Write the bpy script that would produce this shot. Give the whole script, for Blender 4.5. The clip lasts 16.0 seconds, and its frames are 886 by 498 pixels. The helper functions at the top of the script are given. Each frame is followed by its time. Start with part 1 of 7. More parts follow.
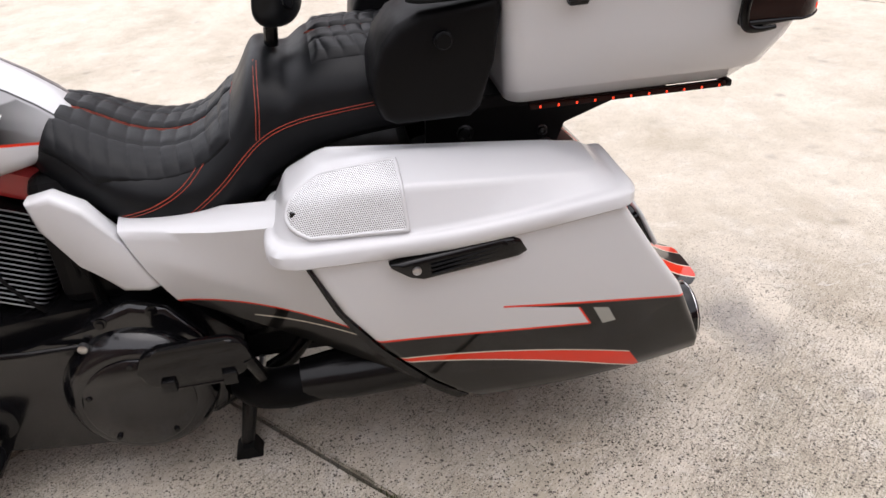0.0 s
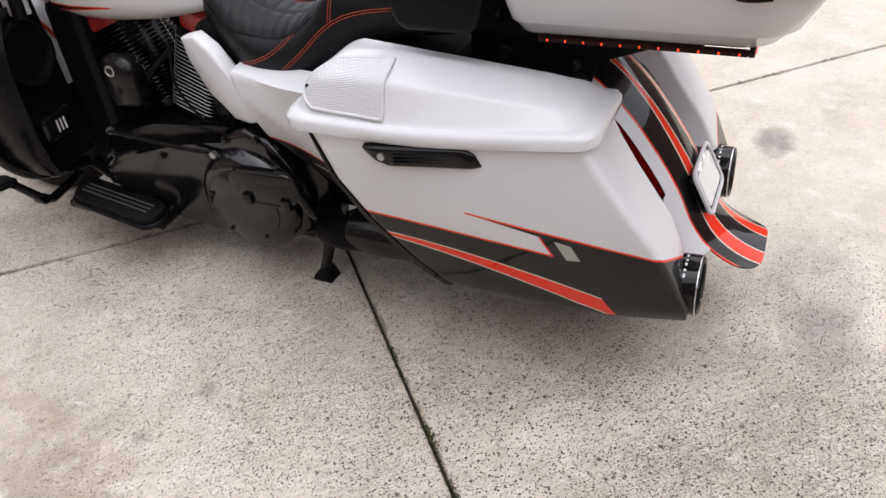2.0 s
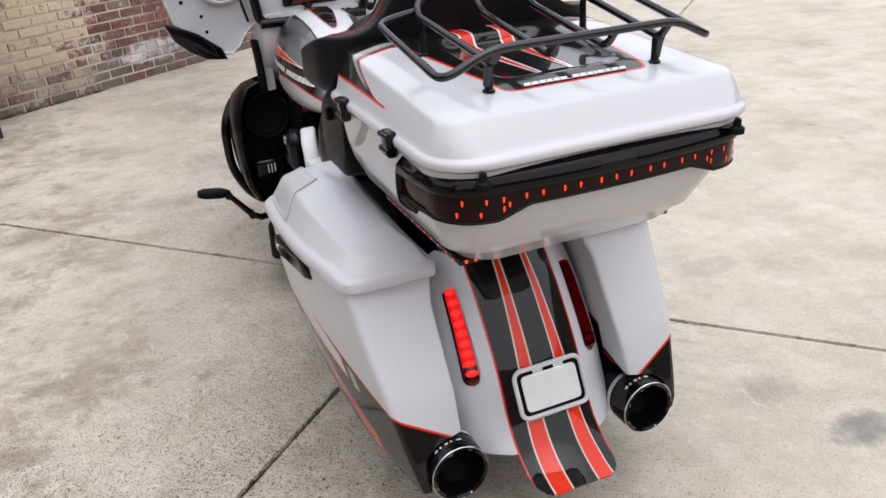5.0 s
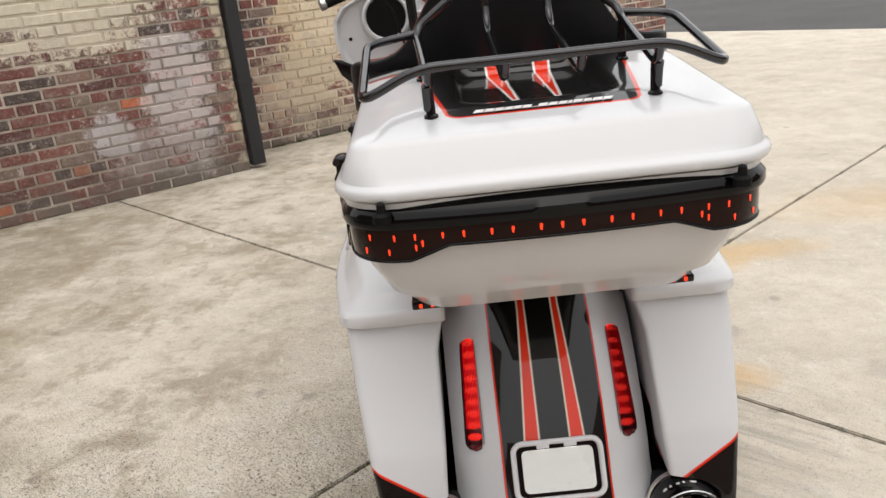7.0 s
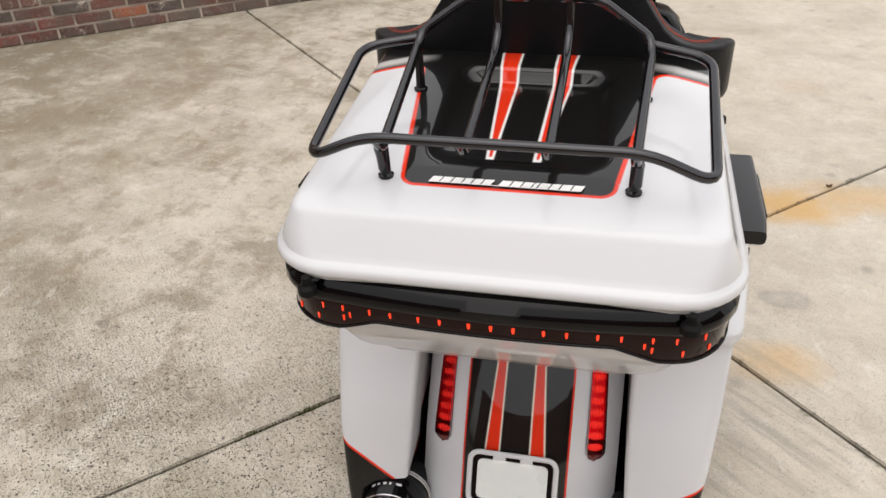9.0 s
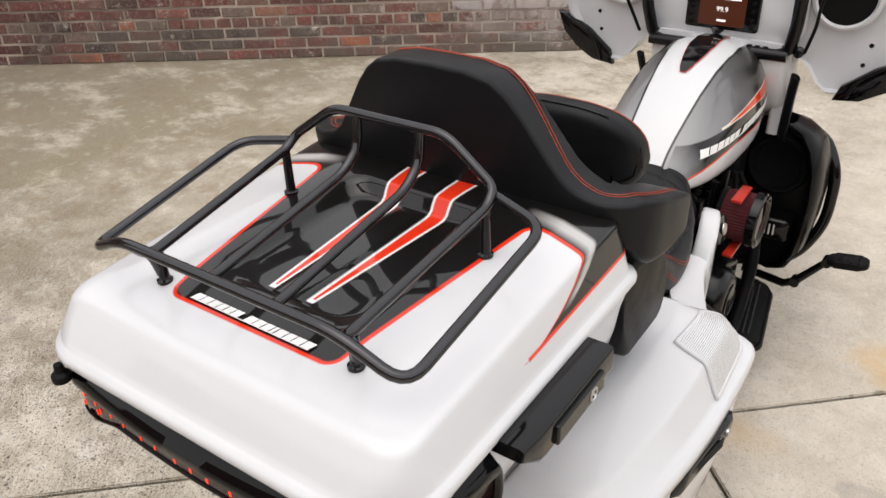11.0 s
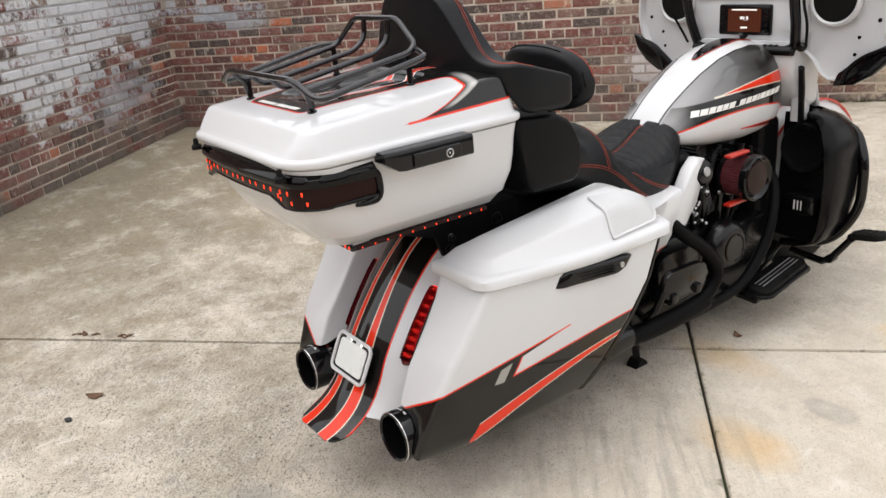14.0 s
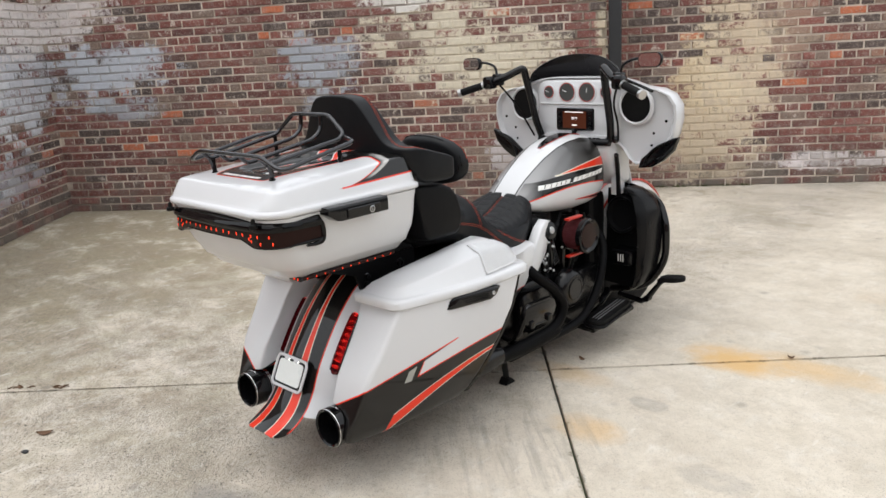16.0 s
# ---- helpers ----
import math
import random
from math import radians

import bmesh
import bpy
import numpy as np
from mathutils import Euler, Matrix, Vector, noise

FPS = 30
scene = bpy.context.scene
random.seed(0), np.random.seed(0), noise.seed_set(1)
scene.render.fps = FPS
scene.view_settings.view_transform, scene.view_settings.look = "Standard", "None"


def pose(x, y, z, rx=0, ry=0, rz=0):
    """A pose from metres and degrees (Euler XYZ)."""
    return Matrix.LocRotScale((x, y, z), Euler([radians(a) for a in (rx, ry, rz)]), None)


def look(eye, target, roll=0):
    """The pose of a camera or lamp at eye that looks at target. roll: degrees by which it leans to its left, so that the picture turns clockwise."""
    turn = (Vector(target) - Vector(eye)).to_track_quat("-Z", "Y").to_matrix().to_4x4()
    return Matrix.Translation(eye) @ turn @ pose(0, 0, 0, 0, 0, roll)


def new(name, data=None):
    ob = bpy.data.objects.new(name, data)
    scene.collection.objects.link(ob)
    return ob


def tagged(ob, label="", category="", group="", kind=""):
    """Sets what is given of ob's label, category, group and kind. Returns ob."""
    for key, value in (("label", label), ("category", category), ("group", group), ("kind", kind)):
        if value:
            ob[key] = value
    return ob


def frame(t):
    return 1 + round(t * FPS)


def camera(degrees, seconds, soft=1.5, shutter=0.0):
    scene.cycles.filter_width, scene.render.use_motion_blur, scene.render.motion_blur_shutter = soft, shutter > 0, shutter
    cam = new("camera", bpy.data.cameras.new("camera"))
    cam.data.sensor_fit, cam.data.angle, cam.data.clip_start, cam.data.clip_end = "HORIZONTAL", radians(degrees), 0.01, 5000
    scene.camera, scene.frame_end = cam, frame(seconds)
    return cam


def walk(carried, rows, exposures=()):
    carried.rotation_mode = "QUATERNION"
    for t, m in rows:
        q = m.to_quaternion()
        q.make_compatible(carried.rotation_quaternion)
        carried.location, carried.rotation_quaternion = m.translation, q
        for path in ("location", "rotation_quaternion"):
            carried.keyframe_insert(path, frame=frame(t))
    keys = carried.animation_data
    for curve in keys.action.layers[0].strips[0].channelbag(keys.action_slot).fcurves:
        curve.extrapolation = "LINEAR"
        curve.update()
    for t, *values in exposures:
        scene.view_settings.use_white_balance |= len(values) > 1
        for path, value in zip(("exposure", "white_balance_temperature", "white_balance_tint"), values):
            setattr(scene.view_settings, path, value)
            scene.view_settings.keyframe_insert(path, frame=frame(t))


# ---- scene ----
cam = camera(58.46, 16.0)
PATH = [
    (0, -1.5596, 1.1720, 1.3162, 58.19, 3.14, -100.27),
    (0.5, -1.6643, 0.9786, 1.3324, 56.49, 3.70, -92.75),
    (1, -1.7885, 0.7251, 1.3535, 55.02, 4.35, -84.12),
    (1.5, -1.7224, 0.5209, 1.3378, 54.19, 4.77, -75.08),
    (2, -1.6300, 0.3303, 1.3506, 53.78, 5.03, -66.34),
    (2.5, -1.5596, 0.0174, 1.3656, 54.07, 5.11, -57.88),
    (3, -1.4708, -0.1946, 1.3794, 55.00, 4.66, -50.20),
    (3.5, -1.2985, -0.3343, 1.4043, 56.44, 3.93, -43.09),
    (4, -1.1171, -0.5175, 1.4093, 58.84, 3.42, -36.30),
    (4.5, -0.9281, -0.7144, 1.4262, 61.82, 3.37, -29.80),
    (6.8, -0.1855, -0.8552, 1.2775, 70.23, 5.84, -3.08),
    (7, -0.1532, -0.7890, 1.2897, 70.04, 5.91, -1.26),
    (7.5, -0.1054, -0.6579, 1.3632, 67.71, 5.65, 2.60),
    (8, -0.0331, -0.6067, 1.4454, 63.39, 4.84, 6.11),
    (8.5, 0.0663, -0.5821, 1.5299, 59.50, 3.71, 9.14),
    (9, 0.1367, -0.5364, 1.5971, 56.12, 2.32, 12.33),
    (9.5, 0.1476, -0.4014, 1.6657, 54.39, 1.03, 16.18),
    (10, 0.2365, -0.2941, 1.6961, 54.28, 0.36, 21.49),
    (10.2, 0.3206, -0.2596, 1.6964, 54.80, 0.28, 24.02),
    (12.3, 1.1986, 0.0003, 1.4808, 67.98, 3.49, 52.28),
    (12.5, 1.2841, 0.0027, 1.4648, 68.15, 3.68, 54.65),
    (13, 1.4382, -0.0900, 1.4080, 68.58, 4.42, 56.63),
    (13.5, 1.5763, -0.2066, 1.3883, 68.80, 4.84, 56.02),
    (14, 1.7458, -0.3808, 1.3826, 69.28, 4.98, 53.79),
    (14.5, 1.8624, -0.5357, 1.3992, 70.42, 4.70, 50.71),
    (15, 1.9355, -0.6924, 1.4239, 71.85, 4.30, 47.73),
    (15.5, 2.0354, -0.8205, 1.4503, 73.37, 3.82, 45.58),
    (16, 2.2071, -0.9440, 1.4601, 75.13, 3.22, 44.09),
]
walk(cam, [(t, pose(x, y, z, rx, ry, rz)) for t, x, y, z, rx, ry, rz in PATH],
     [(0.0, 0.26, 6450, 16), (1.5, 0.30, 6350, 15), (3.0, 0.14, 6250, 14), (4.5, -0.06, 6150, 13), (7.0, -0.06, 6700, 10), (10.0, -0.12, 6700, 12), (12.5, 0.26, 6600, 11), (14.5, 0.13, 6550, 10), (16.0, 0.06, 6400, 9)])
import itertools

# ---- world and light ----
SUN_EL, SUN_AZ = radians(78), radians(170)
world = bpy.data.worlds.new("sky")
scene.world = world
world.use_nodes = True
wn = world.node_tree
bg = wn.nodes["Background"]
sky = wn.nodes.new("ShaderNodeTexSky")
sky.sky_type = "NISHITA"
sky.sun_disc = False
sky.sun_elevation = SUN_EL
sky.sun_rotation = SUN_AZ
sky.air_density, sky.dust_density, sky.ozone_density = 1.0, 6.0, 0.6
soft_sky = wn.nodes.new("ShaderNodeHueSaturation")
soft_sky.inputs["Saturation"].default_value = 0.40
wn.links.new(sky.outputs[0], soft_sky.inputs["Color"])
cloud = wn.nodes.new("ShaderNodeGamma")
cloud.inputs["Gamma"].default_value = 0.34
wn.links.new(soft_sky.outputs[0], cloud.inputs["Color"])
wn.links.new(cloud.outputs[0], bg.inputs["Color"])
bg.inputs["Strength"].default_value = 0.89
sun = new("sun", bpy.data.lights.new("sun", "SUN"))
sun.data.energy, sun.data.angle, sun.data.color = 0.50, radians(60), (1.0, 0.98, 0.95)
sun.matrix_world = look((0.3, -0.9, 9.0), (0, 1, 0))


# ---- materials ----
class Graph:
    """A node material written as arithmetic on sockets."""

    def __init__(self, name):
        self.mat = bpy.data.materials.new(name)
        self.mat.use_nodes = True
        self.tree = self.mat.node_tree
        self.bsdf = self.tree.nodes["Principled BSDF"]
        self.pos = None

    def node(self, kind, **props):
        n = self.tree.nodes.new(kind)
        for k, v in props.items():
            if k == "operation":
                n.operation = v
            elif k == "blend_type":
                n.blend_type = v
            elif k == "data_type":
                n.data_type = v
            elif k == "feature":
                n.feature = v
        return n

    def put(self, sock, v):
        if isinstance(v, (int, float)):
            sock.default_value = v
        elif isinstance(v, tuple):
            sock.default_value = (*v, 1.0) if len(v) == 3 and sock.type == "RGBA" else v
        else:
            self.tree.links.new(v, sock)

    def m(self, op, a, b=0.0, c=None):
        n = self.node("ShaderNodeMath", operation=op)
        self.put(n.inputs[0], a)
        self.put(n.inputs[1], b)
        if c is not None:
            self.put(n.inputs[2], c)
        return n.outputs[0]

    def add(self, a, b):
        return self.m("ADD", a, b)

    def sub(self, a, b):
        return self.m("SUBTRACT", a, b)

    def mul(self, a, b):
        return self.m("MULTIPLY", a, b)

    def both(self, a, b):
        return self.m("MULTIPLY", a, b)

    def either(self, a, b):
        return self.m("MAXIMUM", a, b)

    def no(self, a):
        return self.m("SUBTRACT", 1.0, a)

    def above(self, a, edge, soft=0.0012):
        """1 where a > edge, over a soft step."""
        n = self.node("ShaderNodeMapRange")
        n.clamp = True
        self.put(n.inputs[0], self.m("SUBTRACT", a, edge))
        n.inputs[1].default_value, n.inputs[2].default_value = -soft, soft
        return n.outputs[0]

    def below(self, a, edge, soft=0.0012):
        return self.above(edge, a, soft) if not isinstance(edge, (int, float)) else self.no(self.above(a, edge, soft))

    def near(self, a, edge, half):
        return self.below(self.m("ABSOLUTE", self.m("SUBTRACT", a, edge)), half)

    def quad(self, t, t0, c0, c1, c2):
        d = self.sub(t, t0)
        return self.add(c0, self.add(self.mul(d, c1), self.mul(self.mul(d, d), c2)))

    def xyz(self):
        if self.pos is None:
            tc = self.node("ShaderNodeTexCoord")
            self.pos = tc.outputs["Object"]
            sp = self.node("ShaderNodeSeparateXYZ")
            self.tree.links.new(self.pos, sp.inputs[0])
            self.axes = sp.outputs
        return self.axes[0], self.axes[1], self.axes[2]

    def noise(self, scale, detail=4.0, rough=0.55, vec=None):
        n = self.node("ShaderNodeTexNoise")
        self.xyz()
        self.put(n.inputs["Vector"], vec or self.pos)
        n.inputs["Scale"].default_value, n.inputs["Detail"].default_value, n.inputs["Roughness"].default_value = scale, detail, rough
        return n.outputs["Fac"]

    def cells(self, scale, out="Distance", vec=None, feature="F1"):
        n = self.node("ShaderNodeTexVoronoi", feature=feature)
        self.xyz()
        self.put(n.inputs["Vector"], vec or self.pos)
        n.inputs["Scale"].default_value = scale
        return n.outputs[out]

    def stretch(self, sx, sy, sz, turn=0.0):
        n = self.node("ShaderNodeMapping")
        self.xyz()
        self.put(n.inputs["Vector"], self.pos)
        n.inputs["Scale"].default_value = (sx, sy, sz)
        n.inputs["Rotation"].default_value = (0, 0, turn)
        return n.outputs[0]

    def ramp(self, fac, lo, hi, a=0.0, b=1.0):
        n = self.node("ShaderNodeMapRange")
        n.clamp = True
        self.put(n.inputs[0], fac)
        n.inputs[1].default_value, n.inputs[2].default_value = lo, hi
        n.inputs[3].default_value, n.inputs[4].default_value = a, b
        return n.outputs[0]

    def mix(self, fac, a, b, blend="MIX"):
        n = self.node("ShaderNodeMix", data_type="RGBA", blend_type=blend)
        self.put(n.inputs[0], fac)
        self.put(n.inputs[6], a)
        self.put(n.inputs[7], b)
        return n.outputs[2]

    def bump(self, height, strength, distance):
        n = self.node("ShaderNodeBump")
        n.inputs["Strength"].default_value, n.inputs["Distance"].default_value = strength, distance
        self.put(n.inputs["Height"], height)
        self.tree.links.new(n.outputs[0], self.bsdf.inputs["Normal"])

    def random(self):
        return self.node("ShaderNodeObjectInfo").outputs["Random"]

    def island(self):
        return self.node("ShaderNodeNewGeometry").outputs["Random Per Island"]

    def done(self, color, rough=0.5, metal=0.0, coat=0.0, coat_rough=0.05, spec=0.5):
        b = self.bsdf.inputs
        self.put(b["Base Color"], color)
        self.put(b["Roughness"], rough)
        self.put(b["Metallic"], metal)
        b["Coat Weight"].default_value, b["Coat Roughness"].default_value = coat, coat_rough
        b["Specular IOR Level"].default_value = spec
        return self.mat


def plain(name, color, rough=0.5, metal=0.0, coat=0.0, grain=0.15, scale=60.0, bump=0.0, spec=0.5):
    """A surface of one colour with slight unevenness in tone and gloss."""
    g = Graph(name)
    n = g.noise(scale)
    c = g.mix(g.mul(n, grain), color, tuple(v * 0.55 for v in color))
    if bump:
        g.bump(g.noise(scale * 4), bump, 0.001)
    return g.done(c, g.ramp(g.noise(scale * 0.2), 0.3, 0.7, rough * 0.85, min(1.0, rough * 1.2)), metal, coat, 0.06, spec)


def emitter(name, color, power, base=(0.2, 0.01, 0.01)):
    g = Graph(name)
    g.done(base, 0.15, spec=0.2)
    g.bsdf.inputs["Emission Color"].default_value = (*color, 1)
    g.bsdf.inputs["Emission Strength"].default_value = power
    return g.mat


WHITE, CHARCOAL, RED, CREAM = (0.605, 0.61, 0.62), (0.006, 0.0057, 0.0055), (0.74, 0.034, 0.009), (0.75, 0.70, 0.58)


def pearl(g):
    return g.mix(g.ramp(g.noise(3.0), 0.35, 0.65, 0.0, 0.25), WHITE, (0.57, 0.58, 0.60))


def dark_coat(g):
    flake = g.ramp(g.cells(2600.0, "Color"), 0.2, 0.9)
    return g.mix(g.mul(flake, 0.10), CHARCOAL, (0.030, 0.029, 0.027))


def finish(g, color):
    g.bsdf.inputs["Coat IOR"].default_value = 1.46
    return g.done(color, 0.30, 0.0, 0.85, 0.02, 0.05)


def paint_white():
    g = Graph("pearl_white_paint")
    return finish(g, pearl(g))


def paint_bag():
    """White bag side with a charcoal lower sweep, red edging and a broad red stripe."""
    g = Graph("bag_paint")
    x, y, z = g.xyz()
    zt = g.quad(y, 0.506, 0.373, 0.255, -0.09)
    inward = g.m("MAXIMUM", g.sub(0.352, g.m("ABSOLUTE", x)), 0.0)
    zt = g.sub(zt, g.mul(g.mul(inward, 0.48), g.below(y, 0.60, 0.01)))
    zl = g.quad(y, 0.719, 0.370, 0.21, -0.185)
    thin = g.mul(g.m("MAXIMUM", g.sub(0.90, y), 0.0), 0.075)
    zb = g.sub(zt, thin)
    ye = g.add(0.722, g.mul(g.sub(z, 0.37), 0.55))
    blade = g.both(g.both(g.above(z, zl), g.below(z, zb)), g.above(y, ye))
    rear = g.below(y, 0.90)
    dark = g.either(g.below(z, zl), g.both(g.both(g.below(z, zt), rear), g.no(blade)))
    edge = g.both(g.near(z, zt, 0.0022), rear)
    edge = g.either(edge, g.both(g.near(z, zl, 0.0022), g.above(y, 0.722)))
    edge = g.either(edge, g.both(g.both(g.near(y, ye, 0.002), g.above(z, zl)), g.below(z, zb)))
    zr = g.quad(y, 0.66, 0.255, 0.42, -0.37)
    half = g.add(0.003, g.mul(g.m("MAXIMUM", g.sub(1.13, y), 0.0), 0.033))
    off = g.m("ABSOLUTE", g.sub(z, zr))
    inside = g.above(y, g.add(0.60, g.mul(g.sub(z, 0.22), 0.6)))
    stripe = g.both(g.below(off, half), inside)
    rim = g.both(g.both(g.below(off, g.add(half, 0.0028)), g.no(g.below(off, half))), inside)
    side = g.above(g.m("ABSOLUTE", x), 0.30)
    notch = g.both(g.both(g.near(g.sub(y, g.mul(g.sub(z, 0.39), 0.5)), 0.695, 0.014), g.above(z, 0.362)), g.below(z, zb))
    c = g.mix(dark, pearl(g), dark_coat(g))
    c = g.mix(g.both(g.both(notch, dark), side), c, (0.33, 0.33, 0.30))
    c = g.mix(g.both(rim, side), c, CREAM)
    c = g.mix(g.both(stripe, side), c, RED)
    c = g.mix(edge, c, RED)
    return finish(g, c)


def paint_filler():
    """Side panel ahead of the bag: white above, charcoal below an arched red edge."""
    g = Graph("side_panel_paint")
    x, y, z = g.xyz()
    line = g.quad(y, 1.16, 0.380, 0.55, -0.97)
    second = g.sub(line, g.add(0.008, g.mul(g.sub(y, 1.10), 0.11)))
    c = g.mix(g.below(z, line), pearl(g), dark_coat(g))
    c = g.mix(g.near(z, line, 0.0022), c, RED)
    c = g.mix(g.both(g.near(z, second, 0.0016), g.below(y, 1.36)), c, CREAM)
    return finish(g, c)


def paint_fender():
    """Rear fender: white flanks, charcoal middle with two red stripes that widen to the tail."""
    g = Graph("fender_paint")
    x, y, z = g.xyz()
    ax = g.m("ABSOLUTE", x)
    dark = g.below(ax, 0.102)
    w = g.ramp(z, 0.22, 0.62, 0.019, 0.0055)
    mid = g.ramp(z, 0.22, 0.62, 0.052, 0.034)
    off = g.m("ABSOLUTE", g.sub(ax, mid))
    c = g.mix(dark, pearl(g), dark_coat(g))
    c = g.mix(g.below(off, g.add(w, 0.003)), c, CREAM)
    c = g.mix(g.below(off, w), c, RED)
    c = g.mix(g.near(ax, 0.103, 0.0022), c, RED)
    return finish(g, c)


def paint_lid():
    """Trunk lid: white with a charcoal middle field, red edging, two tapering red stripes and side flashes."""
    g = Graph("trunk_lid_paint")
    x, y, z = g.xyz()
    ax = g.m("ABSOLUTE", x)
    wide = g.ramp(y, 0.36, 0.76, 0.140, 0.198)
    sweep = g.add(0.538, g.mul(g.m("SQRT", g.m("MAXIMUM", g.sub(z, 1.0345), 0.0)), 0.78))
    flash_line = g.add(1.034, g.mul(g.sub(y, 0.54), 0.028))

    def rounded(d1, d2, r):
        """Positive where both distances are, with the corner between them rounded."""
        a, b = g.m("MAXIMUM", g.sub(r, d1), 0.0), g.m("MAXIMUM", g.sub(r, d2), 0.0)
        return g.sub(r, g.m("SQRT", g.add(g.mul(a, a), g.mul(b, b))))

    field = rounded(g.sub(wide, ax), g.sub(y, 0.372), 0.018)
    ear = rounded(g.sub(ax, wide), g.sub(sweep, y), 0.022)
    front = g.both(g.both(g.below(ear, 0.0), g.above(y, 0.50)), g.above(z, flash_line))
    dark = g.either(g.above(field, 0.0), front)
    edge = g.both(g.both(g.near(ear, 0.0, 0.0032), g.above(y, 0.40)), g.above(z, flash_line))
    edge = g.either(edge, g.both(g.both(g.near(field, 0.0, 0.0028), g.below(y, 0.40)), g.above(z, 1.02)))
    edge = g.either(edge, g.both(g.both(g.near(z, flash_line, 0.0024), g.above(y, 0.545)), g.above(ax, 0.25)))
    w = g.ramp(y, 0.42, 0.80, 0.0005, 0.0150)
    off = g.m("ABSOLUTE", g.sub(ax, g.ramp(y, 0.42, 0.80, 0.032, 0.048)))
    red = g.both(g.below(off, w), g.both(dark, g.above(y, 0.46)))
    rim = g.both(g.below(off, g.add(w, 0.004)), g.both(dark, g.above(y, 0.452)))
    c = g.mix(dark, pearl(g), dark_coat(g))
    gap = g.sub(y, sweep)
    # silvery sheen put into the colour, just ahead of the sweep
    painted_sheen = g.both(g.both(g.above(gap, 0.012, 0.008), g.below(gap, 0.034, 0.004)), g.both(g.above(ax, 0.20, 0.03), g.above(z, 1.052, 0.006)))
    c = g.mix(g.mul(painted_sheen, 0.75), c, (0.60, 0.59, 0.57))
    c = g.mix(rim, c, (0.8, 0.8, 0.78))
    c = g.mix(red, c, RED)
    c = g.mix(edge, c, RED)
    return finish(g, c)


def paint_tank():
    """Fuel tank: white saddle and belly, graphite shoulder, charcoal band edged in red."""
    g = Graph("tank_paint")
    x, y, z = g.xyz()
    ax = g.m("ABSOLUTE", x)
    lower = g.quad(y, 1.98, 0.794, 0.0, -0.38)
    upper = g.quad(y, 1.735, 0.834, 0.15, -0.25)
    side = g.above(ax, 0.07)
    saddle = g.ramp(y, 1.70, 2.06, 0.060, 0.088)
    over = g.both(g.above(z, lower), g.above(ax, saddle))
    shade = g.ramp(y, 1.70, 2.08)
    c = g.mix(over, pearl(g), g.mix(shade, (0.30, 0.30, 0.305), (0.025, 0.024, 0.023)))
    band = g.both(g.both(g.above(z, lower), g.below(z, upper)), side)
    c = g.mix(g.mul(band, g.ramp(y, 1.68, 1.75, 0.2, 1.0)), c, CHARCOAL)
    rise = g.mul(g.m("MAXIMUM", g.sub(y, 1.87), 0.0), 0.115)
    foot = g.add(upper, 0.004)
    flame = g.both(g.both(g.above(z, foot), g.below(z, g.add(foot, rise))), g.both(side, g.above(y, 1.88)))
    flame_edge = g.both(g.both(g.above(z, g.sub(foot, 0.003)), g.below(z, g.add(foot, g.add(rise, 0.003)))), g.both(side, g.above(y, 1.84)))
    c = g.mix(flame_edge, c, CREAM)
    c = g.mix(flame, c, RED)
    c = g.mix(g.both(g.near(z, lower, 0.0026), side), c, RED)
    c = g.mix(g.both(g.near(ax, saddle, 0.003), g.above(z, g.add(lower, 0.02))), c, (0.012, 0.012, 0.012))
    whisk = g.add(0.728, g.mul(g.sub(y, 1.97), -0.06))
    taper = g.mul(g.m("MAXIMUM", g.sub(y, 1.97), 0.0), 0.05)
    c = g.mix(g.both(g.near(z, whisk, g.add(taper, 0.002)), g.both(side, g.above(y, 1.96))), c, RED)
    c = g.mix(g.both(g.below(g.m("ABSOLUTE", g.sub(z, whisk)), g.sub(taper, 0.002)), side), c, CHARCOAL)
    return finish(g, c)


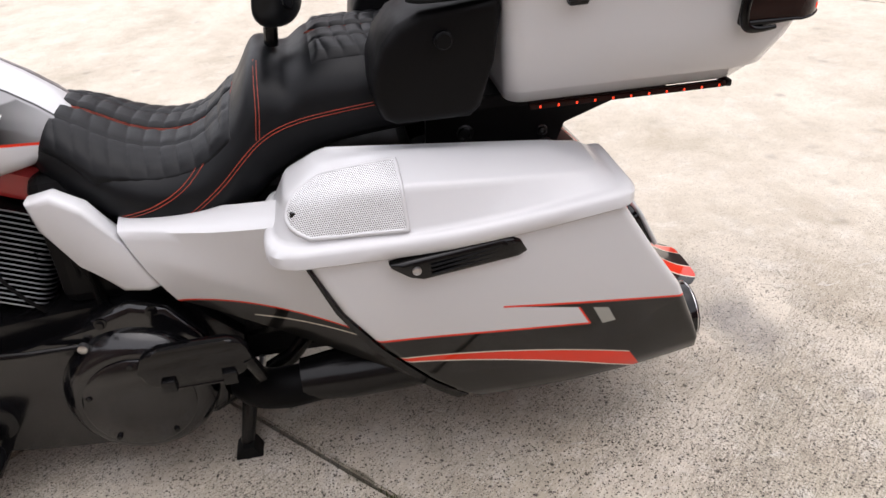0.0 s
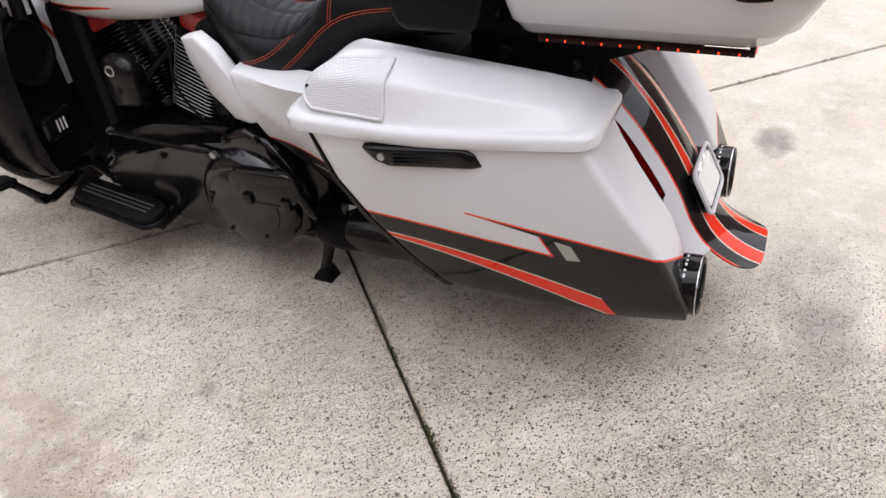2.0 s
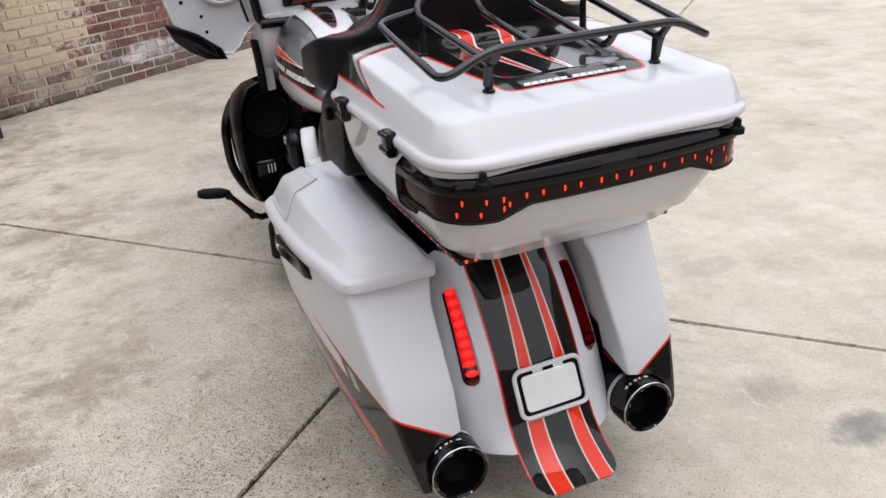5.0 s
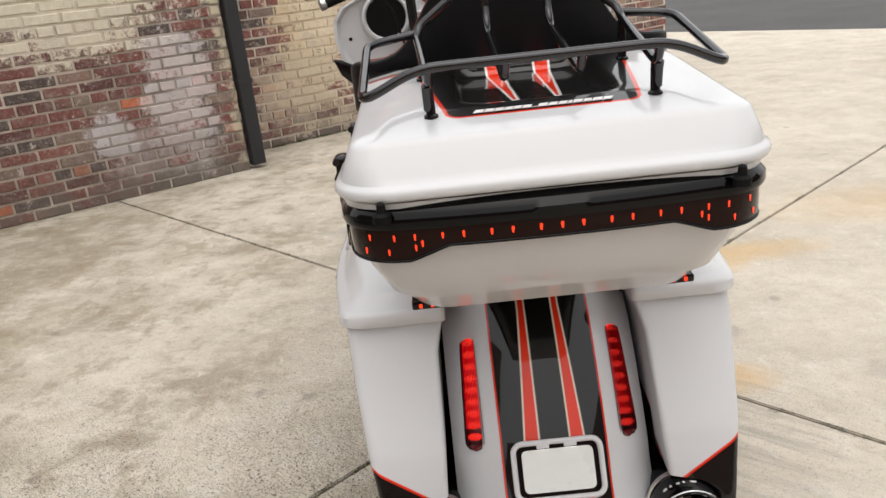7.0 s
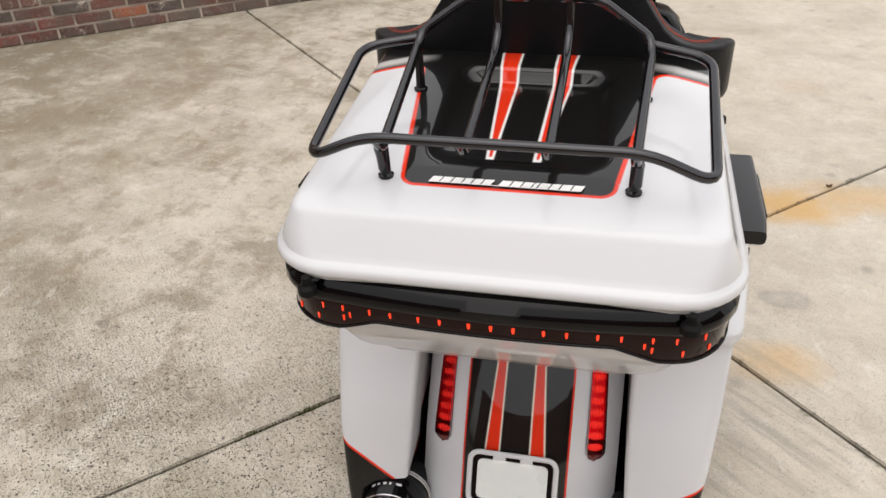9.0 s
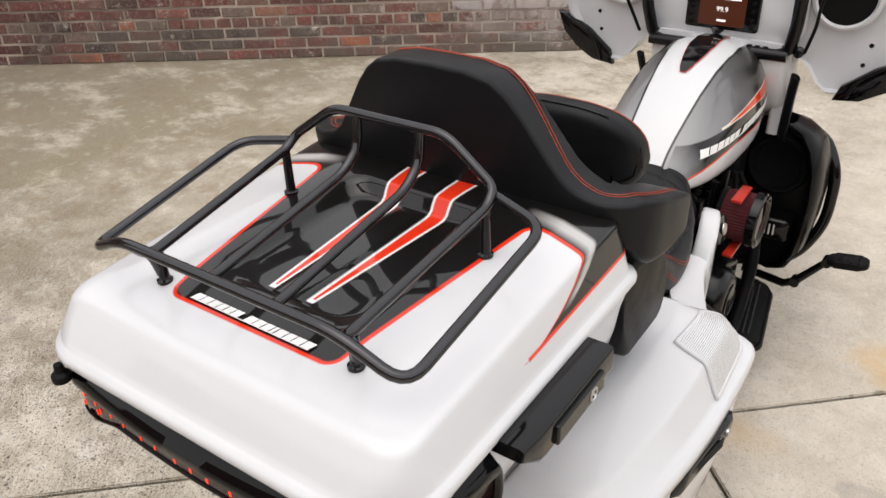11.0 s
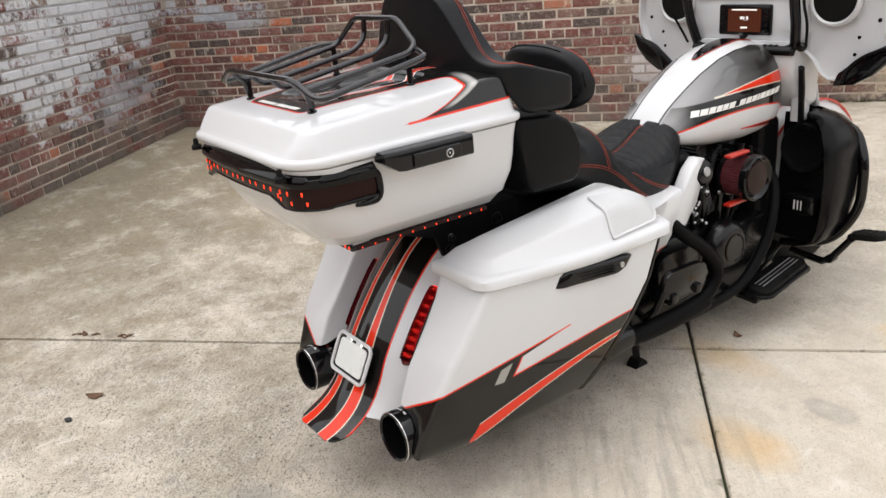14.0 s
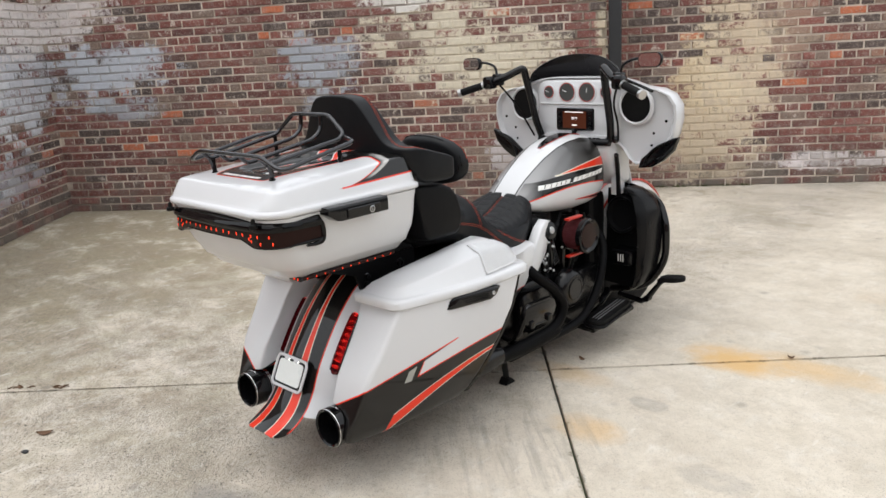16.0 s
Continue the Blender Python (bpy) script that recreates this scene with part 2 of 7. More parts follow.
def concrete():
    """Old broomed yard slabs: mottled, pitted and scuffed where they are worn, smoother and cream elsewhere."""
    g = Graph("worn_concrete")
    x, y, z = g.xyz()
    big = g.noise(0.55, 5.0, 0.6)
    mid = g.noise(3.2, 6.0, 0.65)
    fine = g.noise(45.0, 6.0, 0.7)
    grit = g.noise(260.0, 3.0, 0.7)
    clean = g.ramp(x, -0.1, 0.7, 1.0, 0.35)
    worn_side = g.ramp(g.add(x, g.mul(g.sub(g.noise(1.6), 0.5), 0.8)), 0.45, -0.30, 0.12, 1.0)
    calm = g.no(g.mul(g.ramp(y, 0.9, 1.8), g.ramp(x, -0.2, -0.9, 0.0, 0.75)))
    worn_side = g.mul(worn_side, calm)
    clean = g.mul(clean, g.no(g.mul(g.ramp(y, 0.7, 1.2), g.ramp(x, -0.1, -0.6, 0.0, 0.9))))
    # slabs' own tone, with broad lighter and darker clouds
    c = g.mix(g.ramp(big, 0.35, 0.65), (0.58, 0.52, 0.43), (0.685, 0.625, 0.53))
    c = g.mix(g.mul(g.ramp(mid, 0.42, 0.66, 0.0, 0.80), clean), c, (0.40, 0.35, 0.275))
    c = g.mix(g.mul(g.ramp(g.noise(8.5, 6.0, 0.7), 0.50, 0.66, 0.0, 0.5), clean), c, (0.33, 0.29, 0.23))
    c = g.mix(g.ramp(g.noise(7.0, 5.0, 0.7), 0.52, 0.7, 0.0, 0.5), c, (0.70, 0.67, 0.61))
    c = g.mix(g.mul(g.ramp(fine, 0.45, 0.75, 0.0, 0.45), g.add(0.35, g.mul(worn_side, 0.65))), c, (0.31, 0.285, 0.245))
    rust = g.ramp(g.noise(1.1, 4.0, 0.6, g.stretch(1.0, 1.0, 1.0, 0.7)), 0.62, 0.80, 0.0, 0.45)
    c = g.mix(rust, c, (0.52, 0.36, 0.20))
    # browner towards the far left, then mottled weathering over the worn side
    far_left = g.add(g.ramp(x, -1.3, -3.8), g.mul(g.sub(g.noise(1.3, 5.0, 0.65), 0.5), 1.6))
    c = g.mix(g.ramp(far_left, 0.05, 0.65, 0.0, 0.80), c, (0.255, 0.215, 0.142))
    left = g.ramp(x, -0.55, -1.15, 0.22, 1.0)
    blot = g.noise(2.1, 8.0, 0.70, g.stretch(1.0, 1.4, 1.0, 0.5))
    c = g.mix(g.mul(g.ramp(blot, 0.50, 0.61, 0.0, 0.74), left), c, (0.30, 0.25, 0.18))
    c = g.mix(g.mul(g.ramp(blot, 0.48, 0.37, 0.0, 0.60), left), c, (0.74, 0.68, 0.58))
    rustle = g.noise(5.2, 7.0, 0.68, g.stretch(1.2, 0.9, 1.0, 0.4))
    c = g.mix(g.mul(g.ramp(rustle, 0.52, 0.62, 0.0, 0.58), left), c, (0.31, 0.25, 0.17))
    pale = g.both(g.above(g.noise(14.0, 4.0, 0.6), 0.62, 0.04), g.below(x, -0.1, 0.4))
    c = g.mix(g.mul(pale, 0.20), c, (0.78, 0.75, 0.70))
    moss = g.both(g.above(g.noise(2.7, 5.0, 0.7), 0.56, 0.10), g.below(x, -0.35, 0.5))
    c = g.mix(g.mul(moss, 0.13), c, (0.33, 0.33, 0.17))
    # broom strokes and scuffs, parallel to the joint that runs to the front
    run = g.node("ShaderNodeCombineXYZ")
    g.put(run.inputs[0], g.add(g.mul(x, 0.735), g.mul(y, 0.678)))
    g.put(run.inputs[1], g.mul(g.sub(g.mul(y, 0.724), g.mul(x, 0.690)), 0.07))
    broom = g.noise(230.0, 4.0, 0.65, run.outputs[0])
    worn = g.above(g.noise(1.9, 5.0, 0.65), 0.47, 0.10)
    c = g.mix(g.mul(g.mul(g.ramp(broom, 0.52, 0.68, 0.0, 0.62), worn), worn_side), c, (0.17, 0.15, 0.125))
    c = g.mix(g.mul(g.ramp(broom, 0.46, 0.34, 0.0, 0.35), worn_side), c, (0.80, 0.77, 0.72))
    grain = g.above(g.noise(170.0, 5.0, 0.8), 0.53, 0.05)
    c = g.mix(g.mul(g.mul(g.both(worn, grain), worn_side), 0.72), c, (0.15, 0.13, 0.105))
    # round pits, sparse large ones and many small ones
    ragged = g.mul(g.sub(g.noise(240.0, 3.0, 0.6), 0.5), 0.30)
    zone = g.above(g.noise(4.0, 4.0, 0.6), 0.42, 0.12)
    pit = 0.0
    for scale, size, share in ((19.0, 0.085, 0.68), (34.0, 0.12, 0.63), (62.0, 0.17, 0.57), (120.0, 0.24, 0.50), (210.0, 0.27, 0.45)):
        dot = g.below(g.add(g.cells(scale), ragged), size, 0.05)
        kept = g.above(g.cells(scale, "Color"), g.sub(share + 0.08, g.mul(zone, 0.15)), 0.02)
        pit = g.either(pit, g.both(dot, kept))
    depth = g.add(0.14, g.mul(worn_side, 0.80))
    c = g.mix(g.mul(pit, depth), c, (0.060, 0.052, 0.045))
    spots = g.both(g.below(g.cells(5.0), 0.10, 0.06), g.above(g.noise(1.7), 0.5, 0.1))
    c = g.mix(g.mul(spots, 0.4), c, (0.13, 0.12, 0.12))
    # oily blots, some only a ring
    for cx, cy, rx, ry, k, ring in ((0.89, 0.36, 0.11, 0.075, 0.65, 0.0), (-0.05, 0.165, 0.16, 0.10, 0.45, 0.0), (0.15, 0.20, 0.20, 0.13, 0.38, 0.55), (0.719, 1.661, 0.085, 0.055, 0.5, 0.35), (1.17, 1.304, 0.13, 0.075, 0.42, 0.45), (0.80, 0.62, 0.10, 0.08, 0.3, 0.0), (-0.6, 3.2, 0.25, 0.12, 0.3, 0.0)):
        dx, dy = g.mul(g.sub(x, cx), 1 / rx), g.mul(g.sub(y, cy), 1 / ry)
        d = g.add(g.add(g.mul(dx, dx), g.mul(dy, dy)), g.mul(g.sub(g.noise(16.0, 5.0, 0.65), 0.5), 1.9))
        blob = g.no(g.ramp(d, 0.1, 1.1))
        if ring:
            blob = g.mul(blob, g.ramp(d, -0.1, ring + 0.3, 0.25, 1.0))
        c = g.mix(g.mul(blob, k), c, (0.115, 0.118, 0.13))
    # orange rust along the joint and down the slab
    for cx, cy, rx, ry, k in ((0.80, 2.26, 0.26, 0.15, 0.85), (1.02, 2.36, 0.42, 0.14, 0.55), (0.645, 1.34, 0.17, 0.11, 0.55), (0.30, 1.72, 0.22, 0.09, 0.35), (1.9, 2.8, 0.6, 0.3, 0.30)):
        dx, dy = g.mul(g.sub(x, cx), 1 / rx), g.mul(g.sub(y, cy), 1 / ry)
        d = g.add(g.add(g.mul(dx, dx), g.mul(dy, dy)), g.mul(g.sub(g.noise(6.0, 5.0, 0.65), 0.5), 2.0))
        c = g.mix(g.mul(g.no(g.ramp(d, 0.0, 1.1)), k), c, (0.62, 0.40, 0.17))
    streak = g.ramp(g.noise(3.0, 5.0, 0.6, g.stretch(0.6, 5.0, 1.0, 0.75)), 0.58, 0.72, 0.0, 0.22)
    c = g.mix(g.mul(streak, g.add(0.3, g.mul(worn_side, 0.7))), c, (0.36, 0.335, 0.30))
    scuff = g.ramp(g.noise(9.0, 6.0, 0.7, g.stretch(2.0, 0.5, 1.0, 0.3)), 0.62, 0.72, 0.0, 0.5)
    c = g.mix(scuff, c, (0.74, 0.72, 0.68))
    # old drip marks beside the wheel
    drip = g.node("ShaderNodeCombineXYZ")
    g.put(drip.inputs[0], g.mul(g.sub(g.mul(x, 0.735), g.mul(y, 0.678)), 1.1))
    g.put(drip.inputs[1], g.mul(g.add(g.mul(x, 0.678), g.mul(y, 0.735)), 11.0))
    dx, dy = g.mul(g.sub(x, 0.50), 2.2), g.mul(g.sub(y, 1.08), 2.2)
    spot = g.no(g.ramp(g.add(g.mul(dx, dx), g.mul(dy, dy)), 0.2, 1.1))
    c = g.mix(g.mul(g.ramp(g.noise(2.4, 5.0, 0.6, drip.outputs[0]), 0.47, 0.66, 0.0, 0.40), spot), c, (0.20, 0.185, 0.16))
    # dirt and moss caught along the joints
    for nx, ny in ((-0.6781, 0.7350), (0.7241, 0.6897)):
        off = g.m("ABSOLUTE", g.add(g.mul(g.sub(x, 0.198), nx), g.mul(g.sub(y, 1.697), ny)))
        reach = g.mul(g.m("MAXIMUM", g.sub(g.noise(11.0, 5.0, 0.75), 0.52), 0.0), 0.11)
        c = g.mix(g.mul(g.below(off, g.add(reach, 0.004), 0.005), 0.6), c, (0.10, 0.09, 0.055))
    h = g.add(g.add(g.mul(fine, 0.6), g.mul(g.mul(broom, worn_side), 0.5)), g.sub(g.mul(grit, 0.5), g.mul(g.mul(pit, depth), 1.5)))
    g.bump(h, 0.8, 0.005)
    return g.done(c, g.ramp(mid, 0.3, 0.7, 0.75, 0.95), spec=0.3)


def asphalt():
    g = Graph("asphalt")
    c = g.mix(g.noise(90.0, 4.0, 0.7), (0.035, 0.035, 0.036), (0.085, 0.083, 0.08))
    c = g.mix(g.ramp(g.noise(0.8), 0.4, 0.7, 0.0, 0.5), c, (0.10, 0.098, 0.092))
    g.bump(g.noise(220.0), 0.5, 0.004)
    return g.done(c, 0.88)


def soil():
    g = Graph("joint_dirt")
    c = g.mix(g.noise(40.0), (0.018, 0.015, 0.011), (0.05, 0.045, 0.028))
    c = g.mix(g.ramp(g.noise(4.0), 0.56, 0.66, 0.0, 0.8), c, (0.06, 0.085, 0.02))
    g.bump(g.noise(150.0), 0.8, 0.006)
    return g.done(c, 0.95)


def limewash(g, c, x, y, z, rag, strength):
    """Remains of cream, white and blue-grey paint, each with its own ragged patch of wall."""
    for (cx, cy, cz, rl, rz, col, k) in (
        (-5.30, 1.40, 1.30, 1.0, 0.52, (0.66, 0.69, 0.75), 0.95),
        (-4.75, 0.80, 1.00, 0.9, 0.55, (0.74, 0.76, 0.80), 1.0),
        (-5.50, 1.60, 1.85, 0.8, 0.34, (0.86, 0.81, 0.79), 0.95),
        (-5.20, 1.25, 0.50, 0.6, 0.25, (0.48, 0.51, 0.56), 0.7),
        (-5.35, 2.37, 1.36, 0.56, 0.24, (0.62, 0.66, 0.73), 1.0),
        (-5.30, 2.40, 0.98, 0.40, 0.15, (0.50, 0.54, 0.60), 0.8),
        (-3.70, 3.50, 1.30, 0.42, 0.27, (0.48, 0.52, 0.585), 0.92),
        (-3.70, 3.50, 0.95, 0.17, 0.16, (0.46, 0.49, 0.54), 0.6),
        (-2.72, 4.17, 1.44, 0.64, 0.36, (0.76, 0.69, 0.55), 1.0),
        (-2.35, 4.43, 1.24, 0.64, 0.33, (0.76, 0.69, 0.55), 1.0),
        (-1.92, 4.73, 0.62, 0.24, 0.62, (0.72, 0.67, 0.66), 0.75),
        (-1.60, 4.97, 1.20, 0.09, 1.60, (0.74, 0.66, 0.50), 0.8),
        (-1.20, 5.92, 0.70, 0.30, 0.70, (0.82, 0.68, 0.45), 0.85),
        (-3.00, 3.98, 1.82, 0.38, 0.11, (0.84, 0.81, 0.77), 0.95),
        (-2.33, 4.45, 0.44, 0.14, 0.17, (0.70, 0.68, 0.70), 0.8),
        (-2.10, 4.60, 0.30, 0.36, 0.22, (0.50, 0.44, 0.42), 0.6),
        (-0.98, 6.06, 1.05, 0.36, 0.95, (0.82, 0.70, 0.52), 0.85),
        (-1.30, 5.85, 0.40, 0.50, 0.42, (0.60, 0.50, 0.38), 0.75),
        (-0.75, 6.20, 1.35, 0.40, 0.40, (0.66, 0.54, 0.40), 0.35),
        (-0.18, 6.60, 0.21, 0.60, 0.10, (0.84, 0.78, 0.78), 1.0),
        (1.20, 7.50, 0.70, 1.2, 0.70, (0.55, 0.45, 0.36), 0.5),
    ):
        dx, dy, dz = g.mul(g.sub(x, cx), 1 / rl), g.mul(g.sub(y, cy), 1 / rl), g.mul(g.sub(z, cz), 1 / rz)
        d = g.add(g.add(g.add(g.mul(dx, dx), g.mul(dy, dy)), g.mul(dz, dz)), rag)
        c = g.mix(g.mul(g.no(g.ramp(d, 0.45, 1.0)), k * strength), c, g.mix(g.noise(30.0), col, tuple(v * 0.72 for v in col)))
    return c


def on_wall(g):
    geo = g.node("ShaderNodeNewGeometry")
    sp = g.node("ShaderNodeSeparateXYZ")
    g.tree.links.new(geo.outputs["Position"], sp.inputs[0])
    g.pos, g.axes = geo.outputs["Position"], sp.outputs
    return sp.outputs[0], sp.outputs[1], sp.outputs[2]


def brick_mat():
    """Old brick of several firings, sooty and chipped, partly painted over."""
    g = Graph("old_painted_brick")
    r = g.m("FRACT", g.add(g.random(), g.island()))
    x, y, z = on_wall(g)
    c = g.mix(g.ramp(r, 0.0, 0.46), (0.105, 0.045, 0.042), (0.265, 0.098, 0.080))
    c = g.mix(g.above(r, 0.46, 0.02), c, (0.085, 0.064, 0.058))
    c = g.mix(g.above(r, 0.64, 0.02), c, (0.185, 0.070, 0.058))
    c = g.mix(g.above(r, 0.84, 0.02), c, (0.215, 0.155, 0.125))
    c = g.mix(g.above(r, 0.965, 0.01), c, (0.50, 0.155, 0.075))
    # firing marks, soot and lime bloom
    c = g.mix(g.ramp(g.noise(26.0, 6.0, 0.75), 0.50, 0.68, 0.0, 0.6), c, (0.055, 0.040, 0.036))
    c = g.mix(g.ramp(g.noise(18.0, 5.0, 0.7), 0.48, 0.7, 0.0, 0.45), c, (0.33, 0.275, 0.245))
    c = g.mix(g.ramp(g.noise(60.0, 5.0, 0.7), 0.54, 0.68, 0.0, 0.5), c, (0.55, 0.47, 0.41))
    c = g.mix(g.ramp(g.noise(13.0, 6.0, 0.75), 0.58, 0.66, 0.0, 0.8), c, (0.66, 0.58, 0.51))
    rag = g.mul(g.sub(g.noise(2.6, 6.0, 0.72), 0.5), 3.0)
    chip = g.mul(g.sub(g.m("FRACT", g.mul(r, 7.31)), 0.5), 1.3)
    flake = g.mul(g.sub(g.noise(22.0, 7.0, 0.80), 0.5), 4.4)
    c = limewash(g, c, x, y, z, g.add(g.add(rag, chip), flake), 0.95)
    c = g.mix(g.ramp(g.noise(1.4, 5.0, 0.7), 0.62, 0.75, 0.0, 0.35), c, (0.50, 0.46, 0.45))
    c = g.mix(g.both(g.below(z, 0.22, 0.18), g.ramp(g.noise(4.0), 0.35, 0.6)), c, (0.15, 0.13, 0.11))
    g.bump(g.add(g.noise(55.0, 5.0, 0.7), g.mul(g.noise(300.0), 0.3)), 0.9, 0.006)
    return g.done(c, 0.9, spec=0.25)


def mortar_mat():
    g = Graph("lime_mortar")
    x, y, z = on_wall(g)
    c = g.mix(g.noise(25.0, 5.0, 0.7), (0.78, 0.69, 0.59), (0.52, 0.44, 0.375))
    c = g.mix(g.ramp(g.noise(2.0), 0.5, 0.7, 0.0, 0.5), c, (0.74, 0.69, 0.62))
    c = limewash(g, c, x, y, z, g.mul(g.sub(g.noise(2.6, 6.0, 0.72), 0.5), 2.8), 0.8)
    c = g.mix(g.ramp(g.noise(0.9, 4.0, 0.6), 0.44, 0.58, 0.0, 0.72), c, (0.25, 0.205, 0.17))
    g.bump(g.noise(120.0, 4.0, 0.7), 0.8, 0.006)
    return g.done(c, 0.95, spec=0.2)


def leather():
    g = Graph("black_seat_leather")
    c = g.mix(g.noise(30.0), (0.0055, 0.0060, 0.0070), (0.0095, 0.0102, 0.0115))
    g.bump(g.cells(900.0), 0.12, 0.0006)
    return g.done(c, g.ramp(g.noise(12.0), 0.3, 0.7, 0.34, 0.46), spec=0.17)


def mesh_metal():
    """White perforated sheet: rows of round holes."""
    g = Graph("perforated_white_sheet")
    x, y, z = g.xyz()
    s = 1 / 0.0038
    slope = g.sub(g.mul(z, 0.75), g.mul(g.m("ABSOLUTE", x), 0.66))
    u, v = g.mul(y, s), g.mul(slope, s * 1.12)
    v2 = g.mul(g.m("FLOOR", v), 0.5)
    fu, fv = g.sub(g.m("FRACT", g.add(u, v2)), 0.5), g.sub(g.m("FRACT", v), 0.5)
    hole = g.below(g.add(g.mul(fu, fu), g.mul(fv, fv)), 0.085, 0.02)
    c = g.mix(hole, (0.70, 0.71, 0.72), (0.14, 0.14, 0.14))
    g.bump(g.no(hole), 0.6, 0.002)
    return g.done(c, 0.35, coat=0.4)


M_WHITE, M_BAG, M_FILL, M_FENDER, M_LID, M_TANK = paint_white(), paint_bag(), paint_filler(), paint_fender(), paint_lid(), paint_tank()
M_CONC, M_ASPH, M_SOIL, M_BRICK, M_MORTAR = concrete(), asphalt(), soil(), brick_mat(), mortar_mat()
M_LEATHER, M_PERF = leather(), mesh_metal()
M_THREAD = plain("orange_red_thread", (0.36, 0.05, 0.022), 0.7)
M_GLOSS = plain("gloss_black", (0.004, 0.004, 0.0045), 0.07, 0.0, 0.0, 0.2, 60.0, 0.0, 0.33)
M_PRIMARY = plain("satin_black_cover", (0.0045, 0.0045, 0.0055), 0.15, 0.0, 0.0, 0.3, 40.0, 0.04, 0.62)
M_PIPE = plain("dark_grey_pipe_paint", (0.022, 0.023, 0.025), 0.45, 0.0, 0.0, 0.4, 20.0, 0.1, 0.4)
M_VISOR = plain("deep_gloss_black", (0.0025, 0.0025, 0.003), 0.05, 0.0, 0.0, 0.2, 60.0, 0.0, 0.22)
M_SATIN = plain("satin_black_metal", (0.0045, 0.0045, 0.005), 0.22, 0.0, 0.0, 0.3, 40.0, 0.0, 0.30)
M_WRINKLE = plain("textured_black", (0.004, 0.004, 0.0045), 0.40, 0.0, 0.0, 0.3, 120.0, 0.2, 0.055)
M_PLASTIC = plain("black_plastic", (0.0045, 0.0045, 0.005), 0.42, 0.0, 0.0, 0.25, 90.0, 0.1, 0.12)
M_RUBBER = plain("black_rubber", (0.006, 0.006, 0.006), 0.6, 0.0, 0.0, 0.3, 70.0, 0.2, 0.12)
M_TUBE = plain("black_chromed_tube", (0.064, 0.064, 0.067), 0.10, 0.9, 0.0, 0.3, 50.0)
M_SHELL = plain("gloss_charcoal_shell", (0.0055, 0.0055, 0.006), 0.24, 0.0, 0.0, 0.2, 60.0, 0.0, 0.1)
M_CHROME = plain("chrome", (0.75, 0.75, 0.76), 0.10, 1.0, 0.0, 0.1)
M_STEEL = plain("brushed_steel", (0.52, 0.52, 0.52), 0.32, 1.0, 0.0, 0.3, 80.0)
M_FIN = plain("machined_fin_edge", (0.27, 0.27, 0.28), 0.32, 0.9, 0.0, 0.3, 80.0)
M_REDMETAL = plain("red_painted_metal", (0.50, 0.025, 0.012), 0.3, 0.0, 0.6)
M_ROCKER = plain("dark_red_cover", (0.30, 0.012, 0.012), 0.35, 0.0, 0.3)
M_DARKRED = plain("red_filter_gauze", (0.09, 0.008, 0.012), 0.8, 0.0, 0.0, 0.5, 200.0, 0.4)
M_SMOKE = plain("smoked_lens", (0.016, 0.0046, 0.0036), 0.06, 0.0, 0.0, 0.2, 60.0, 0.0, 0.13)
M_SILVER = plain("silver_print", (0.62, 0.62, 0.62), 0.4, 0.3)
M_LETTER = plain("white_lettering", (0.80, 0.80, 0.78), 0.35)
M_LEDS = emitter("red_led", (1.0, 0.05, 0.012), 1.5)
M_TAIL = emitter("lit_tail_lens", (1.0, 0.006, 0.010), 0.80, (0.16, 0.003, 0.006))
M_TAILHOT = emitter("lit_tail_segment", (1.0, 0.03, 0.02), 1.05, (0.3, 0.006, 0.008))
M_TAILDARK = plain("dark_red_lens", (0.10, 0.003, 0.006), 0.1, 0.0, 0.8)
M_PLATE = plain("blank_white_plate", (0.74, 0.77, 0.75), 0.3, 0.0, 0.3)
M_PLATELIGHT = emitter("plate_lamp", (1.0, 0.98, 0.92), 4.0, (0.74, 0.76, 0.73))
M_SCREEN = emitter("radio_screen", (0.55, 0.10, 0.02), 0.10, (0.02, 0.012, 0.01))
M_SCREENTEXT = emitter("screen_digits", (0.9, 0.85, 0.8), 0.9, (0.5, 0.5, 0.5))
M_DIAL = plain("grey_dial", (0.07, 0.072, 0.07), 0.45, spec=0.2)
M_DIALRING = plain("red_dial_ring", (0.42, 0.05, 0.045), 0.35)
M_TINT = plain("dark_tinted_screen", (0.009, 0.008, 0.010), 0.05, 0.0, 0.0, 0.15, 60.0, 0.0, 0.2)
M_MIRROR = plain("mirror_glass", (0.85, 0.85, 0.86), 0.02, 1.0, 0.0, 0.02)
M_LEAF = plain("dry_leaf", (0.12, 0.062, 0.03), 0.8, 0.0, 0.0, 0.5, 40.0)


# ---- building helpers ----
def part(name, bm, material, parent, label="", smooth=None):
    """Links a bmesh as one mesh object under a thing or a part."""
    bmesh.ops.recalc_face_normals(bm, faces=bm.faces)
    me = bpy.data.meshes.new(name)
    bm.to_mesh(me)
    bm.free()
    me.materials.append(material)
    if smooth is not None:
        me.polygons.foreach_set("use_smooth", [True] * len(me.polygons))
        me.update()
        if smooth < 179:
            me.set_sharp_from_angle(angle=radians(smooth))
    ob = new(name, me)
    ob.parent = parent
    if label:
        tagged(ob, label)
    return ob


def empty(name, parent=None, at=(0, 0, 0)):
    ob = new(name)
    ob.location = at
    ob.empty_display_size = 0.1
    ob.parent = parent
    return ob


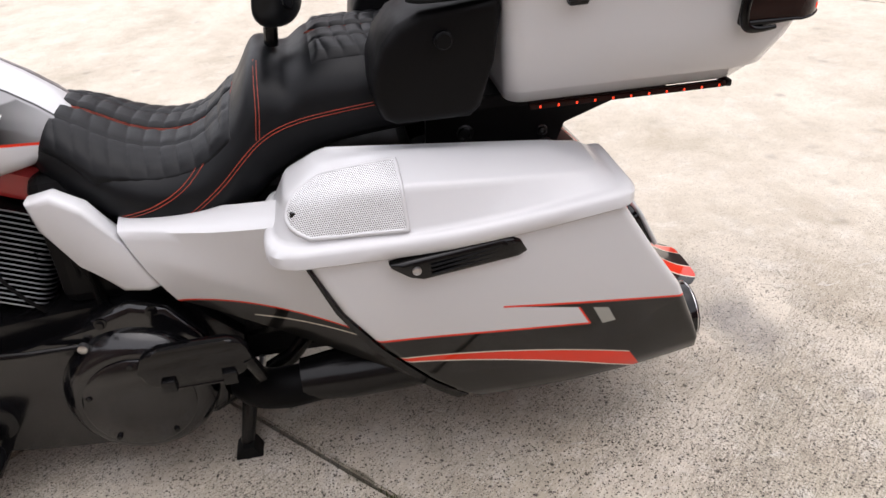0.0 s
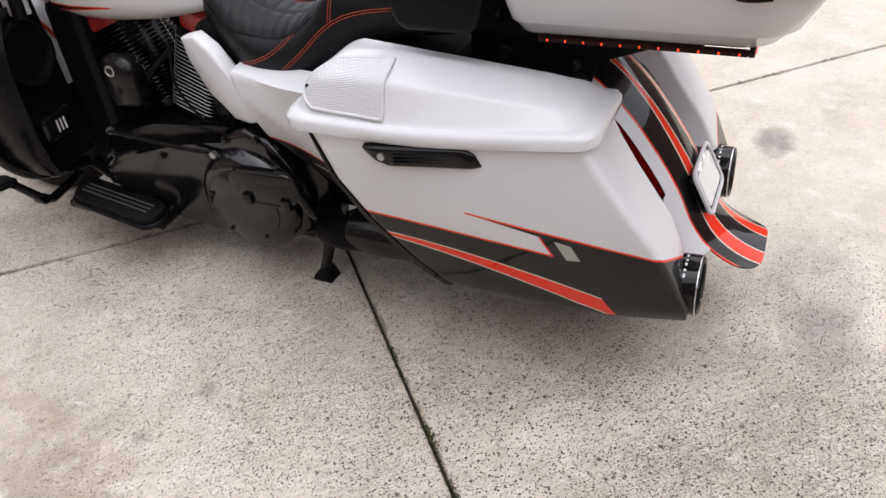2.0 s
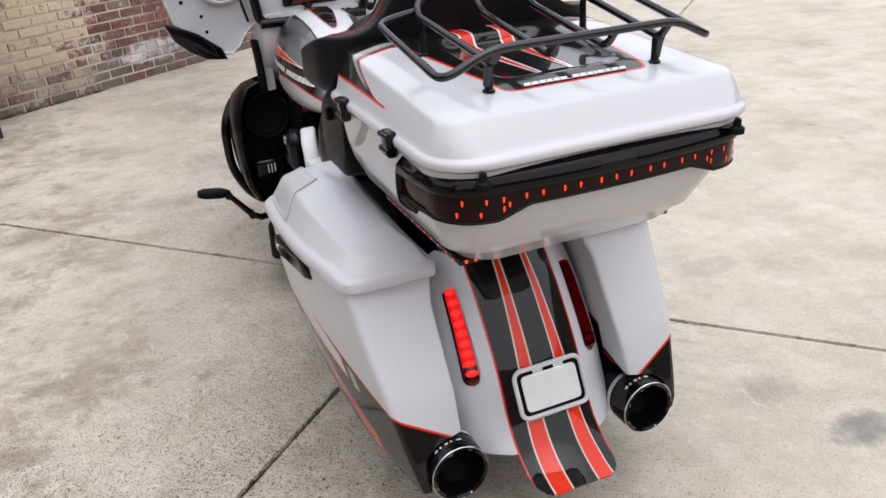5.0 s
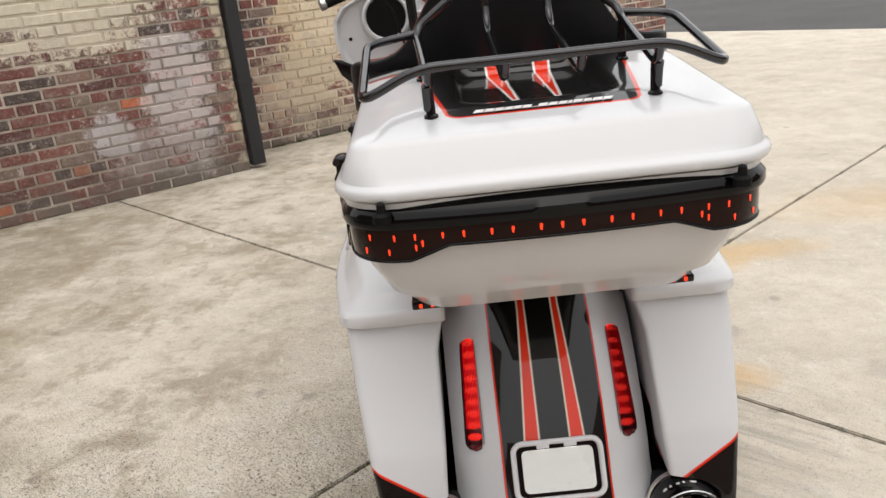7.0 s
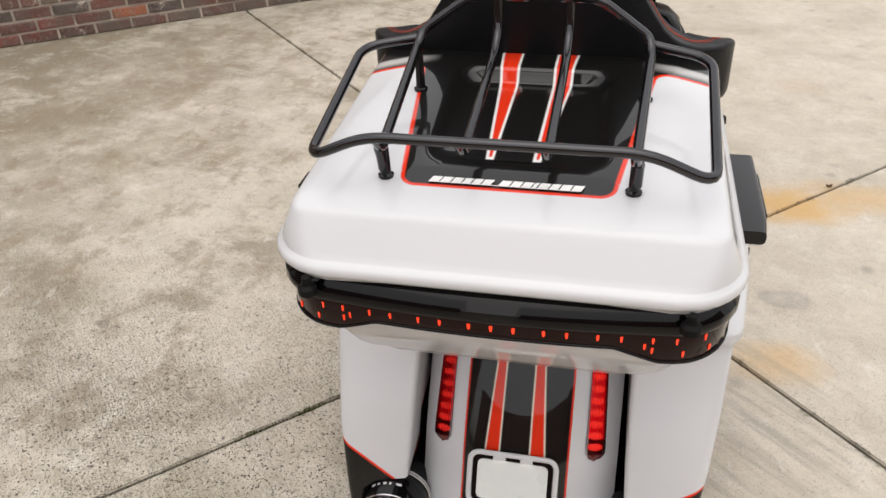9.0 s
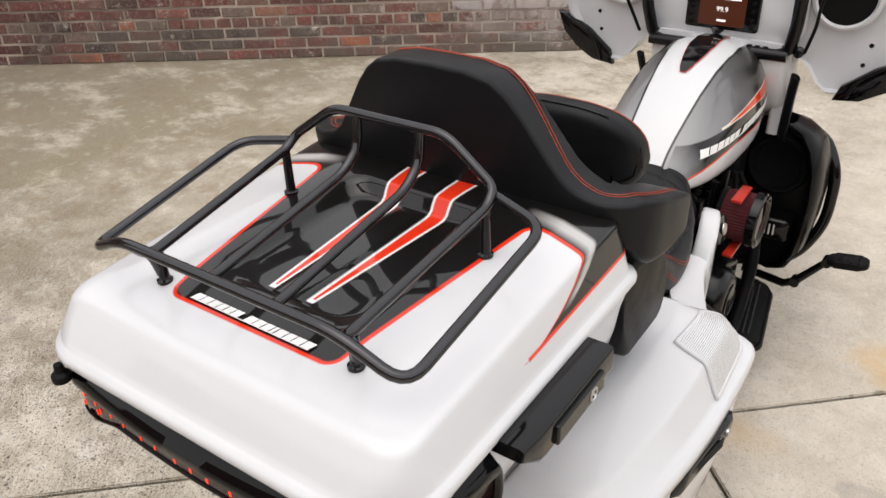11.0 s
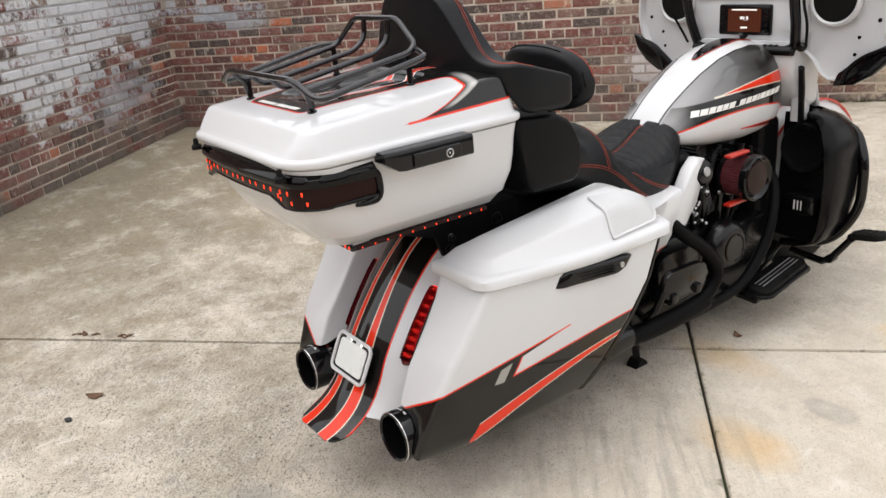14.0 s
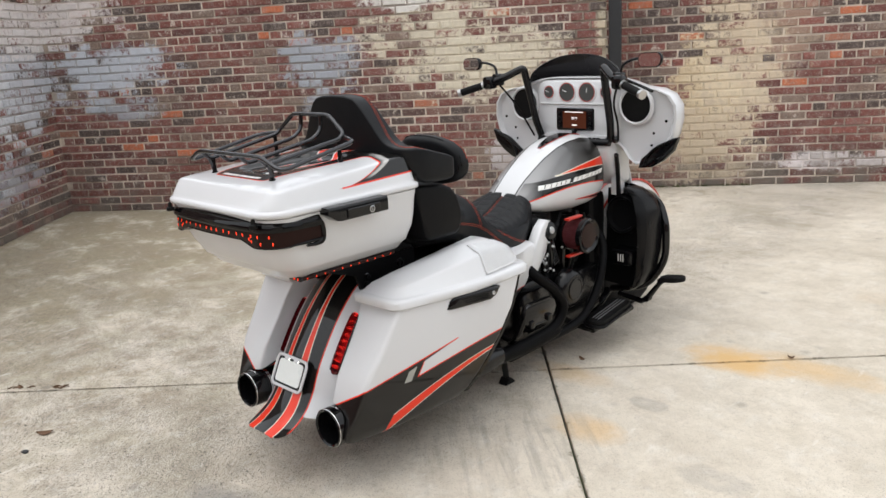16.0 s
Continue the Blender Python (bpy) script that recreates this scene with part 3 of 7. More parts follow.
def box(bm, lo, hi, bevel=0.0, seg=2):
    """An axis-aligned box between two corners, with rounded edges."""
    made = bmesh.ops.create_cube(bm, size=1.0)["verts"]
    for v in made:
        v.co = Vector([lo[i] + (v.co[i] + 0.5) * (hi[i] - lo[i]) for i in range(3)])
    if bevel:
        edges = list({e for v in made for e in v.link_edges})
        bmesh.ops.bevel(bm, geom=edges, offset=bevel, segments=seg, affect="EDGES", profile=0.5)
    return bm


def slab(outline, axis, lo, hi, bevel=0.0, seg=2):
    """A plate: a closed outline of (a, b) pairs, pushed from lo to hi along axis 0, 1 or 2."""
    bm = bmesh.new()

    def place(a, b, d):
        return ((d, a, b), (a, d, b), (a, b, d))[axis]

    front = [bm.verts.new(place(a, b, lo)) for a, b in outline]
    back = [bm.verts.new(place(a, b, hi)) for a, b in outline]
    bm.faces.new(front)
    bm.faces.new(back[::-1])
    n = len(outline)
    for i in range(n):
        bm.faces.new((front[i], back[i], back[(i + 1) % n], front[(i + 1) % n]))
    if bevel:
        rims = [e for e in bm.edges if (e.verts[0] in front) == (e.verts[1] in front)]
        bmesh.ops.bevel(bm, geom=rims, offset=bevel, segments=seg, affect="EDGES", profile=0.5)
    return bm


def loft(rings, bm=None, caps=True, closed=True):
    """A skin through rings of equally many points."""
    bm = bm or bmesh.new()
    rows = [[bm.verts.new(p) for p in ring] for ring in rings]
    n = len(rows[0])
    for a, b in zip(rows, rows[1:]):
        for i in range(n if closed else n - 1):
            bm.faces.new((a[i], a[(i + 1) % n], b[(i + 1) % n], b[i]))
    if caps and closed:
        bm.faces.new(rows[0][::-1])
        bm.faces.new(rows[-1])
    return bm


def round_rect(x0, x1, y0, y1, r, n=5):
    """Points round a rectangle with rounded corners; r may differ by corner (x1y1, x0y1, x0y0, x1y0)."""
    rs = r if isinstance(r, tuple) else (r,) * 4
    out = []
    for (cx, cy, a0), q in zip(((x1, y1, 0), (x0, y1, 90), (x0, y0, 180), (x1, y0, 270)), rs):
        mx, my = cx + (-q if cx == x1 else q), cy + (-q if cy == y1 else q)
        for k in range(n + 1):
            a = radians(a0 + 90 * k / n)
            out.append((mx + q * math.cos(a), my + q * math.sin(a)))
    return out


def smooth_line(points, steps=6):
    """A Catmull-Rom line through points."""
    p = [Vector(q) for q in points]
    out = []
    for i in range(len(p) - 1):
        a, b, c, d = p[max(i - 1, 0)], p[i], p[i + 1], p[min(i + 2, len(p) - 1)]
        for k in range(steps):
            t = k / steps
            out.append(0.5 * (2 * b + (c - a) * t + (2 * a - 5 * b + 4 * c - d) * t * t + (3 * b - a - 3 * c + d) * t ** 3))
    out.append(p[-1])
    return out


def tube(points, radius, bm=None, sides=10, closed=False, flat=1.0):
    """A round bar along a line of points; radius may be a list."""
    bm = bm or bmesh.new()
    p = [Vector(q) for q in points]
    n = len(p)
    rad = radius if isinstance(radius, (list, tuple)) else [radius] * n
    rings, up = [], None
    for i in range(n):
        d = (p[(i + 1) % n] - p[i - 1]) if closed else (p[min(i + 1, n - 1)] - p[max(i - 1, 0)])
        d.normalize()
        if up is None:
            up = d.orthogonal().normalized() if abs(d.z) > 0.95 else Vector((0, 0, 1))
        side = d.cross(up).normalized()
        up = side.cross(d).normalized()
        rings.append([p[i] + rad[i] * (math.cos(a) * side + flat * math.sin(a) * up) for a in (2 * math.pi * k / sides for k in range(sides))])
    if closed:
        rings.append(rings[0])
        rows = [[bm.verts.new(q) for q in ring] for ring in rings[:-1]]
        rows.append(rows[0])
        for a, b in zip(rows, rows[1:]):
            for i in range(sides):
                bm.faces.new((a[i], a[(i + 1) % sides], b[(i + 1) % sides], b[i]))
        return bm
    return loft(rings, bm)


def bend(points, r=0.02, steps=5):
    """Rounds the corners of a line of points."""
    p = [Vector(q) for q in points]
    out = [p[0]]
    for a, b, c in zip(p, p[1:], p[2:]):
        u, v = (a - b), (c - b)
        k = min(r, u.length * 0.45, v.length * 0.45)
        s, e = b + u.normalized() * k, b + v.normalized() * k
        for i in range(steps + 1):
            t = i / steps
            out.append(s.lerp(b, t).lerp(b.lerp(e, t), t))
    out.append(p[-1])
    return out


def lathe(profile, origin, axis, bm=None, sides=28):
    """A turned form: (distance along the axis, radius) pairs."""
    bm = bm or bmesh.new()
    ax = Vector(axis).normalized()
    u = ax.orthogonal().normalized()
    w = ax.cross(u)
    o = Vector(origin)
    rings = [[o + ax * d + r * (math.cos(a) * u + math.sin(a) * w) for a in (2 * math.pi * k / sides for k in range(sides))] for d, r in profile]
    return loft(rings, bm)


def sheet(grid, thick, bm=None):
    """A curved sheet through a grid of points, given a thickness."""
    bm = bm or bmesh.new()
    loft(grid, bm, caps=False, closed=False)
    bmesh.ops.recalc_face_normals(bm, faces=bm.faces)
    bmesh.ops.solidify(bm, geom=list(bm.faces), thickness=thick)
    return bm


def lettering(text, size, where, material, parent, name="lettering", italic=0.25, thick=0.0006, squeeze=1.0, fatter=0.0):
    """Raised letters in the built-in font, laid at the pose where."""
    cu = bpy.data.curves.new("letters", "FONT")
    cu.body, cu.size, cu.align_x, cu.align_y, cu.shear, cu.extrude, cu.offset = text, size, "CENTER", "CENTER", italic, thick, fatter
    cu.resolution_u = 3
    tmp = bpy.data.objects.new("letters", cu)
    me = bpy.data.meshes.new_from_object(tmp)
    bpy.data.objects.remove(tmp)
    me.transform(where @ Matrix.Diagonal((squeeze, 1, 1, 1)))
    me.materials.clear()
    me.materials.append(material)
    ob = new(name, me)
    ob.parent = parent
    return ob


def badge_bars(length, height, where, material, parent, lean=0.25, thick=0.0006, rows=4):
    """A maker's mark as a row of slanted plain bars, the first one taller."""
    bm = bmesh.new()
    widths = (1.0, 1.0, 0.95, 0.8, 0.85, 0.95, 0.5, 1.0, 0.95, 0.9, 0.4, 1.0, 0.85, 1.0, 1.0)
    unit = length / (sum(widths) + 0.16 * (len(widths) - 1))
    x = -length / 2
    edges = []
    for w in widths:
        edges += [x, x + w * unit]
        x += (w + 0.16) * unit
    levels = [-height * 0.5, -height * 0.42] + [height * (-0.42 + 0.92 * j / rows) for j in range(1, rows + 1)]
    grid = [[bm.verts.new((e + y * lean, y, thick)) for e in edges] for y in levels]
    for j, (a, b) in enumerate(zip(grid, grid[1:])):
        for i in range(len(edges) - 1):
            # the bars stand on one thin base line; the short dash is the base line alone
            if j == 0 or (i % 2 == 0 and i != 12):
                bm.faces.new((a[i], a[i + 1], b[i + 1], b[i]))
    bmesh.ops.delete(bm, geom=[v for v in bm.verts if not v.link_faces], context="VERTS")
    bmesh.ops.solidify(bm, geom=list(bm.faces), thickness=-thick)
    bm.transform(where)
    return part("badge", bm, material, parent, "white badge of slanted bars")


# ---- ground, road and walls ----
A_DIR = Vector((1.0, 0.9225, 0)).normalized()
B_DIR = Vector((-1.0, 1.05, 0)).normalized()
CROSS = Vector((0.198, 1.697, 0))

ground = tagged(new("ground"), "weathered tan concrete yard with dirt-filled joints", "ground", kind="structure")
bm = bmesh.new()
bmesh.ops.create_grid(bm, x_segments=2, y_segments=2, size=400)
for v in bm.verts:
    v.co.z = -0.020
part("earth", bm, M_SOIL, ground)
GAP = 0.0045


def slab_piece(a0, a1, b0, b1):
    bm = bmesh.new()
    pts = [CROSS + A_DIR * a + B_DIR * b for a, b in ((a0, b0), (a1, b0), (a1, b1), (a0, b1))]
    lo = [bm.verts.new((p.x, p.y, -0.10)) for p in pts]
    hi = [bm.verts.new((p.x, p.y, 0.0)) for p in pts]
    bm.faces.new(hi)
    for i in range(4):
        bm.faces.new((lo[i], lo[(i + 1) % 4], hi[(i + 1) % 4], hi[i]))
    rims = [e for e in bm.edges if e.verts[0] in hi and e.verts[1] in hi]
    bmesh.ops.bevel(bm, geom=rims, offset=0.004, segments=2, affect="EDGES")
    part("concrete_slab", bm, M_CONC, ground)


cuts_a = (-9.0, -4.6, 0.0, 8.6)
cuts_b = (-9.0, -4.3, 0.0, 9.0)
for (a0, a1), (b0, b1) in itertools.product(zip(cuts_a, cuts_a[1:]), zip(cuts_b, cuts_b[1:])):
    slab_piece(a0 + GAP, a1 - GAP, b0 + GAP, b1 - GAP)

bm = bmesh.new()
pts = [CROSS + A_DIR * a + B_DIR * b for a, b in ((8.62, -60), (90, -60), (90, 60), (8.62, 60))]
bm.faces.new([bm.verts.new((p.x, p.y, -0.006)) for p in pts])
tagged(part("road", bm, M_ASPH, None), "grey asphalt street beyond the concrete yard", "road", kind="structure")

W1A, W1B = Vector((-5.9, 1.985, 0)), Vector((-1.6, 4.95, 0))
WD = (W1B - W1A).normalized()
WN = Vector((WD.y, -WD.x, 0))
W2A = W1B - WN * 0.565
W2B = W2A + WD * 5.35
WLE = W1A + Vector((0.70, -0.715, 0)).normalized() * 4.4
COURSE, BRICK, JOINT = 0.0735, 0.222, 0.0155
WALL_H = 3.1


def brick_shape():
    """One brick with softened edges, unit length, shared by the single bricks."""
    bm = bmesh.new()
    box(bm, (0, 0, 0), (BRICK - JOINT, 0.05, COURSE - JOINT))
    front = [e for e in bm.edges if all(v.co.y < 0.01 for v in e.verts)]
    bmesh.ops.bevel(bm, geom=front, offset=0.005, segments=1, affect="EDGES")
    me = bpy.data.meshes.new("brick")
    bm.to_mesh(me)
    bm.free()
    me.materials.append(M_BRICK)
    return me


def brick_wall(name, a, b, label, near, proud=0.012, height=WALL_H, ends=(0, 0)):
    """A wall from a to b, its face to the right of that line; near: the stretch (from, to, top) whose bricks are single pieces."""
    d = (b - a).normalized()
    out = Vector((d.y, -d.x, 0))
    length = (b - a).length
    wall = tagged(new(name), label, "wall", kind="structure")
    bm = bmesh.new()
    pts = [a - d * ends[0], b + d * ends[1], b + d * ends[1] - out * 0.28, a - d * ends[0] - out * 0.28]
    lo = [bm.verts.new((p.x, p.y, -0.02)) for p in pts]
    hi = [bm.verts.new((p.x, p.y, height)) for p in pts]
    bm.faces.new(hi)
    for i in range(4):
        bm.faces.new((lo[i], lo[(i + 1) % 4], hi[(i + 1) % 4], hi[i]))
    part("mortar", bm, M_MORTAR, wall)
    rng = random.Random(len(name) * 7 + int(length * 10))
    verts, faces, single = [], [], 0
    rot = Matrix(((d.x, -out.x, 0), (d.y, -out.y, 0), (0, 0, 1))).to_4x4()
    for row in range(int(height / COURSE)):
        header = row % 6 == 3
        unit = BRICK / 2 if header else BRICK
        s = -unit * (0.5 if row % 2 else 0.0) - rng.random() * 0.01
        while s < length:
            s0, s1 = max(s, 0.0), min(s + unit - JOINT, length)
            if s1 - s0 > 0.04:
                z0 = row * COURSE + 0.004 + rng.uniform(-0.0015, 0.0015)
                deep = proud + rng.uniform(-0.007, 0.004)
                p = a + d * s0 + out * deep + Vector((0, 0, z0))
                if not header and s1 - s0 > BRICK - JOINT - 0.002 and near[0] < s0 < near[1] and near[2] < z0 < near[3] and single < 300:
                    ob = new("brick", BRICK_MESH)
                    ob.parent = wall
                    ob.matrix_world = Matrix.Translation(p) @ rot @ pose(0, 0, 0, 0, rng.uniform(-0.4, 0.4), rng.uniform(-0.5, 0.5))
                    single += 1
                else:
                    k = len(verts)
                    h = COURSE - JOINT
                    for y, e in ((0.0, 0.004), (0.005, 0.0)):
                        for u, v in ((e, e), (s1 - s0 - e, e), (s1 - s0 - e, h - e), (e, h - e)):
                            verts.append(p + d * u - out * y + Vector((0, 0, v)))
                    for u, v in ((0, 0), (s1 - s0, 0), (s1 - s0, h), (0, h)):
                        verts.append(p + d * u - out * (deep + 0.01) + Vector((0, 0, v)))
                    faces.append((k, k + 1, k + 2, k + 3))
                    for q in (0, 4):
                        for i in range(4):
                            j = (i + 1) % 4
                            faces.append((k + q + j, k + q + i, k + q + 4 + i, k + q + 4 + j))
            s += unit
    me = bpy.data.meshes.new("brickwork")
    me.from_pydata(verts, [], faces)
    me.materials.append(M_BRICK)
    me.update()
    ob = tagged(new("brickwork", me), kind="stuff")
    ob.parent = wall
    return wall


# ---- motorcycle ----
from mathutils.bvhtree import BVHTree

bike = tagged(empty("motorcycle"), "white touring motorcycle with charcoal and red paint, parked on concrete", "motorcycle")


def lerp_rows(rows, t):
    """Rows of (t, values...) read at t."""
    for a, b in zip(rows, rows[1:]):
        if (a[0] - t) * (b[0] - t) <= 0:
            k = (t - a[0]) / (b[0] - a[0])
            return [u + (v - u) * k for u, v in zip(a[1:], b[1:])]
    return list(rows[0][1:] if abs(t - rows[0][0]) < abs(t - rows[-1][0]) else rows[-1][1:])


def tree_of(bm):
    bm.normal_update()
    return BVHTree.FromBMesh(bm)


def drape(tree, starts, way, lift):
    """A grid of rays from starts along way, laid on what they meet and lifted along the surface's normal."""
    way = Vector(way).normalized()
    grid, last = [], None
    for row in starts:
        line = []
        for p in row:
            hit, nor, _, _ = tree.ray_cast(Vector(p), way)
            if hit is None:
                hit, nor = (last if last is not None else Vector(p)), -way
            if nor.dot(way) > 0:
                nor = -nor
            last = hit
            line.append(hit + nor * lift)
        grid.append(line)
    return grid


# -- saddlebags --
BAG = [  # height: front, rear, outer x at front, outer x at rear, inner x
    (0.200, 0.93, 0.480, 0.350, 0.318, 0.302),
    (0.212, 0.955, 0.455, 0.372, 0.326, 0.304),
    (0.240, 0.985, 0.456, 0.385, 0.333, 0.306),
    (0.285, 1.032, 0.472, 0.397, 0.342, 0.300),
    (0.305, 1.050, 0.480, 0.401, 0.346, 0.272),
    (0.318, 1.060, 0.486, 0.404, 0.348, 0.215),
    (0.400, 1.125, 0.522, 0.420, 0.362, 0.210),
    (0.500, 1.190, 0.590, 0.430, 0.376, 0.208),
    (0.625, 1.245, 0.668, 0.428, 0.388, 0.205),
]
LIDTOP = [(0.60, 0.664), (0.66, 0.674), (0.70, 0.682), (0.78, 0.699), (0.88, 0.717), (0.95, 0.729), (1.04, 0.741), (1.10, 0.744), (1.16, 0.742), (1.21, 0.733), (1.25, 0.719), (1.28, 0.702), (1.31, 0.678), (1.34, 0.65)]


def bag_ring(s, z, grow=0.0, zfun=None, rf=0.024, rr=0.022):
    yf, yr, xf, xr, xi = lerp_rows(BAG, z)
    if zfun:
        yf += 0.058
    yf, yr, xf, xr, xi = yf + (grow * 0.80 if zfun and grow < 0 else grow), yr - grow, xf + grow, xr + grow, xi - (grow * 0.4 if grow < 0 else min(grow, 0.006)) - (0.014 if z > 0.59 else 0.0)
    pts = []

    def corner(px, py, a, b, r, n=6):
        p, u, v = Vector((px, py)), Vector(a).normalized() * r, Vector(b).normalized() * r
        for k in range(n + 1):
            t = k / n
            pts.append((p + u).lerp(p, t).lerp(p.lerp(p + v, t), t))

    side = Vector((xr - xf, yr - yf))
    corner(xi, yf, (0, -1), (1, 0), min(0.03, (xf - xi) * 0.3))
    rf = min(rf, (xf - xi) * 0.6)
    corner(xf, yf, (-1, 0), side, rf)
    rr = min(rr, (xr - xi) * 0.45)
    start, end = rf / side.length, 1 - rr / side.length
    for k in range(1, 9):
        t = start + (end - start) * k / 9
        pts.append(Vector((xf, yf)) + side * t + Vector((0.016 * math.sin(math.pi * k / 9), 0)))
    corner(xr, yr, -side, (-1, 0), rr)
    corner(xi, yr, (1, 0), (0, 1), min(0.012, (xr - xi) * 0.3))
    return [(s * p.x, p.y, zfun(p.y) if zfun else z) for p in pts]


def saddlebag(s):
    bag = part("saddlebag", loft([bag_ring(s, z) for z in (0.200, 0.212, 0.24, 0.285, 0.305, 0.318, 0.35, 0.40, 0.45, 0.50, 0.56, 0.622)]), M_BAG, bike,
               "stretched white saddlebag with charcoal lower sweep and red striping", 40)

    def top(y):
        return lerp_rows(LIDTOP, y)[0]

    def lip(y, up):
        return 0.605 + up + 0.013 * max(0.0, min(1.0, (1.0 - y) / 0.35))

    lid = bmesh.new()
    rings = [bag_ring(s, 0.6, 0.006, lambda y: lip(y, 0.0), 0.08, 0.05), bag_ring(s, 0.6, 0.013, lambda y: lip(y, 0.006), 0.08, 0.055),
             bag_ring(s, 0.6, 0.013, lambda y: lip(y, 0.026), 0.08, 0.055), bag_ring(s, 0.6, 0.006, lambda y: lip(y, 0.034), 0.08, 0.055)]
    for inset, k in ((0.003, 0.02), (0.0075, 0.045), (0.012, 0.11), (0.034, 0.61), (0.038, 0.69), (0.042, 0.735), (0.048, 0.762), (0.075, 0.86), (0.100, 0.955), (0.115, 0.988), (0.13, 1.0)):
        rings.append(bag_ring(s, 0.605, -inset, lambda y: lip(y, 0.034) + (max(top(y), lip(y, 0.04)) - lip(y, 0.034)) * k, 0.085, 0.06))
    loft(rings, lid)
    tree = tree_of(lid)
    part("lid", lid, M_WHITE, bag, "domed white lid", 50)
    # speaker grille on the lid's front shoulder
    way = (-s * 0.75, 0, -0.66)
    starts = []
    ny, nz = 14, 12
    for i in range(ny + 1):
        row = []
        for j in range(nz + 1):
            u, v = i / ny, j / nz
            reach = 0.194 - (0.062 * ((v - 0.38) / 0.62) ** 2 if v > 0.38 else 0.032 * ((0.38 - v) / 0.38) ** 2)
            y = 1.062 + 0.004 * v + u * reach
            h = -0.006 + v * (0.126 - 0.018 * u) + 0.008 * u
            row.append(Vector((s * 0.415, y, 0.655)) + Vector((-s * 0.66, 0, 0.75)) * h - Vector(way) * 0.4)
        starts.append(row)
    grid = drape(tree, starts, way, 0.0025)
    part("speaker_grille", sheet(grid, -0.003), M_PERF, bag, "perforated white speaker grille", 60)
    rim = [grid[i][0] for i in range(ny + 1)] + [grid[ny][j] for j in range(1, nz + 1)] + [grid[i][nz] for i in range(ny - 1, -1, -1)] + [grid[0][j] for j in range(nz - 1, 0, -1)]
    part("grille_rim", tube(rim, 0.0046, sides=8, closed=True), M_WHITE, bag, "", 60)
    if s < 0:
        tag = bmesh.new()
        q = grid[ny - 1][5]
        box(tag, (q.x - 0.004, q.y - 0.008, q.z - 0.004), (q.x + 0.004, q.y + 0.008, q.z + 0.004), 0.002)
        part("badge", tag, M_GLOSS, bag, "small black badge bar")
    # latch
    lb = bmesh.new()
    rings = []
    for k in range(13):
        t = k / 12
        y = 1.092 - t * 0.228
        zc = 0.586 + 0.010 * t - 0.004
        xo = 0.453 - 0.026 * t - 0.010 * max(0, abs(2 * t - 1) - 0.9) * 10
        cut_low, cut_top = max(0.0, 1 - t / 0.12), max(0.0, (t - 0.92) / 0.08)
        lo, hi = zc - 0.021 + 0.030 * cut_low, zc + 0.021 - 0.010 * cut_top - 0.003 * cut_low
        rings.append([(s * xx, y + 0.010 * (zz - zc) / 0.02, zz) for xx, zz in round_rect(xo - 0.04, xo, lo, hi, min(0.008, (hi - lo) * 0.3), 3)])
    latch = part("latch", loft(rings, lb), M_GLOSS, bag, "gloss black side latch", 40)
    for k, dz in enumerate((-0.010, -0.002, 0.006)):
        part("groove", tube([(s * (0.4500 - 0.025 * t), 1.03 - 0.15 * t, 0.585 + dz + 0.009 * t) for t in (0, 0.25, 0.5, 0.75, 1)], 0.0022, sides=5), M_PLASTIC, latch)
    part("lock", lathe([(0, 0.008), (0.006, 0.008), (0.007, 0.006), (0.005, 0.005), (0.005, 0.001)], (s * 0.446, 1.056, 0.586), (s, 0, 0), sides=16), M_STEEL, latch, "round steel key lock", 40)
    # black strip standing in for the shaded gap ahead of the bag
    gap_rows = []
    for k in range(13):
        z = 0.604 - 0.385 * k / 12
        yf, yr, xf, xr, xi = lerp_rows(BAG, z)
        gap_rows.append([(s * (xf - 0.006), yf + 0.001, z), (s * (xf - 0.006), yf + 0.003 + 0.019 * k / 12, z - 0.004), (s * (xf - 0.055), yf + 0.005 + 0.021 * k / 12, z - 0.004)])
    part("front_seal", sheet(gap_rows, 0.003), M_GLOSS, bag, "black strip standing in for the shaded front gap", 30)
    return bag


for s in (-1, 1):
    saddlebag(s)

# -- side panels ahead of the bags --
for s in (-1, 1):
    grid = []
    for i in range(15):
        t = i / 14
        y_top, y_bot = 1.572 - 0.297 * t, 1.500 - 0.452 * t ** 1.15
        z_top = 0.618 - 0.012 * math.sin(math.pi * t) + 0.026 * t
        z_bot = 0.455 - 0.235 * t ** 1.2
        x0 = 0.232 + 0.108 * t ** 1.3
        line = [(s * (x0 - 0.085), y_top + 0.004, z_top + 0.010), (s * (x0 - 0.022), y_top + 0.002, z_top + 0.006), (s * (x0 - 0.006), y_top, z_top + 0.003)]
        for j in range(11):
            u = j / 10
            fold = 0.009 * math.exp(-((u - 0.30 - 0.25 * t) / 0.16) ** 2) * (1 - t) * min(1.0, 4 * t)
            line.append((s * (x0 + 0.014 * math.sin(math.pi * u) + fold - 0.035 * u * t), y_top + (y_bot - y_top) * u, z_top + (z_bot - z_top) * u))
        grid.append(line)
    part("side_panel", sheet(grid, 0.012), M_FILL, bike, "white side panel with charcoal lower half", 60)
    cover = slab([(1.722, 0.684), (1.672, 0.698), (1.618, 0.672), (1.566, 0.592), (1.516, 0.495), (1.545, 0.486), (1.590, 0.494), (1.655, 0.555), (1.712, 0.628)], 0, s * 0.190, s * 0.240, 0.012, 3)
    for v in cover.verts:
        v.co.x += s * (-0.25 * max(0.0, v.co.y - 1.60))
    part("side_cover", cover, M_WHITE, bike, "small white frame cover", 50)

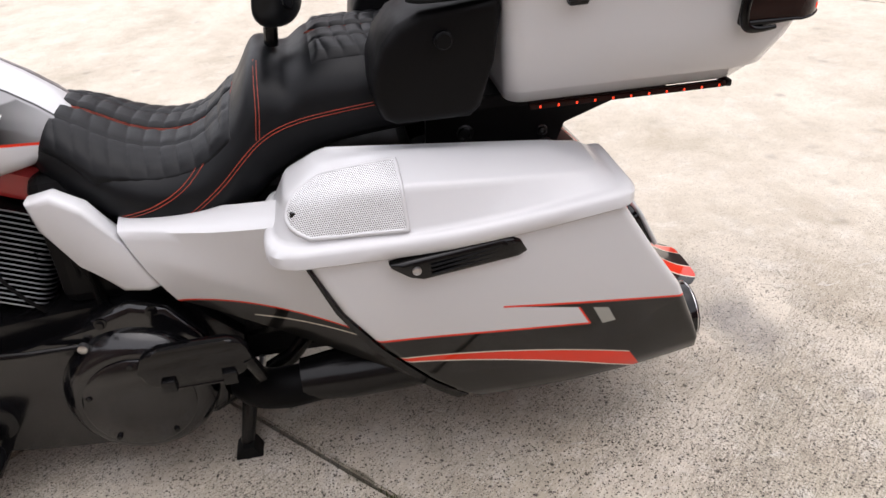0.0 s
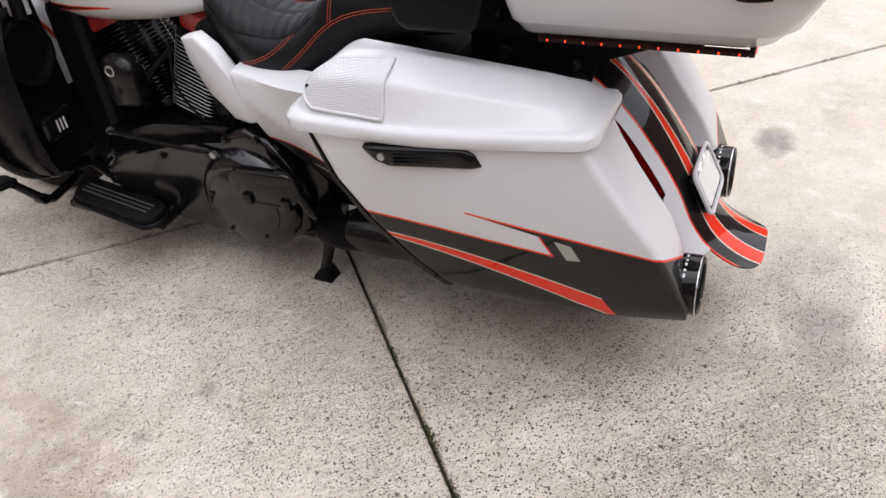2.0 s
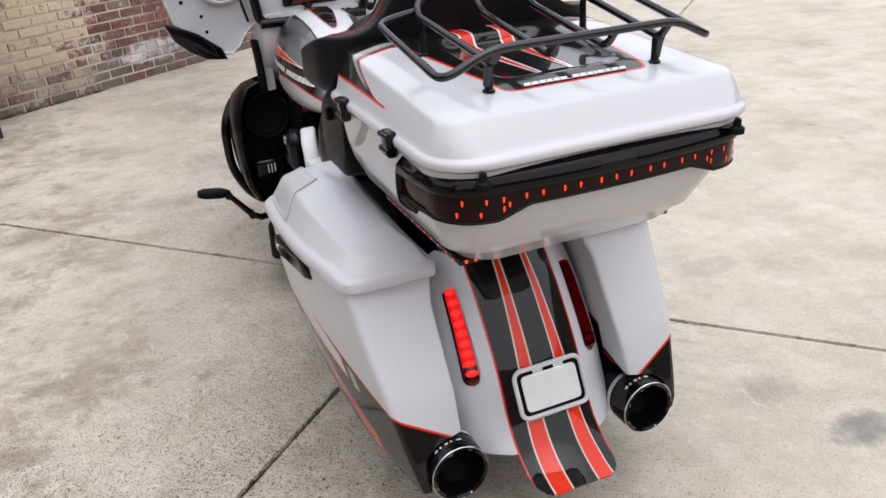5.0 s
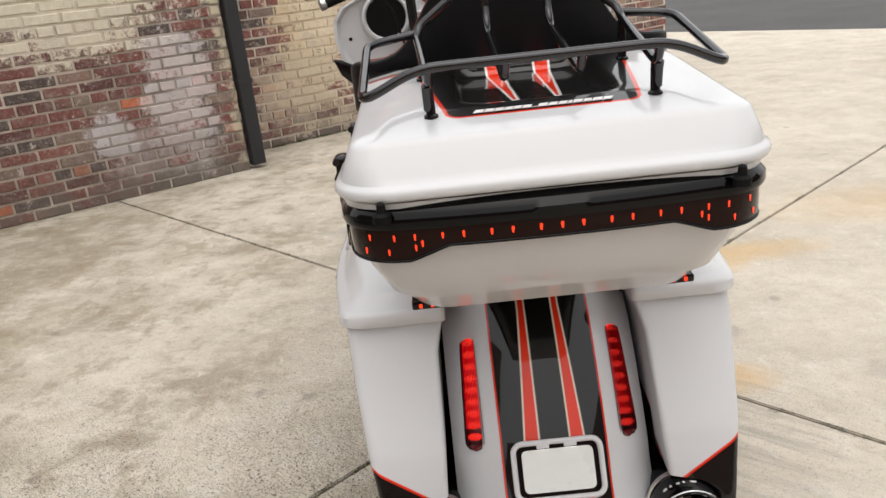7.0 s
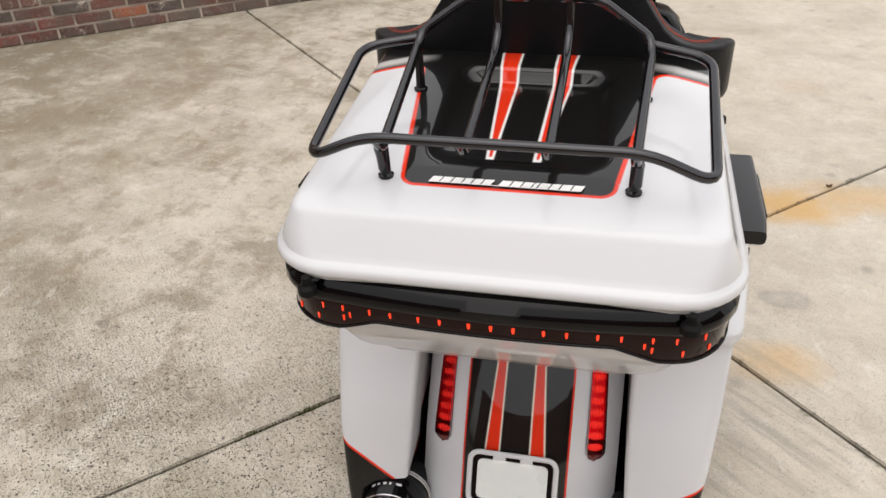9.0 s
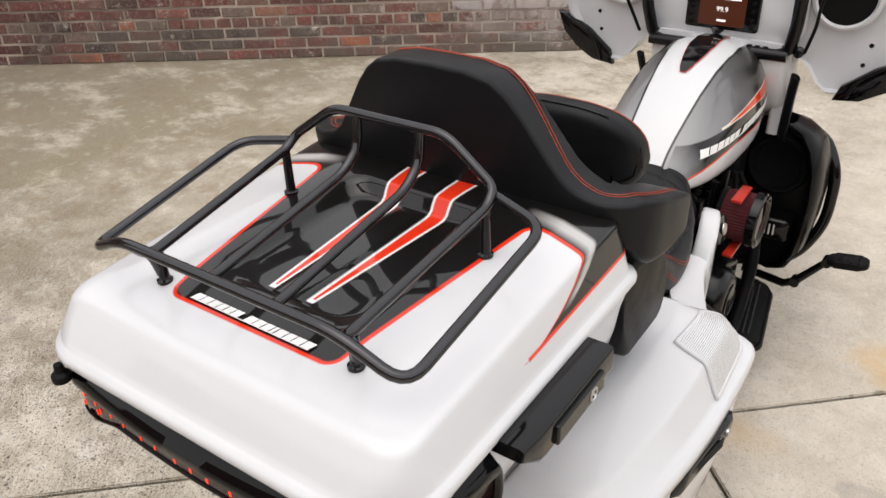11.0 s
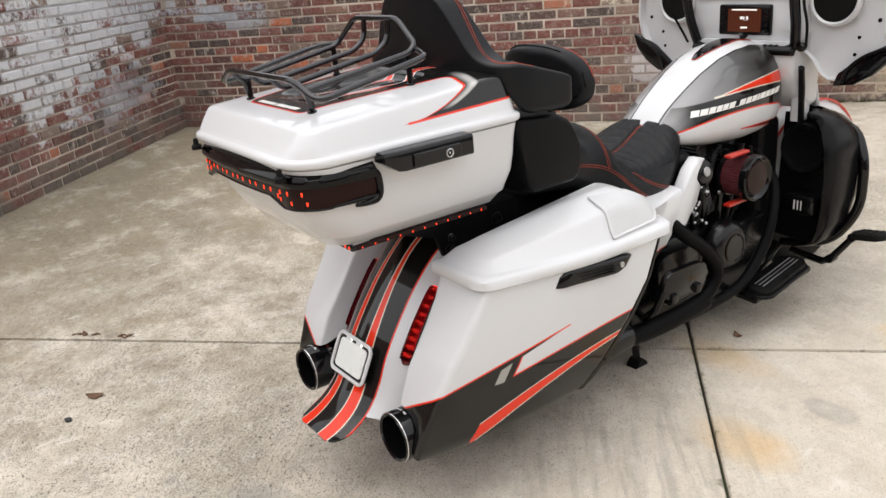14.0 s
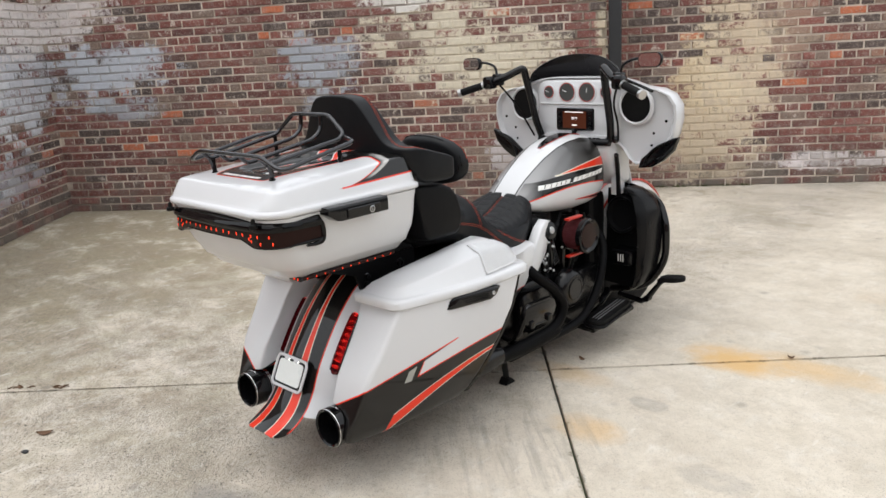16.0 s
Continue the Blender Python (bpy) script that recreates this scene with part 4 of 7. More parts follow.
# -- rear fender --
SPINE = smooth_line([(0, 0.330, 0.208), (0, 0.375, 0.226), (0, 0.425, 0.262), (0, 0.468, 0.322), (0, 0.503, 0.400), (0, 0.555, 0.485), (0, 0.622, 0.575), (0, 0.705, 0.655), (0, 0.81, 0.712), (0, 0.96, 0.740)], 5)


def fender_point(k, x):
    p = SPINE[k]
    d = (SPINE[min(k + 1, len(SPINE) - 1)] - SPINE[max(k - 1, 0)]).normalized()
    nor = Vector((0, -d.z, d.y))
    flare = 0.45 + 0.55 * min(1.0, k / 12)
    return Vector((x, p.y, p.z)) - nor * flare * 0.056 * (abs(x) / 0.147) ** 2.1


xs = [-0.104 + 0.208 * i / 24 for i in range(25)]
rows = []
for k in range(len(SPINE)):
    squeeze = 1.0 if k > 5 else (0.60, 0.75, 0.85, 0.915, 0.96, 0.985)[k]
    rows.append([fender_point(k, x * squeeze) for x in xs])
part("rear_fender", sheet(rows, 0.006), M_FENDER, bike, "charcoal rear fender with twin red stripes and ducktail", 60)
for s in (-1, 1):
    rows = []
    for k in range(10, len(SPINE) - 9):
        wide = 0.198 if k > 13 else (0.112, 0.150, 0.178, 0.192)[k - 10]
        rows.append([fender_point(k, s * (0.1045 + (wide - 0.1045) * i / 8)) for i in range(9)])
    part("fender_flank", sheet(rows, 0.006), M_WHITE, bike, "white fender flank", 60)
    inner = [[fender_point(k, s * 0.197) + Vector((0, 0.0 + 0.20 * u, -0.04 * u)) for u in (0, 0.5, 1)] for k in range(14, len(SPINE))]
    part("fender_side", sheet(inner, 0.004), M_PLASTIC, bike, "dark fender inner side", 60)
    # tail lamp
    k0, k1 = 19, 31
    line = [fender_point(k, s * (0.150 - 0.004 * (k - k0) / (k1 - k0))) for k in range(k0, k1 + 1)]
    n_lens = Vector((s * 0.30, -0.80, 0.45)).normalized()

    def on_line(z):
        for a, b in zip(line, line[1:]):
            if a.z <= z <= b.z:
                return a.lerp(b, (z - a.z) / (b.z - a.z))
        return line[0] if z < line[0].z else line[-1]

    base_r, lens_r, louvre_r = [], [], [[] for q in range(11)]
    for t in [0.0, 0.02, 0.06, 0.12] + [0.2 + 0.6 * q / 8 for q in range(9)] + [0.88, 0.94, 0.98, 1.0]:
        z = 0.372 + t * 0.192
        e = min(t, 1 - t)
        w = math.sqrt(max(0.0, 1 - max(0.0, 1 - e / 0.09) ** 2))
        p = on_line(z)
        tang = (on_line(z + 0.01) - on_line(z - 0.01)).normalized()
        acr = tang.cross(n_lens).normalized()
        nn = acr.cross(tang).normalized()
        if nn.y > 0:
            nn = -nn
        wid = 0.0245 - 0.006 * t
        base_r.append([p + acr * wid * max(w, 0.05) * math.cos(a) + nn * 0.0034 * (0.4 + math.sin(a)) for a in (2 * math.pi * q / 12 for q in range(12))])
        lens_r.append([p + acr * (wid - 0.0035) * max(w * 0.95, 0.04) * math.cos(a) + nn * (0.002 + 0.005 * math.sin(a)) for a in (2 * math.pi * q / 12 for q in range(12))])
        for q, louvre in enumerate(louvre_r):
            u = -0.9 + 0.18 * q
            foot = p + acr * (wid - 0.0035) * u * w + nn * (0.002 + 0.005 * math.sqrt(1 - u * u))
            louvre.append([foot, foot + nn * 0.0055 * w])
    lamp = part("tail_lamp", loft(base_r), M_GLOSS, bike, "slim lit red LED tail lamp", 60)
    part("lens", loft(lens_r[3:]), M_TAIL, lamp, "glowing red lens", 60)
    part("lens_end", loft(lens_r[:5]), M_TAILDARK, lamp, "dark red lower lens end", 60)
    # thin louvres added over the lens so oblique views see less glow
    louvres = bmesh.new()
    for louvre in louvre_r:
        loft(louvre[2:-1], louvres, caps=False, closed=False)
    bmesh.ops.solidify(louvres, geom=list(louvres.faces), thickness=0.0005)
    tagged(part("lens_fluting", louvres, M_TAILDARK, lamp, "", 30), "dark red louvres added to dim the lens from the side", kind="stuff")
    for k in range(9):
        t = 0.13 + 0.80 * k / 8
        p, up = on_line(0.372 + t * 0.192), (on_line(0.382 + t * 0.192) - on_line(0.362 + t * 0.192)).normalized()
        acr = up.cross(n_lens).normalized()
        nn = acr.cross(up).normalized()
        if nn.y > 0:
            nn = -nn
        led = bmesh.new()
        bmesh.ops.create_uvsphere(led, u_segments=10, v_segments=6, radius=1.0)
        wid = (0.0245 - 0.006 * t) * 0.66
        for v in led.verts:
            v.co = p + acr * v.co.x * wid + up * v.co.y * 0.0092 + nn * (0.0050 + 0.0036 * v.co.z)
        part("led", led, M_TAILHOT, lamp, "", 60)

# -- number plate holder on the fender --
PL = Matrix.Translation((0, 0.478, 0.366)) @ Matrix(((1, 0, 0), (0, 0.447, -0.894), (0, 0.894, 0.447))).to_4x4()


def on_plate(bm):
    bmesh.ops.transform(bm, matrix=PL, verts=bm.verts)
    return bm


holder = part("plate_holder", on_plate(slab(round_rect(-0.080, 0.080, -0.050, 0.050, 0.016), 2, -0.014, 0.002, 0.002)), M_GLOSS, bike, "curved plate holder with bright rim")
part("rim", on_plate(tube([(x, y, 0.003) for x, y in round_rect(-0.083, 0.083, -0.053, 0.053, 0.018)], 0.0055, sides=8, closed=True)), M_WHITE, holder, "white rim", 60)
part("plate", on_plate(slab(round_rect(-0.068, 0.068, -0.040, 0.040, 0.010), 2, 0.002, 0.005, 0.001)), M_PLATE, holder, "plain white plate")
for x in (-0.026, 0.026):
    bm = bmesh.new()
    box(bm, (x - 0.010, 0.0425, 0.003), (x + 0.010, 0.0475, 0.0085), 0.0015)
    part("plate_lamp", on_plate(bm), M_PLATELIGHT, holder, "small lit plate lamp", 40)
    bm = bmesh.new()
    box(bm, (x - 0.012, 0.0422, 0.0085), (x + 0.012, 0.0520, 0.0105), 0.0008)
    part("lamp_hood", on_plate(bm), M_WHITE, holder)

# -- mufflers --
for s in (-1, 1):
    way = Vector((s * 0.0, -1, 0.03)).normalized()
    o = Vector((s * 0.242, 1.295, 0.220))
    body = lathe([(0, 0.045), (0.06, 0.052), (0.10, 0.056), (0.77, 0.056)], o, way)
    muffler = part("muffler", body, M_SATIN, bike, "black slip-on muffler", 50)
    t0 = 0.77
    part("tip", lathe([(t0, 0.056), (t0 + 0.004, 0.066), (t0 + 0.018, 0.066), (t0 + 0.02, 0.0635), (t0 + 0.028, 0.0635), (t0 + 0.03, 0.066), (t0 + 0.078, 0.066), (t0 + 0.086, 0.062), (t0 + 0.082, 0.056), (t0 + 0.02, 0.052), (t0 + 0.02, 0.01)], o, way), M_GLOSS, muffler, "gloss black end cap with cut rings", 30)
    acr = Vector((1, 0, 0))
    upw = way.cross(acr).normalized()
    part("rim_ring", tube([o + way * (t0 + 0.0805) + (acr * math.cos(q * math.pi / 16) + upw * math.sin(q * math.pi / 16)) * 0.0648 for q in range(32)], 0.0018, sides=6, closed=True), M_CHROME, muffler, "bright rim ring", 60)
    for d in (0.008, 0.014):
        part("ring", lathe([(t0 + d, 0.0650), (t0 + d + 0.001, 0.0670), (t0 + d + 0.004, 0.0670), (t0 + d + 0.005, 0.0650)], o, way), M_CHROME, muffler, "bright cut ring", 40)
    side = Vector((s, 0, 0))
    up = way.cross(side).normalized()
    for q in range(8):
        a = radians(45 * q + 20)
        rad = math.cos(a) * side + math.sin(a) * up
        tan = -math.sin(a) * side + math.cos(a) * up
        p = o + way * (t0 + 0.083) + rad * 0.0605
        part("notch", tube([p - tan * 0.004, p + tan * 0.004], 0.0022, sides=5), M_CHROME, muffler)
    # printed maker's mark as plain bars
    for q, w in ((-0.12, 0.011), (0.05, 0.004), (0.16, 0.007), (0.30, 0.005), (0.42, 0.008)):
        a = math.pi / 2 + q * 1.6
        rad = math.cos(a) * side * s + math.sin(a) * up * (1 if up.z > 0 else -1)
        tan = rad.cross(way)
        p = o + way * (t0 + 0.052) + rad * 0.0662
        part("printed_bar", tube([p - tan * w * 0.5, p + tan * w * 0.5], 0.0028, sides=5, flat=0.3), M_SILVER, muffler)


# -- trunk (top case) --
def tp_ring(z, hx, y0, y1, rr, rf=0.035, bulge=0.012):
    pts = round_rect(-hx, hx, y0, y1, (rf, rf, rr, rr), 8)
    out = []
    for x, y in pts:
        if y < y0 + rr:
            y -= bulge * (1 - (x / hx) ** 2)
        out.append((x, y, z))
    return out


trunk = part("trunk", loft([tp_ring(*a) for a in ((0.768, 0.215, 0.385, 0.835, 0.05), (0.772, 0.225, 0.375, 0.840, 0.06), (0.80, 0.252, 0.352, 0.848, 0.07), (0.806, 0.262, 0.342, 0.850, 0.07),
             (0.86, 0.287, 0.314, 0.858, 0.075), (0.90, 0.296, 0.296, 0.860, 0.08), (0.945, 0.302, 0.284, 0.861, 0.08), (0.982, 0.311, 0.272, 0.862, 0.085))]), M_WHITE, bike, "white hard top case with wrap-around LED lamp", 45)
lidm = loft([tp_ring(*a) for a in ((0.984, 0.311, 0.272, 0.862, 0.080), (0.987, 0.3165, 0.262, 0.868, 0.088), (0.992, 0.3190, 0.2585, 0.870, 0.090), (0.999, 0.3190, 0.2585, 0.870, 0.090), (1.004, 0.3165, 0.262, 0.868, 0.088), (1.0065, 0.3115, 0.269, 0.864, 0.082),
             (1.0085, 0.3090, 0.272, 0.862, 0.074), (1.016, 0.3060, 0.2765, 0.860, 0.064), (1.036, 0.2985, 0.288, 0.857, 0.050), (1.0560, 0.2910, 0.2985, 0.853, 0.042), (1.0605, 0.2890, 0.3015, 0.851, 0.040), (1.0640, 0.2860, 0.3055, 0.849, 0.040), (1.0660, 0.2810, 0.3125, 0.846, 0.042), (1.0685, 0.266, 0.332, 0.838, 0.046), (1.0735, 0.228, 0.376, 0.82, 0.05),
             (1.0782, 0.168, 0.410, 0.770, 0.045), (1.0788, 0.138, 0.420, 0.742, 0.04), (1.0765, 0.130, 0.428, 0.736, 0.04), (1.068, 0.123, 0.436, 0.730, 0.038), (1.055, 0.116, 0.446, 0.724, 0.036), (1.0495, 0.108, 0.456, 0.717, 0.033), (1.048, 0.094, 0.470, 0.707, 0.03), (1.048, 0.06, 0.50, 0.69, 0.03))])
for v in lidm.verts:
    # the deck climbs gently towards the front
    if abs(v.co.x) < 0.132 and 0.425 < v.co.y < 0.750 and v.co.z < 1.0770:
        # well floor: level with the deck behind, sunk in front
        sunk = (1.0788 - v.co.z) / 0.0308
        v.co.z = (1.0788 + 0.072 * (v.co.y - 0.40)) * (1 - sunk) + (1.0745 + 0.010 * (v.co.y - 0.42)) * sunk
        continue
    high = max(0.0, min(1.0, (v.co.z - 1.012) / 0.05))
    rear = max(0.0, min(1.0, (0.44 - v.co.y) / 0.12))
    across = min(1.0, (v.co.x / 0.29) ** 2)
    v.co.z += 0.072 * max(0.0, v.co.y - 0.40) * high + (0.004 - 0.010 * across) * high * rear
    # the rear crease bows forward in the middle
    v.co.y += 0.024 * (1 - across) * high * rear
lid_tree = tree_of(lidm)
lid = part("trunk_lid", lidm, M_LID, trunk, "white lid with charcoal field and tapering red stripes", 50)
# raised rib between the two wells of the lid
grid = []
for i in range(25):
    y = 0.446 + 0.272 * i / 24
    row = []
    for j in range(-8, 9):
        x = 0.0078 * j
        side = max(0.0, min(1.0, (abs(x) - 0.022) / 0.014))
        row.append((x, y, 1.0775 + 0.010 * (y - 0.42) - 0.006 * side * side * (3 - 2 * side)))
    grid.append(row)
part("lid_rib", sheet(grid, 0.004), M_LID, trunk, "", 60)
badge_z = lid_tree.ray_cast(Vector((0, 0.383, 1.3)), Vector((0, 0, -1)))[0].z
badge_bars(0.205, 0.0125, Matrix.Translation((0, 0.383, badge_z + 0.0012)) @ pose(0, 0, 0, 7, 0, 0), M_LETTER, trunk, 0.4, 0.0008)

# wrap-around lamp: black visor over a smoked lens with LED rows
def wrap_line(grow, n=60):
    """Plan line round the rear of the case, from one side to the other."""
    half = 0.301 + grow
    pts = [(-half - 0.009, 0.440), (-half - 0.004, 0.385)]
    for k in range(9):
        a = radians(180 + 90 * k / 8)
        pts.append((-half + 0.085 + 0.085 * math.cos(a), 0.357 + (0.085 + grow) * math.sin(a)))
    mid = [(x, pts[-1][1] - 0.012 * (1 - (x / (half - 0.085)) ** 2)) for x in [(-half + 0.085) * (1 - k / 10) for k in range(1, 20)]]
    full = pts + mid + [(-x, y) for x, y in reversed(pts)]
    v = [Vector((x, y, 0)) for x, y in full]
    acc = [0.0]
    for a, b in zip(v, v[1:]):
        acc.append(acc[-1] + (b - a).length)
    out, j = [], 0
    for k in range(n + 1):
        t = acc[-1] * k / n
        while j < len(v) - 2 and acc[j + 1] < t:
            j += 1
        out.append(v[j].lerp(v[j + 1], (t - acc[j]) / max(acc[j + 1] - acc[j], 1e-9)))
    return out


N = 90
outer, inner = wrap_line(0.006, N), wrap_line(-0.02, N)


def low_edge(x, y):
    if y > 0.335:
        return 0.898 + 0.004 * (y - 0.335) / 0.1
    k = max(0.0, min(1.0, (0.215 - abs(x)) / 0.055))
    return 0.896 + 0.020 * k


lens_rows, visor_rows = [], []
for k, (o, i) in enumerate(zip(outer, inner)):
    lo = low_edge(o.x, o.y)
    e = 1.0
    lens_rows.append([Vector((i.x, i.y, lo)), Vector((o.x, o.y, lo)).lerp(Vector((i.x, i.y, lo)), 0.06), Vector((o.x, o.y, lo + 0.003)), Vector((o.x, o.y, 0.945)), Vector((i.x, i.y, 0.948))])
    out = (o - i).normalized()
    visor_rows.append([Vector((i.x, i.y, 0.9445)), Vector((*(o + out * 0.006).xy, 0.9445)), Vector((*(o + out * 0.009).xy, 0.950)), Vector((*(o + out * 0.008).xy, 0.962)), Vector((*(o - out * 0.003).xy, 0.973)), Vector((*(o - out * 0.014).xy, 0.982)), Vector((i.x, i.y, 0.986))])
lamp = part("wrap_lamp", loft(lens_rows), M_SMOKE, trunk, "smoked wrap-around LED brake lamp", 40)
part("visor", loft(visor_rows), M_VISOR, trunk, "gloss black lamp visor", 40)
for q in (-1, 1):
    loop = [(0.345, 0.956), (0.395, 0.959), (0.428, 0.959), (0.443, 0.948), (0.447, 0.925), (0.445, 0.905), (0.436, 0.894), (0.415, 0.890), (0.385, 0.891)]
    path = smooth_line([(q * (0.3120 + 0.05 * (y - 0.36) - (0.010 if y < 0.35 else 0.0)), y, z) for y, z in loop], 4)
    part("lamp_end", tube(path, [0.0085 - 0.0045 * max(0.0, (k - 24) / 8) for k in range(len(path))], sides=10), M_VISOR, trunk, "rounded black lamp end", 60)
    blk = bmesh.new()
    box(blk, (min(q * 0.285, q * 0.311), 0.424, 0.893), (max(q * 0.285, q * 0.311), 0.448, 0.960), 0.008, 3)
    part("lamp_end_back", blk, M_VISOR, trunk, "", 60)
bar = []
for k, o in enumerate(outer):
    bar.append(Vector((o.x, o.y, low_edge(o.x, o.y))) + (outer[k] - inner[k]).normalized() * -0.001)
part("lower_rim", tube(bar, [0.0025 + 0.0030 * max(0.0, min(1.0, (p.y - 0.33) / 0.06)) for p in bar], sides=8), M_VISOR, trunk, "", 60)
led_mesh = bpy.data.meshes.new("led")
bm = bmesh.new()
box(bm, (-0.0022, -0.0006, -0.0030), (0.0022, 0.0010, 0.0030), 0.0007, 1)
bm.to_mesh(led_mesh)
bm.free()
led_mesh.materials.append(M_LEDS)


def led_at(p, out, parent, scale=1.15):
    ob = new("led", led_mesh)
    ob.parent = parent
    ob.matrix_world = Matrix.Translation(p) @ Matrix.Rotation(math.atan2(out.x, -out.y), 4, "Z") @ Matrix.Diagonal((scale, scale, scale, 1))


total = sum((b - a).length for a, b in zip(outer, outer[1:]))


def lamp_led(along, z):
    """A pair of small lit chips, one above the other, at a distance along the lamp from its middle."""
    k = int(round((along / total + 0.5) * N))
    o, out = outer[k], (outer[k] - inner[k]).normalized()
    for dz, size in ((0.0018, 1.0), (-0.0026, 0.7)):
        led_at(Vector((o.x, o.y, z + dz)) + out * 0.0003, out, lamp, size)


for k in range(-8, 9):
    lamp_led(0.0345 * k, 0.931)
    if abs(k) > 6:
        lamp_led(0.0345 * k + math.copysign(0.006, k), 0.910)
for q in (-1, 1):
    # tight cluster where the lower edge steps down
    lamp_led(q * 0.198, 0.921)
    lamp_led(q * 0.206, 0.915)

# LED strips under the case
for s in (-1, 1):
    st = bmesh.new()
    box(st, (s * 0.226 - 0.007, 0.415, 0.757), (s * 0.226 + 0.007, 0.80, 0.769), 0.003)
    strip = part("led_strip", st, M_SMOKE, trunk, "thin red LED strip")
    for k in range(11):
        led_at(Vector((s * 0.2334, 0.430 + 0.035 * k, 0.762)), Vector((s, 0, 0)), strip, 0.8)
    st = bmesh.new()
    box(st, (min(s * 0.168, s * 0.2325), 0.404, 0.7565), (max(s * 0.168, s * 0.2325), 0.4155, 0.7700), 0.003)
    end = part("strip_end", st, M_GLOSS, strip, "black strip end", 40)
    for k in range(2):
        led_at(Vector((s * (0.218 - 0.019 * k), 0.4035, 0.7635)), Vector((0, -1, 0)), strip, 1.25)

# hinges, side latch, rubber pins
for s, ys in ((-1, (0.475, 0.745)), ):
    for y in ys:
        h = bmesh.new()
        box(h, (s * 0.320 - 0.010, y - 0.018, 0.966), (s * 0.320 + 0.010, y + 0.018, 1.014), 0.006, 3)
        hinge = part("hinge_clip", h, M_GLOSS, trunk, "black hinge clip", 40)
        for dz in (-0.006, 0.02):
            part("pin", tube([(s * 0.328, y - 0.020, 0.985 + dz), (s * 0.328, y + 0.020, 0.985 + dz)], 0.006, sides=10), M_GLOSS, hinge, "", 60)
lt = bmesh.new()
rings = []
for k in range(15):
    t = k / 14
    y = 0.445 + t * 0.232
    e = max(0.0, 0.16 - t) / 0.16
    rings.append([(x, y, z) for x, z in round_rect(0.300, 0.357 - 0.004 * e, 0.947 + 0.026 * e, 0.994, 0.007, 3)])
latch = part("side_latch", loft(rings, lt), M_GLOSS, trunk, "gloss black case latch with key lock", 40)
hb = bmesh.new()
box(hb, (0.350, 0.512, 0.952), (0.3630, 0.640, 0.982), 0.003, 2)
part("lever", hb, M_GLOSS, latch)
part("lock", lathe([(0, 0.0105), (0.003, 0.0105), (0.004, 0.008), (0.002, 0.007), (0.002, 0.003), (0.0035, 0.002)], (0.3610, 0.606, 0.966), (1, 0, 0), sides=20), M_STEEL, latch, "round steel key lock", 40)
for s in (-1, 1):
    part("rubber_pin", lathe([(0, 0.013), (0.010, 0.013), (0.014, 0.007), (0.026, 0.006), (0.028, 0.003)], (s * 0.248, 0.252, 0.962), (0, 0, 1), sides=14), M_RUBBER, trunk, "black latch pin", 50)

# luggage rack
RT = 0.0073
rack = part("luggage_rack", tube(bend([(-0.182, 0.664, 1.174), (-0.268, 0.634, 1.166), (-0.264, 0.354, 1.112), (-0.180, 0.346, 1.152), (0.180, 0.346, 1.152), (0.264, 0.354, 1.112), (0.268, 0.634, 1.166), (0.182, 0.664, 1.174)], 0.032), RT, sides=12), M_TUBE, trunk, "tubular gloss black luggage rack", 60)
part("hoop", tube(bend([(-0.165, 0.347, 1.150), (-0.166, 0.372, 1.122), (-0.180, 0.645, 1.167), (-0.176, 0.666, 1.185), (-0.098, 0.672, 1.240), (0.098, 0.672, 1.240), (0.176, 0.666, 1.185), (0.180, 0.645, 1.167), (0.166, 0.372, 1.122), (0.165, 0.347, 1.150)], 0.022), RT, sides=12), M_TUBE, rack, "", 60)
for x in (-0.055, 0.055):
    part("rail", tube(bend([(x, 0.347, 1.151), (x, 0.374, 1.121), (x, 0.632, 1.163), (x, 0.668, 1.190), (x, 0.672, 1.238)], 0.03), RT * 0.95, sides=12), M_TUBE, rack, "", 60)
for x in (-0.17, 0.17):
    part("stay", tube([(x, 0.374, 1.123), (x, 0.380, 1.110), (x, 0.386, 1.086)], RT, sides=10), M_TUBE, rack, "", 60)
    for y, top_z in ((0.386, 1.120), (0.642, 1.165)):
        x = math.copysign(0.167 if y < 0.5 else 0.1785, x)
        z = lid_tree.ray_cast(Vector((x, y, 1.3)), Vector((0, 0, -1)))[0].z
        part("foot", lathe([(0, 0.011), (0.004, 0.011), (0.006, 0.0075), (top_z - z, 0.0065)], (x, y, z - 0.001), (0, 0, 1), sides=14), M_GLOSS, rack, "", 50)

# -- backrest that sits across the front of the case --
U = smooth_line([(-0.289, 1.022, 0), (-0.291, 0.985, 0), (-0.290, 0.93, 0), (-0.282, 0.885, 0), (-0.255, 0.858, 0), (-0.20, 0.850, 0), (-0.10, 0.847, 0), (0, 0.845, 0),
                 (0.10, 0.847, 0), (0.20, 0.850, 0), (0.255, 0.858, 0), (0.282, 0.885, 0), (0.290, 0.93, 0), (0.291, 0.985, 0), (0.289, 1.022, 0)], 5)
TOPU = [(0.0, 1.294), (0.06, 1.292), (0.10, 1.283), (0.125, 1.265), (0.15, 1.233), (0.175, 1.192), (0.20, 1.154), (0.22, 1.134), (0.25, 1.120), (0.30, 1.112)]
rings = []
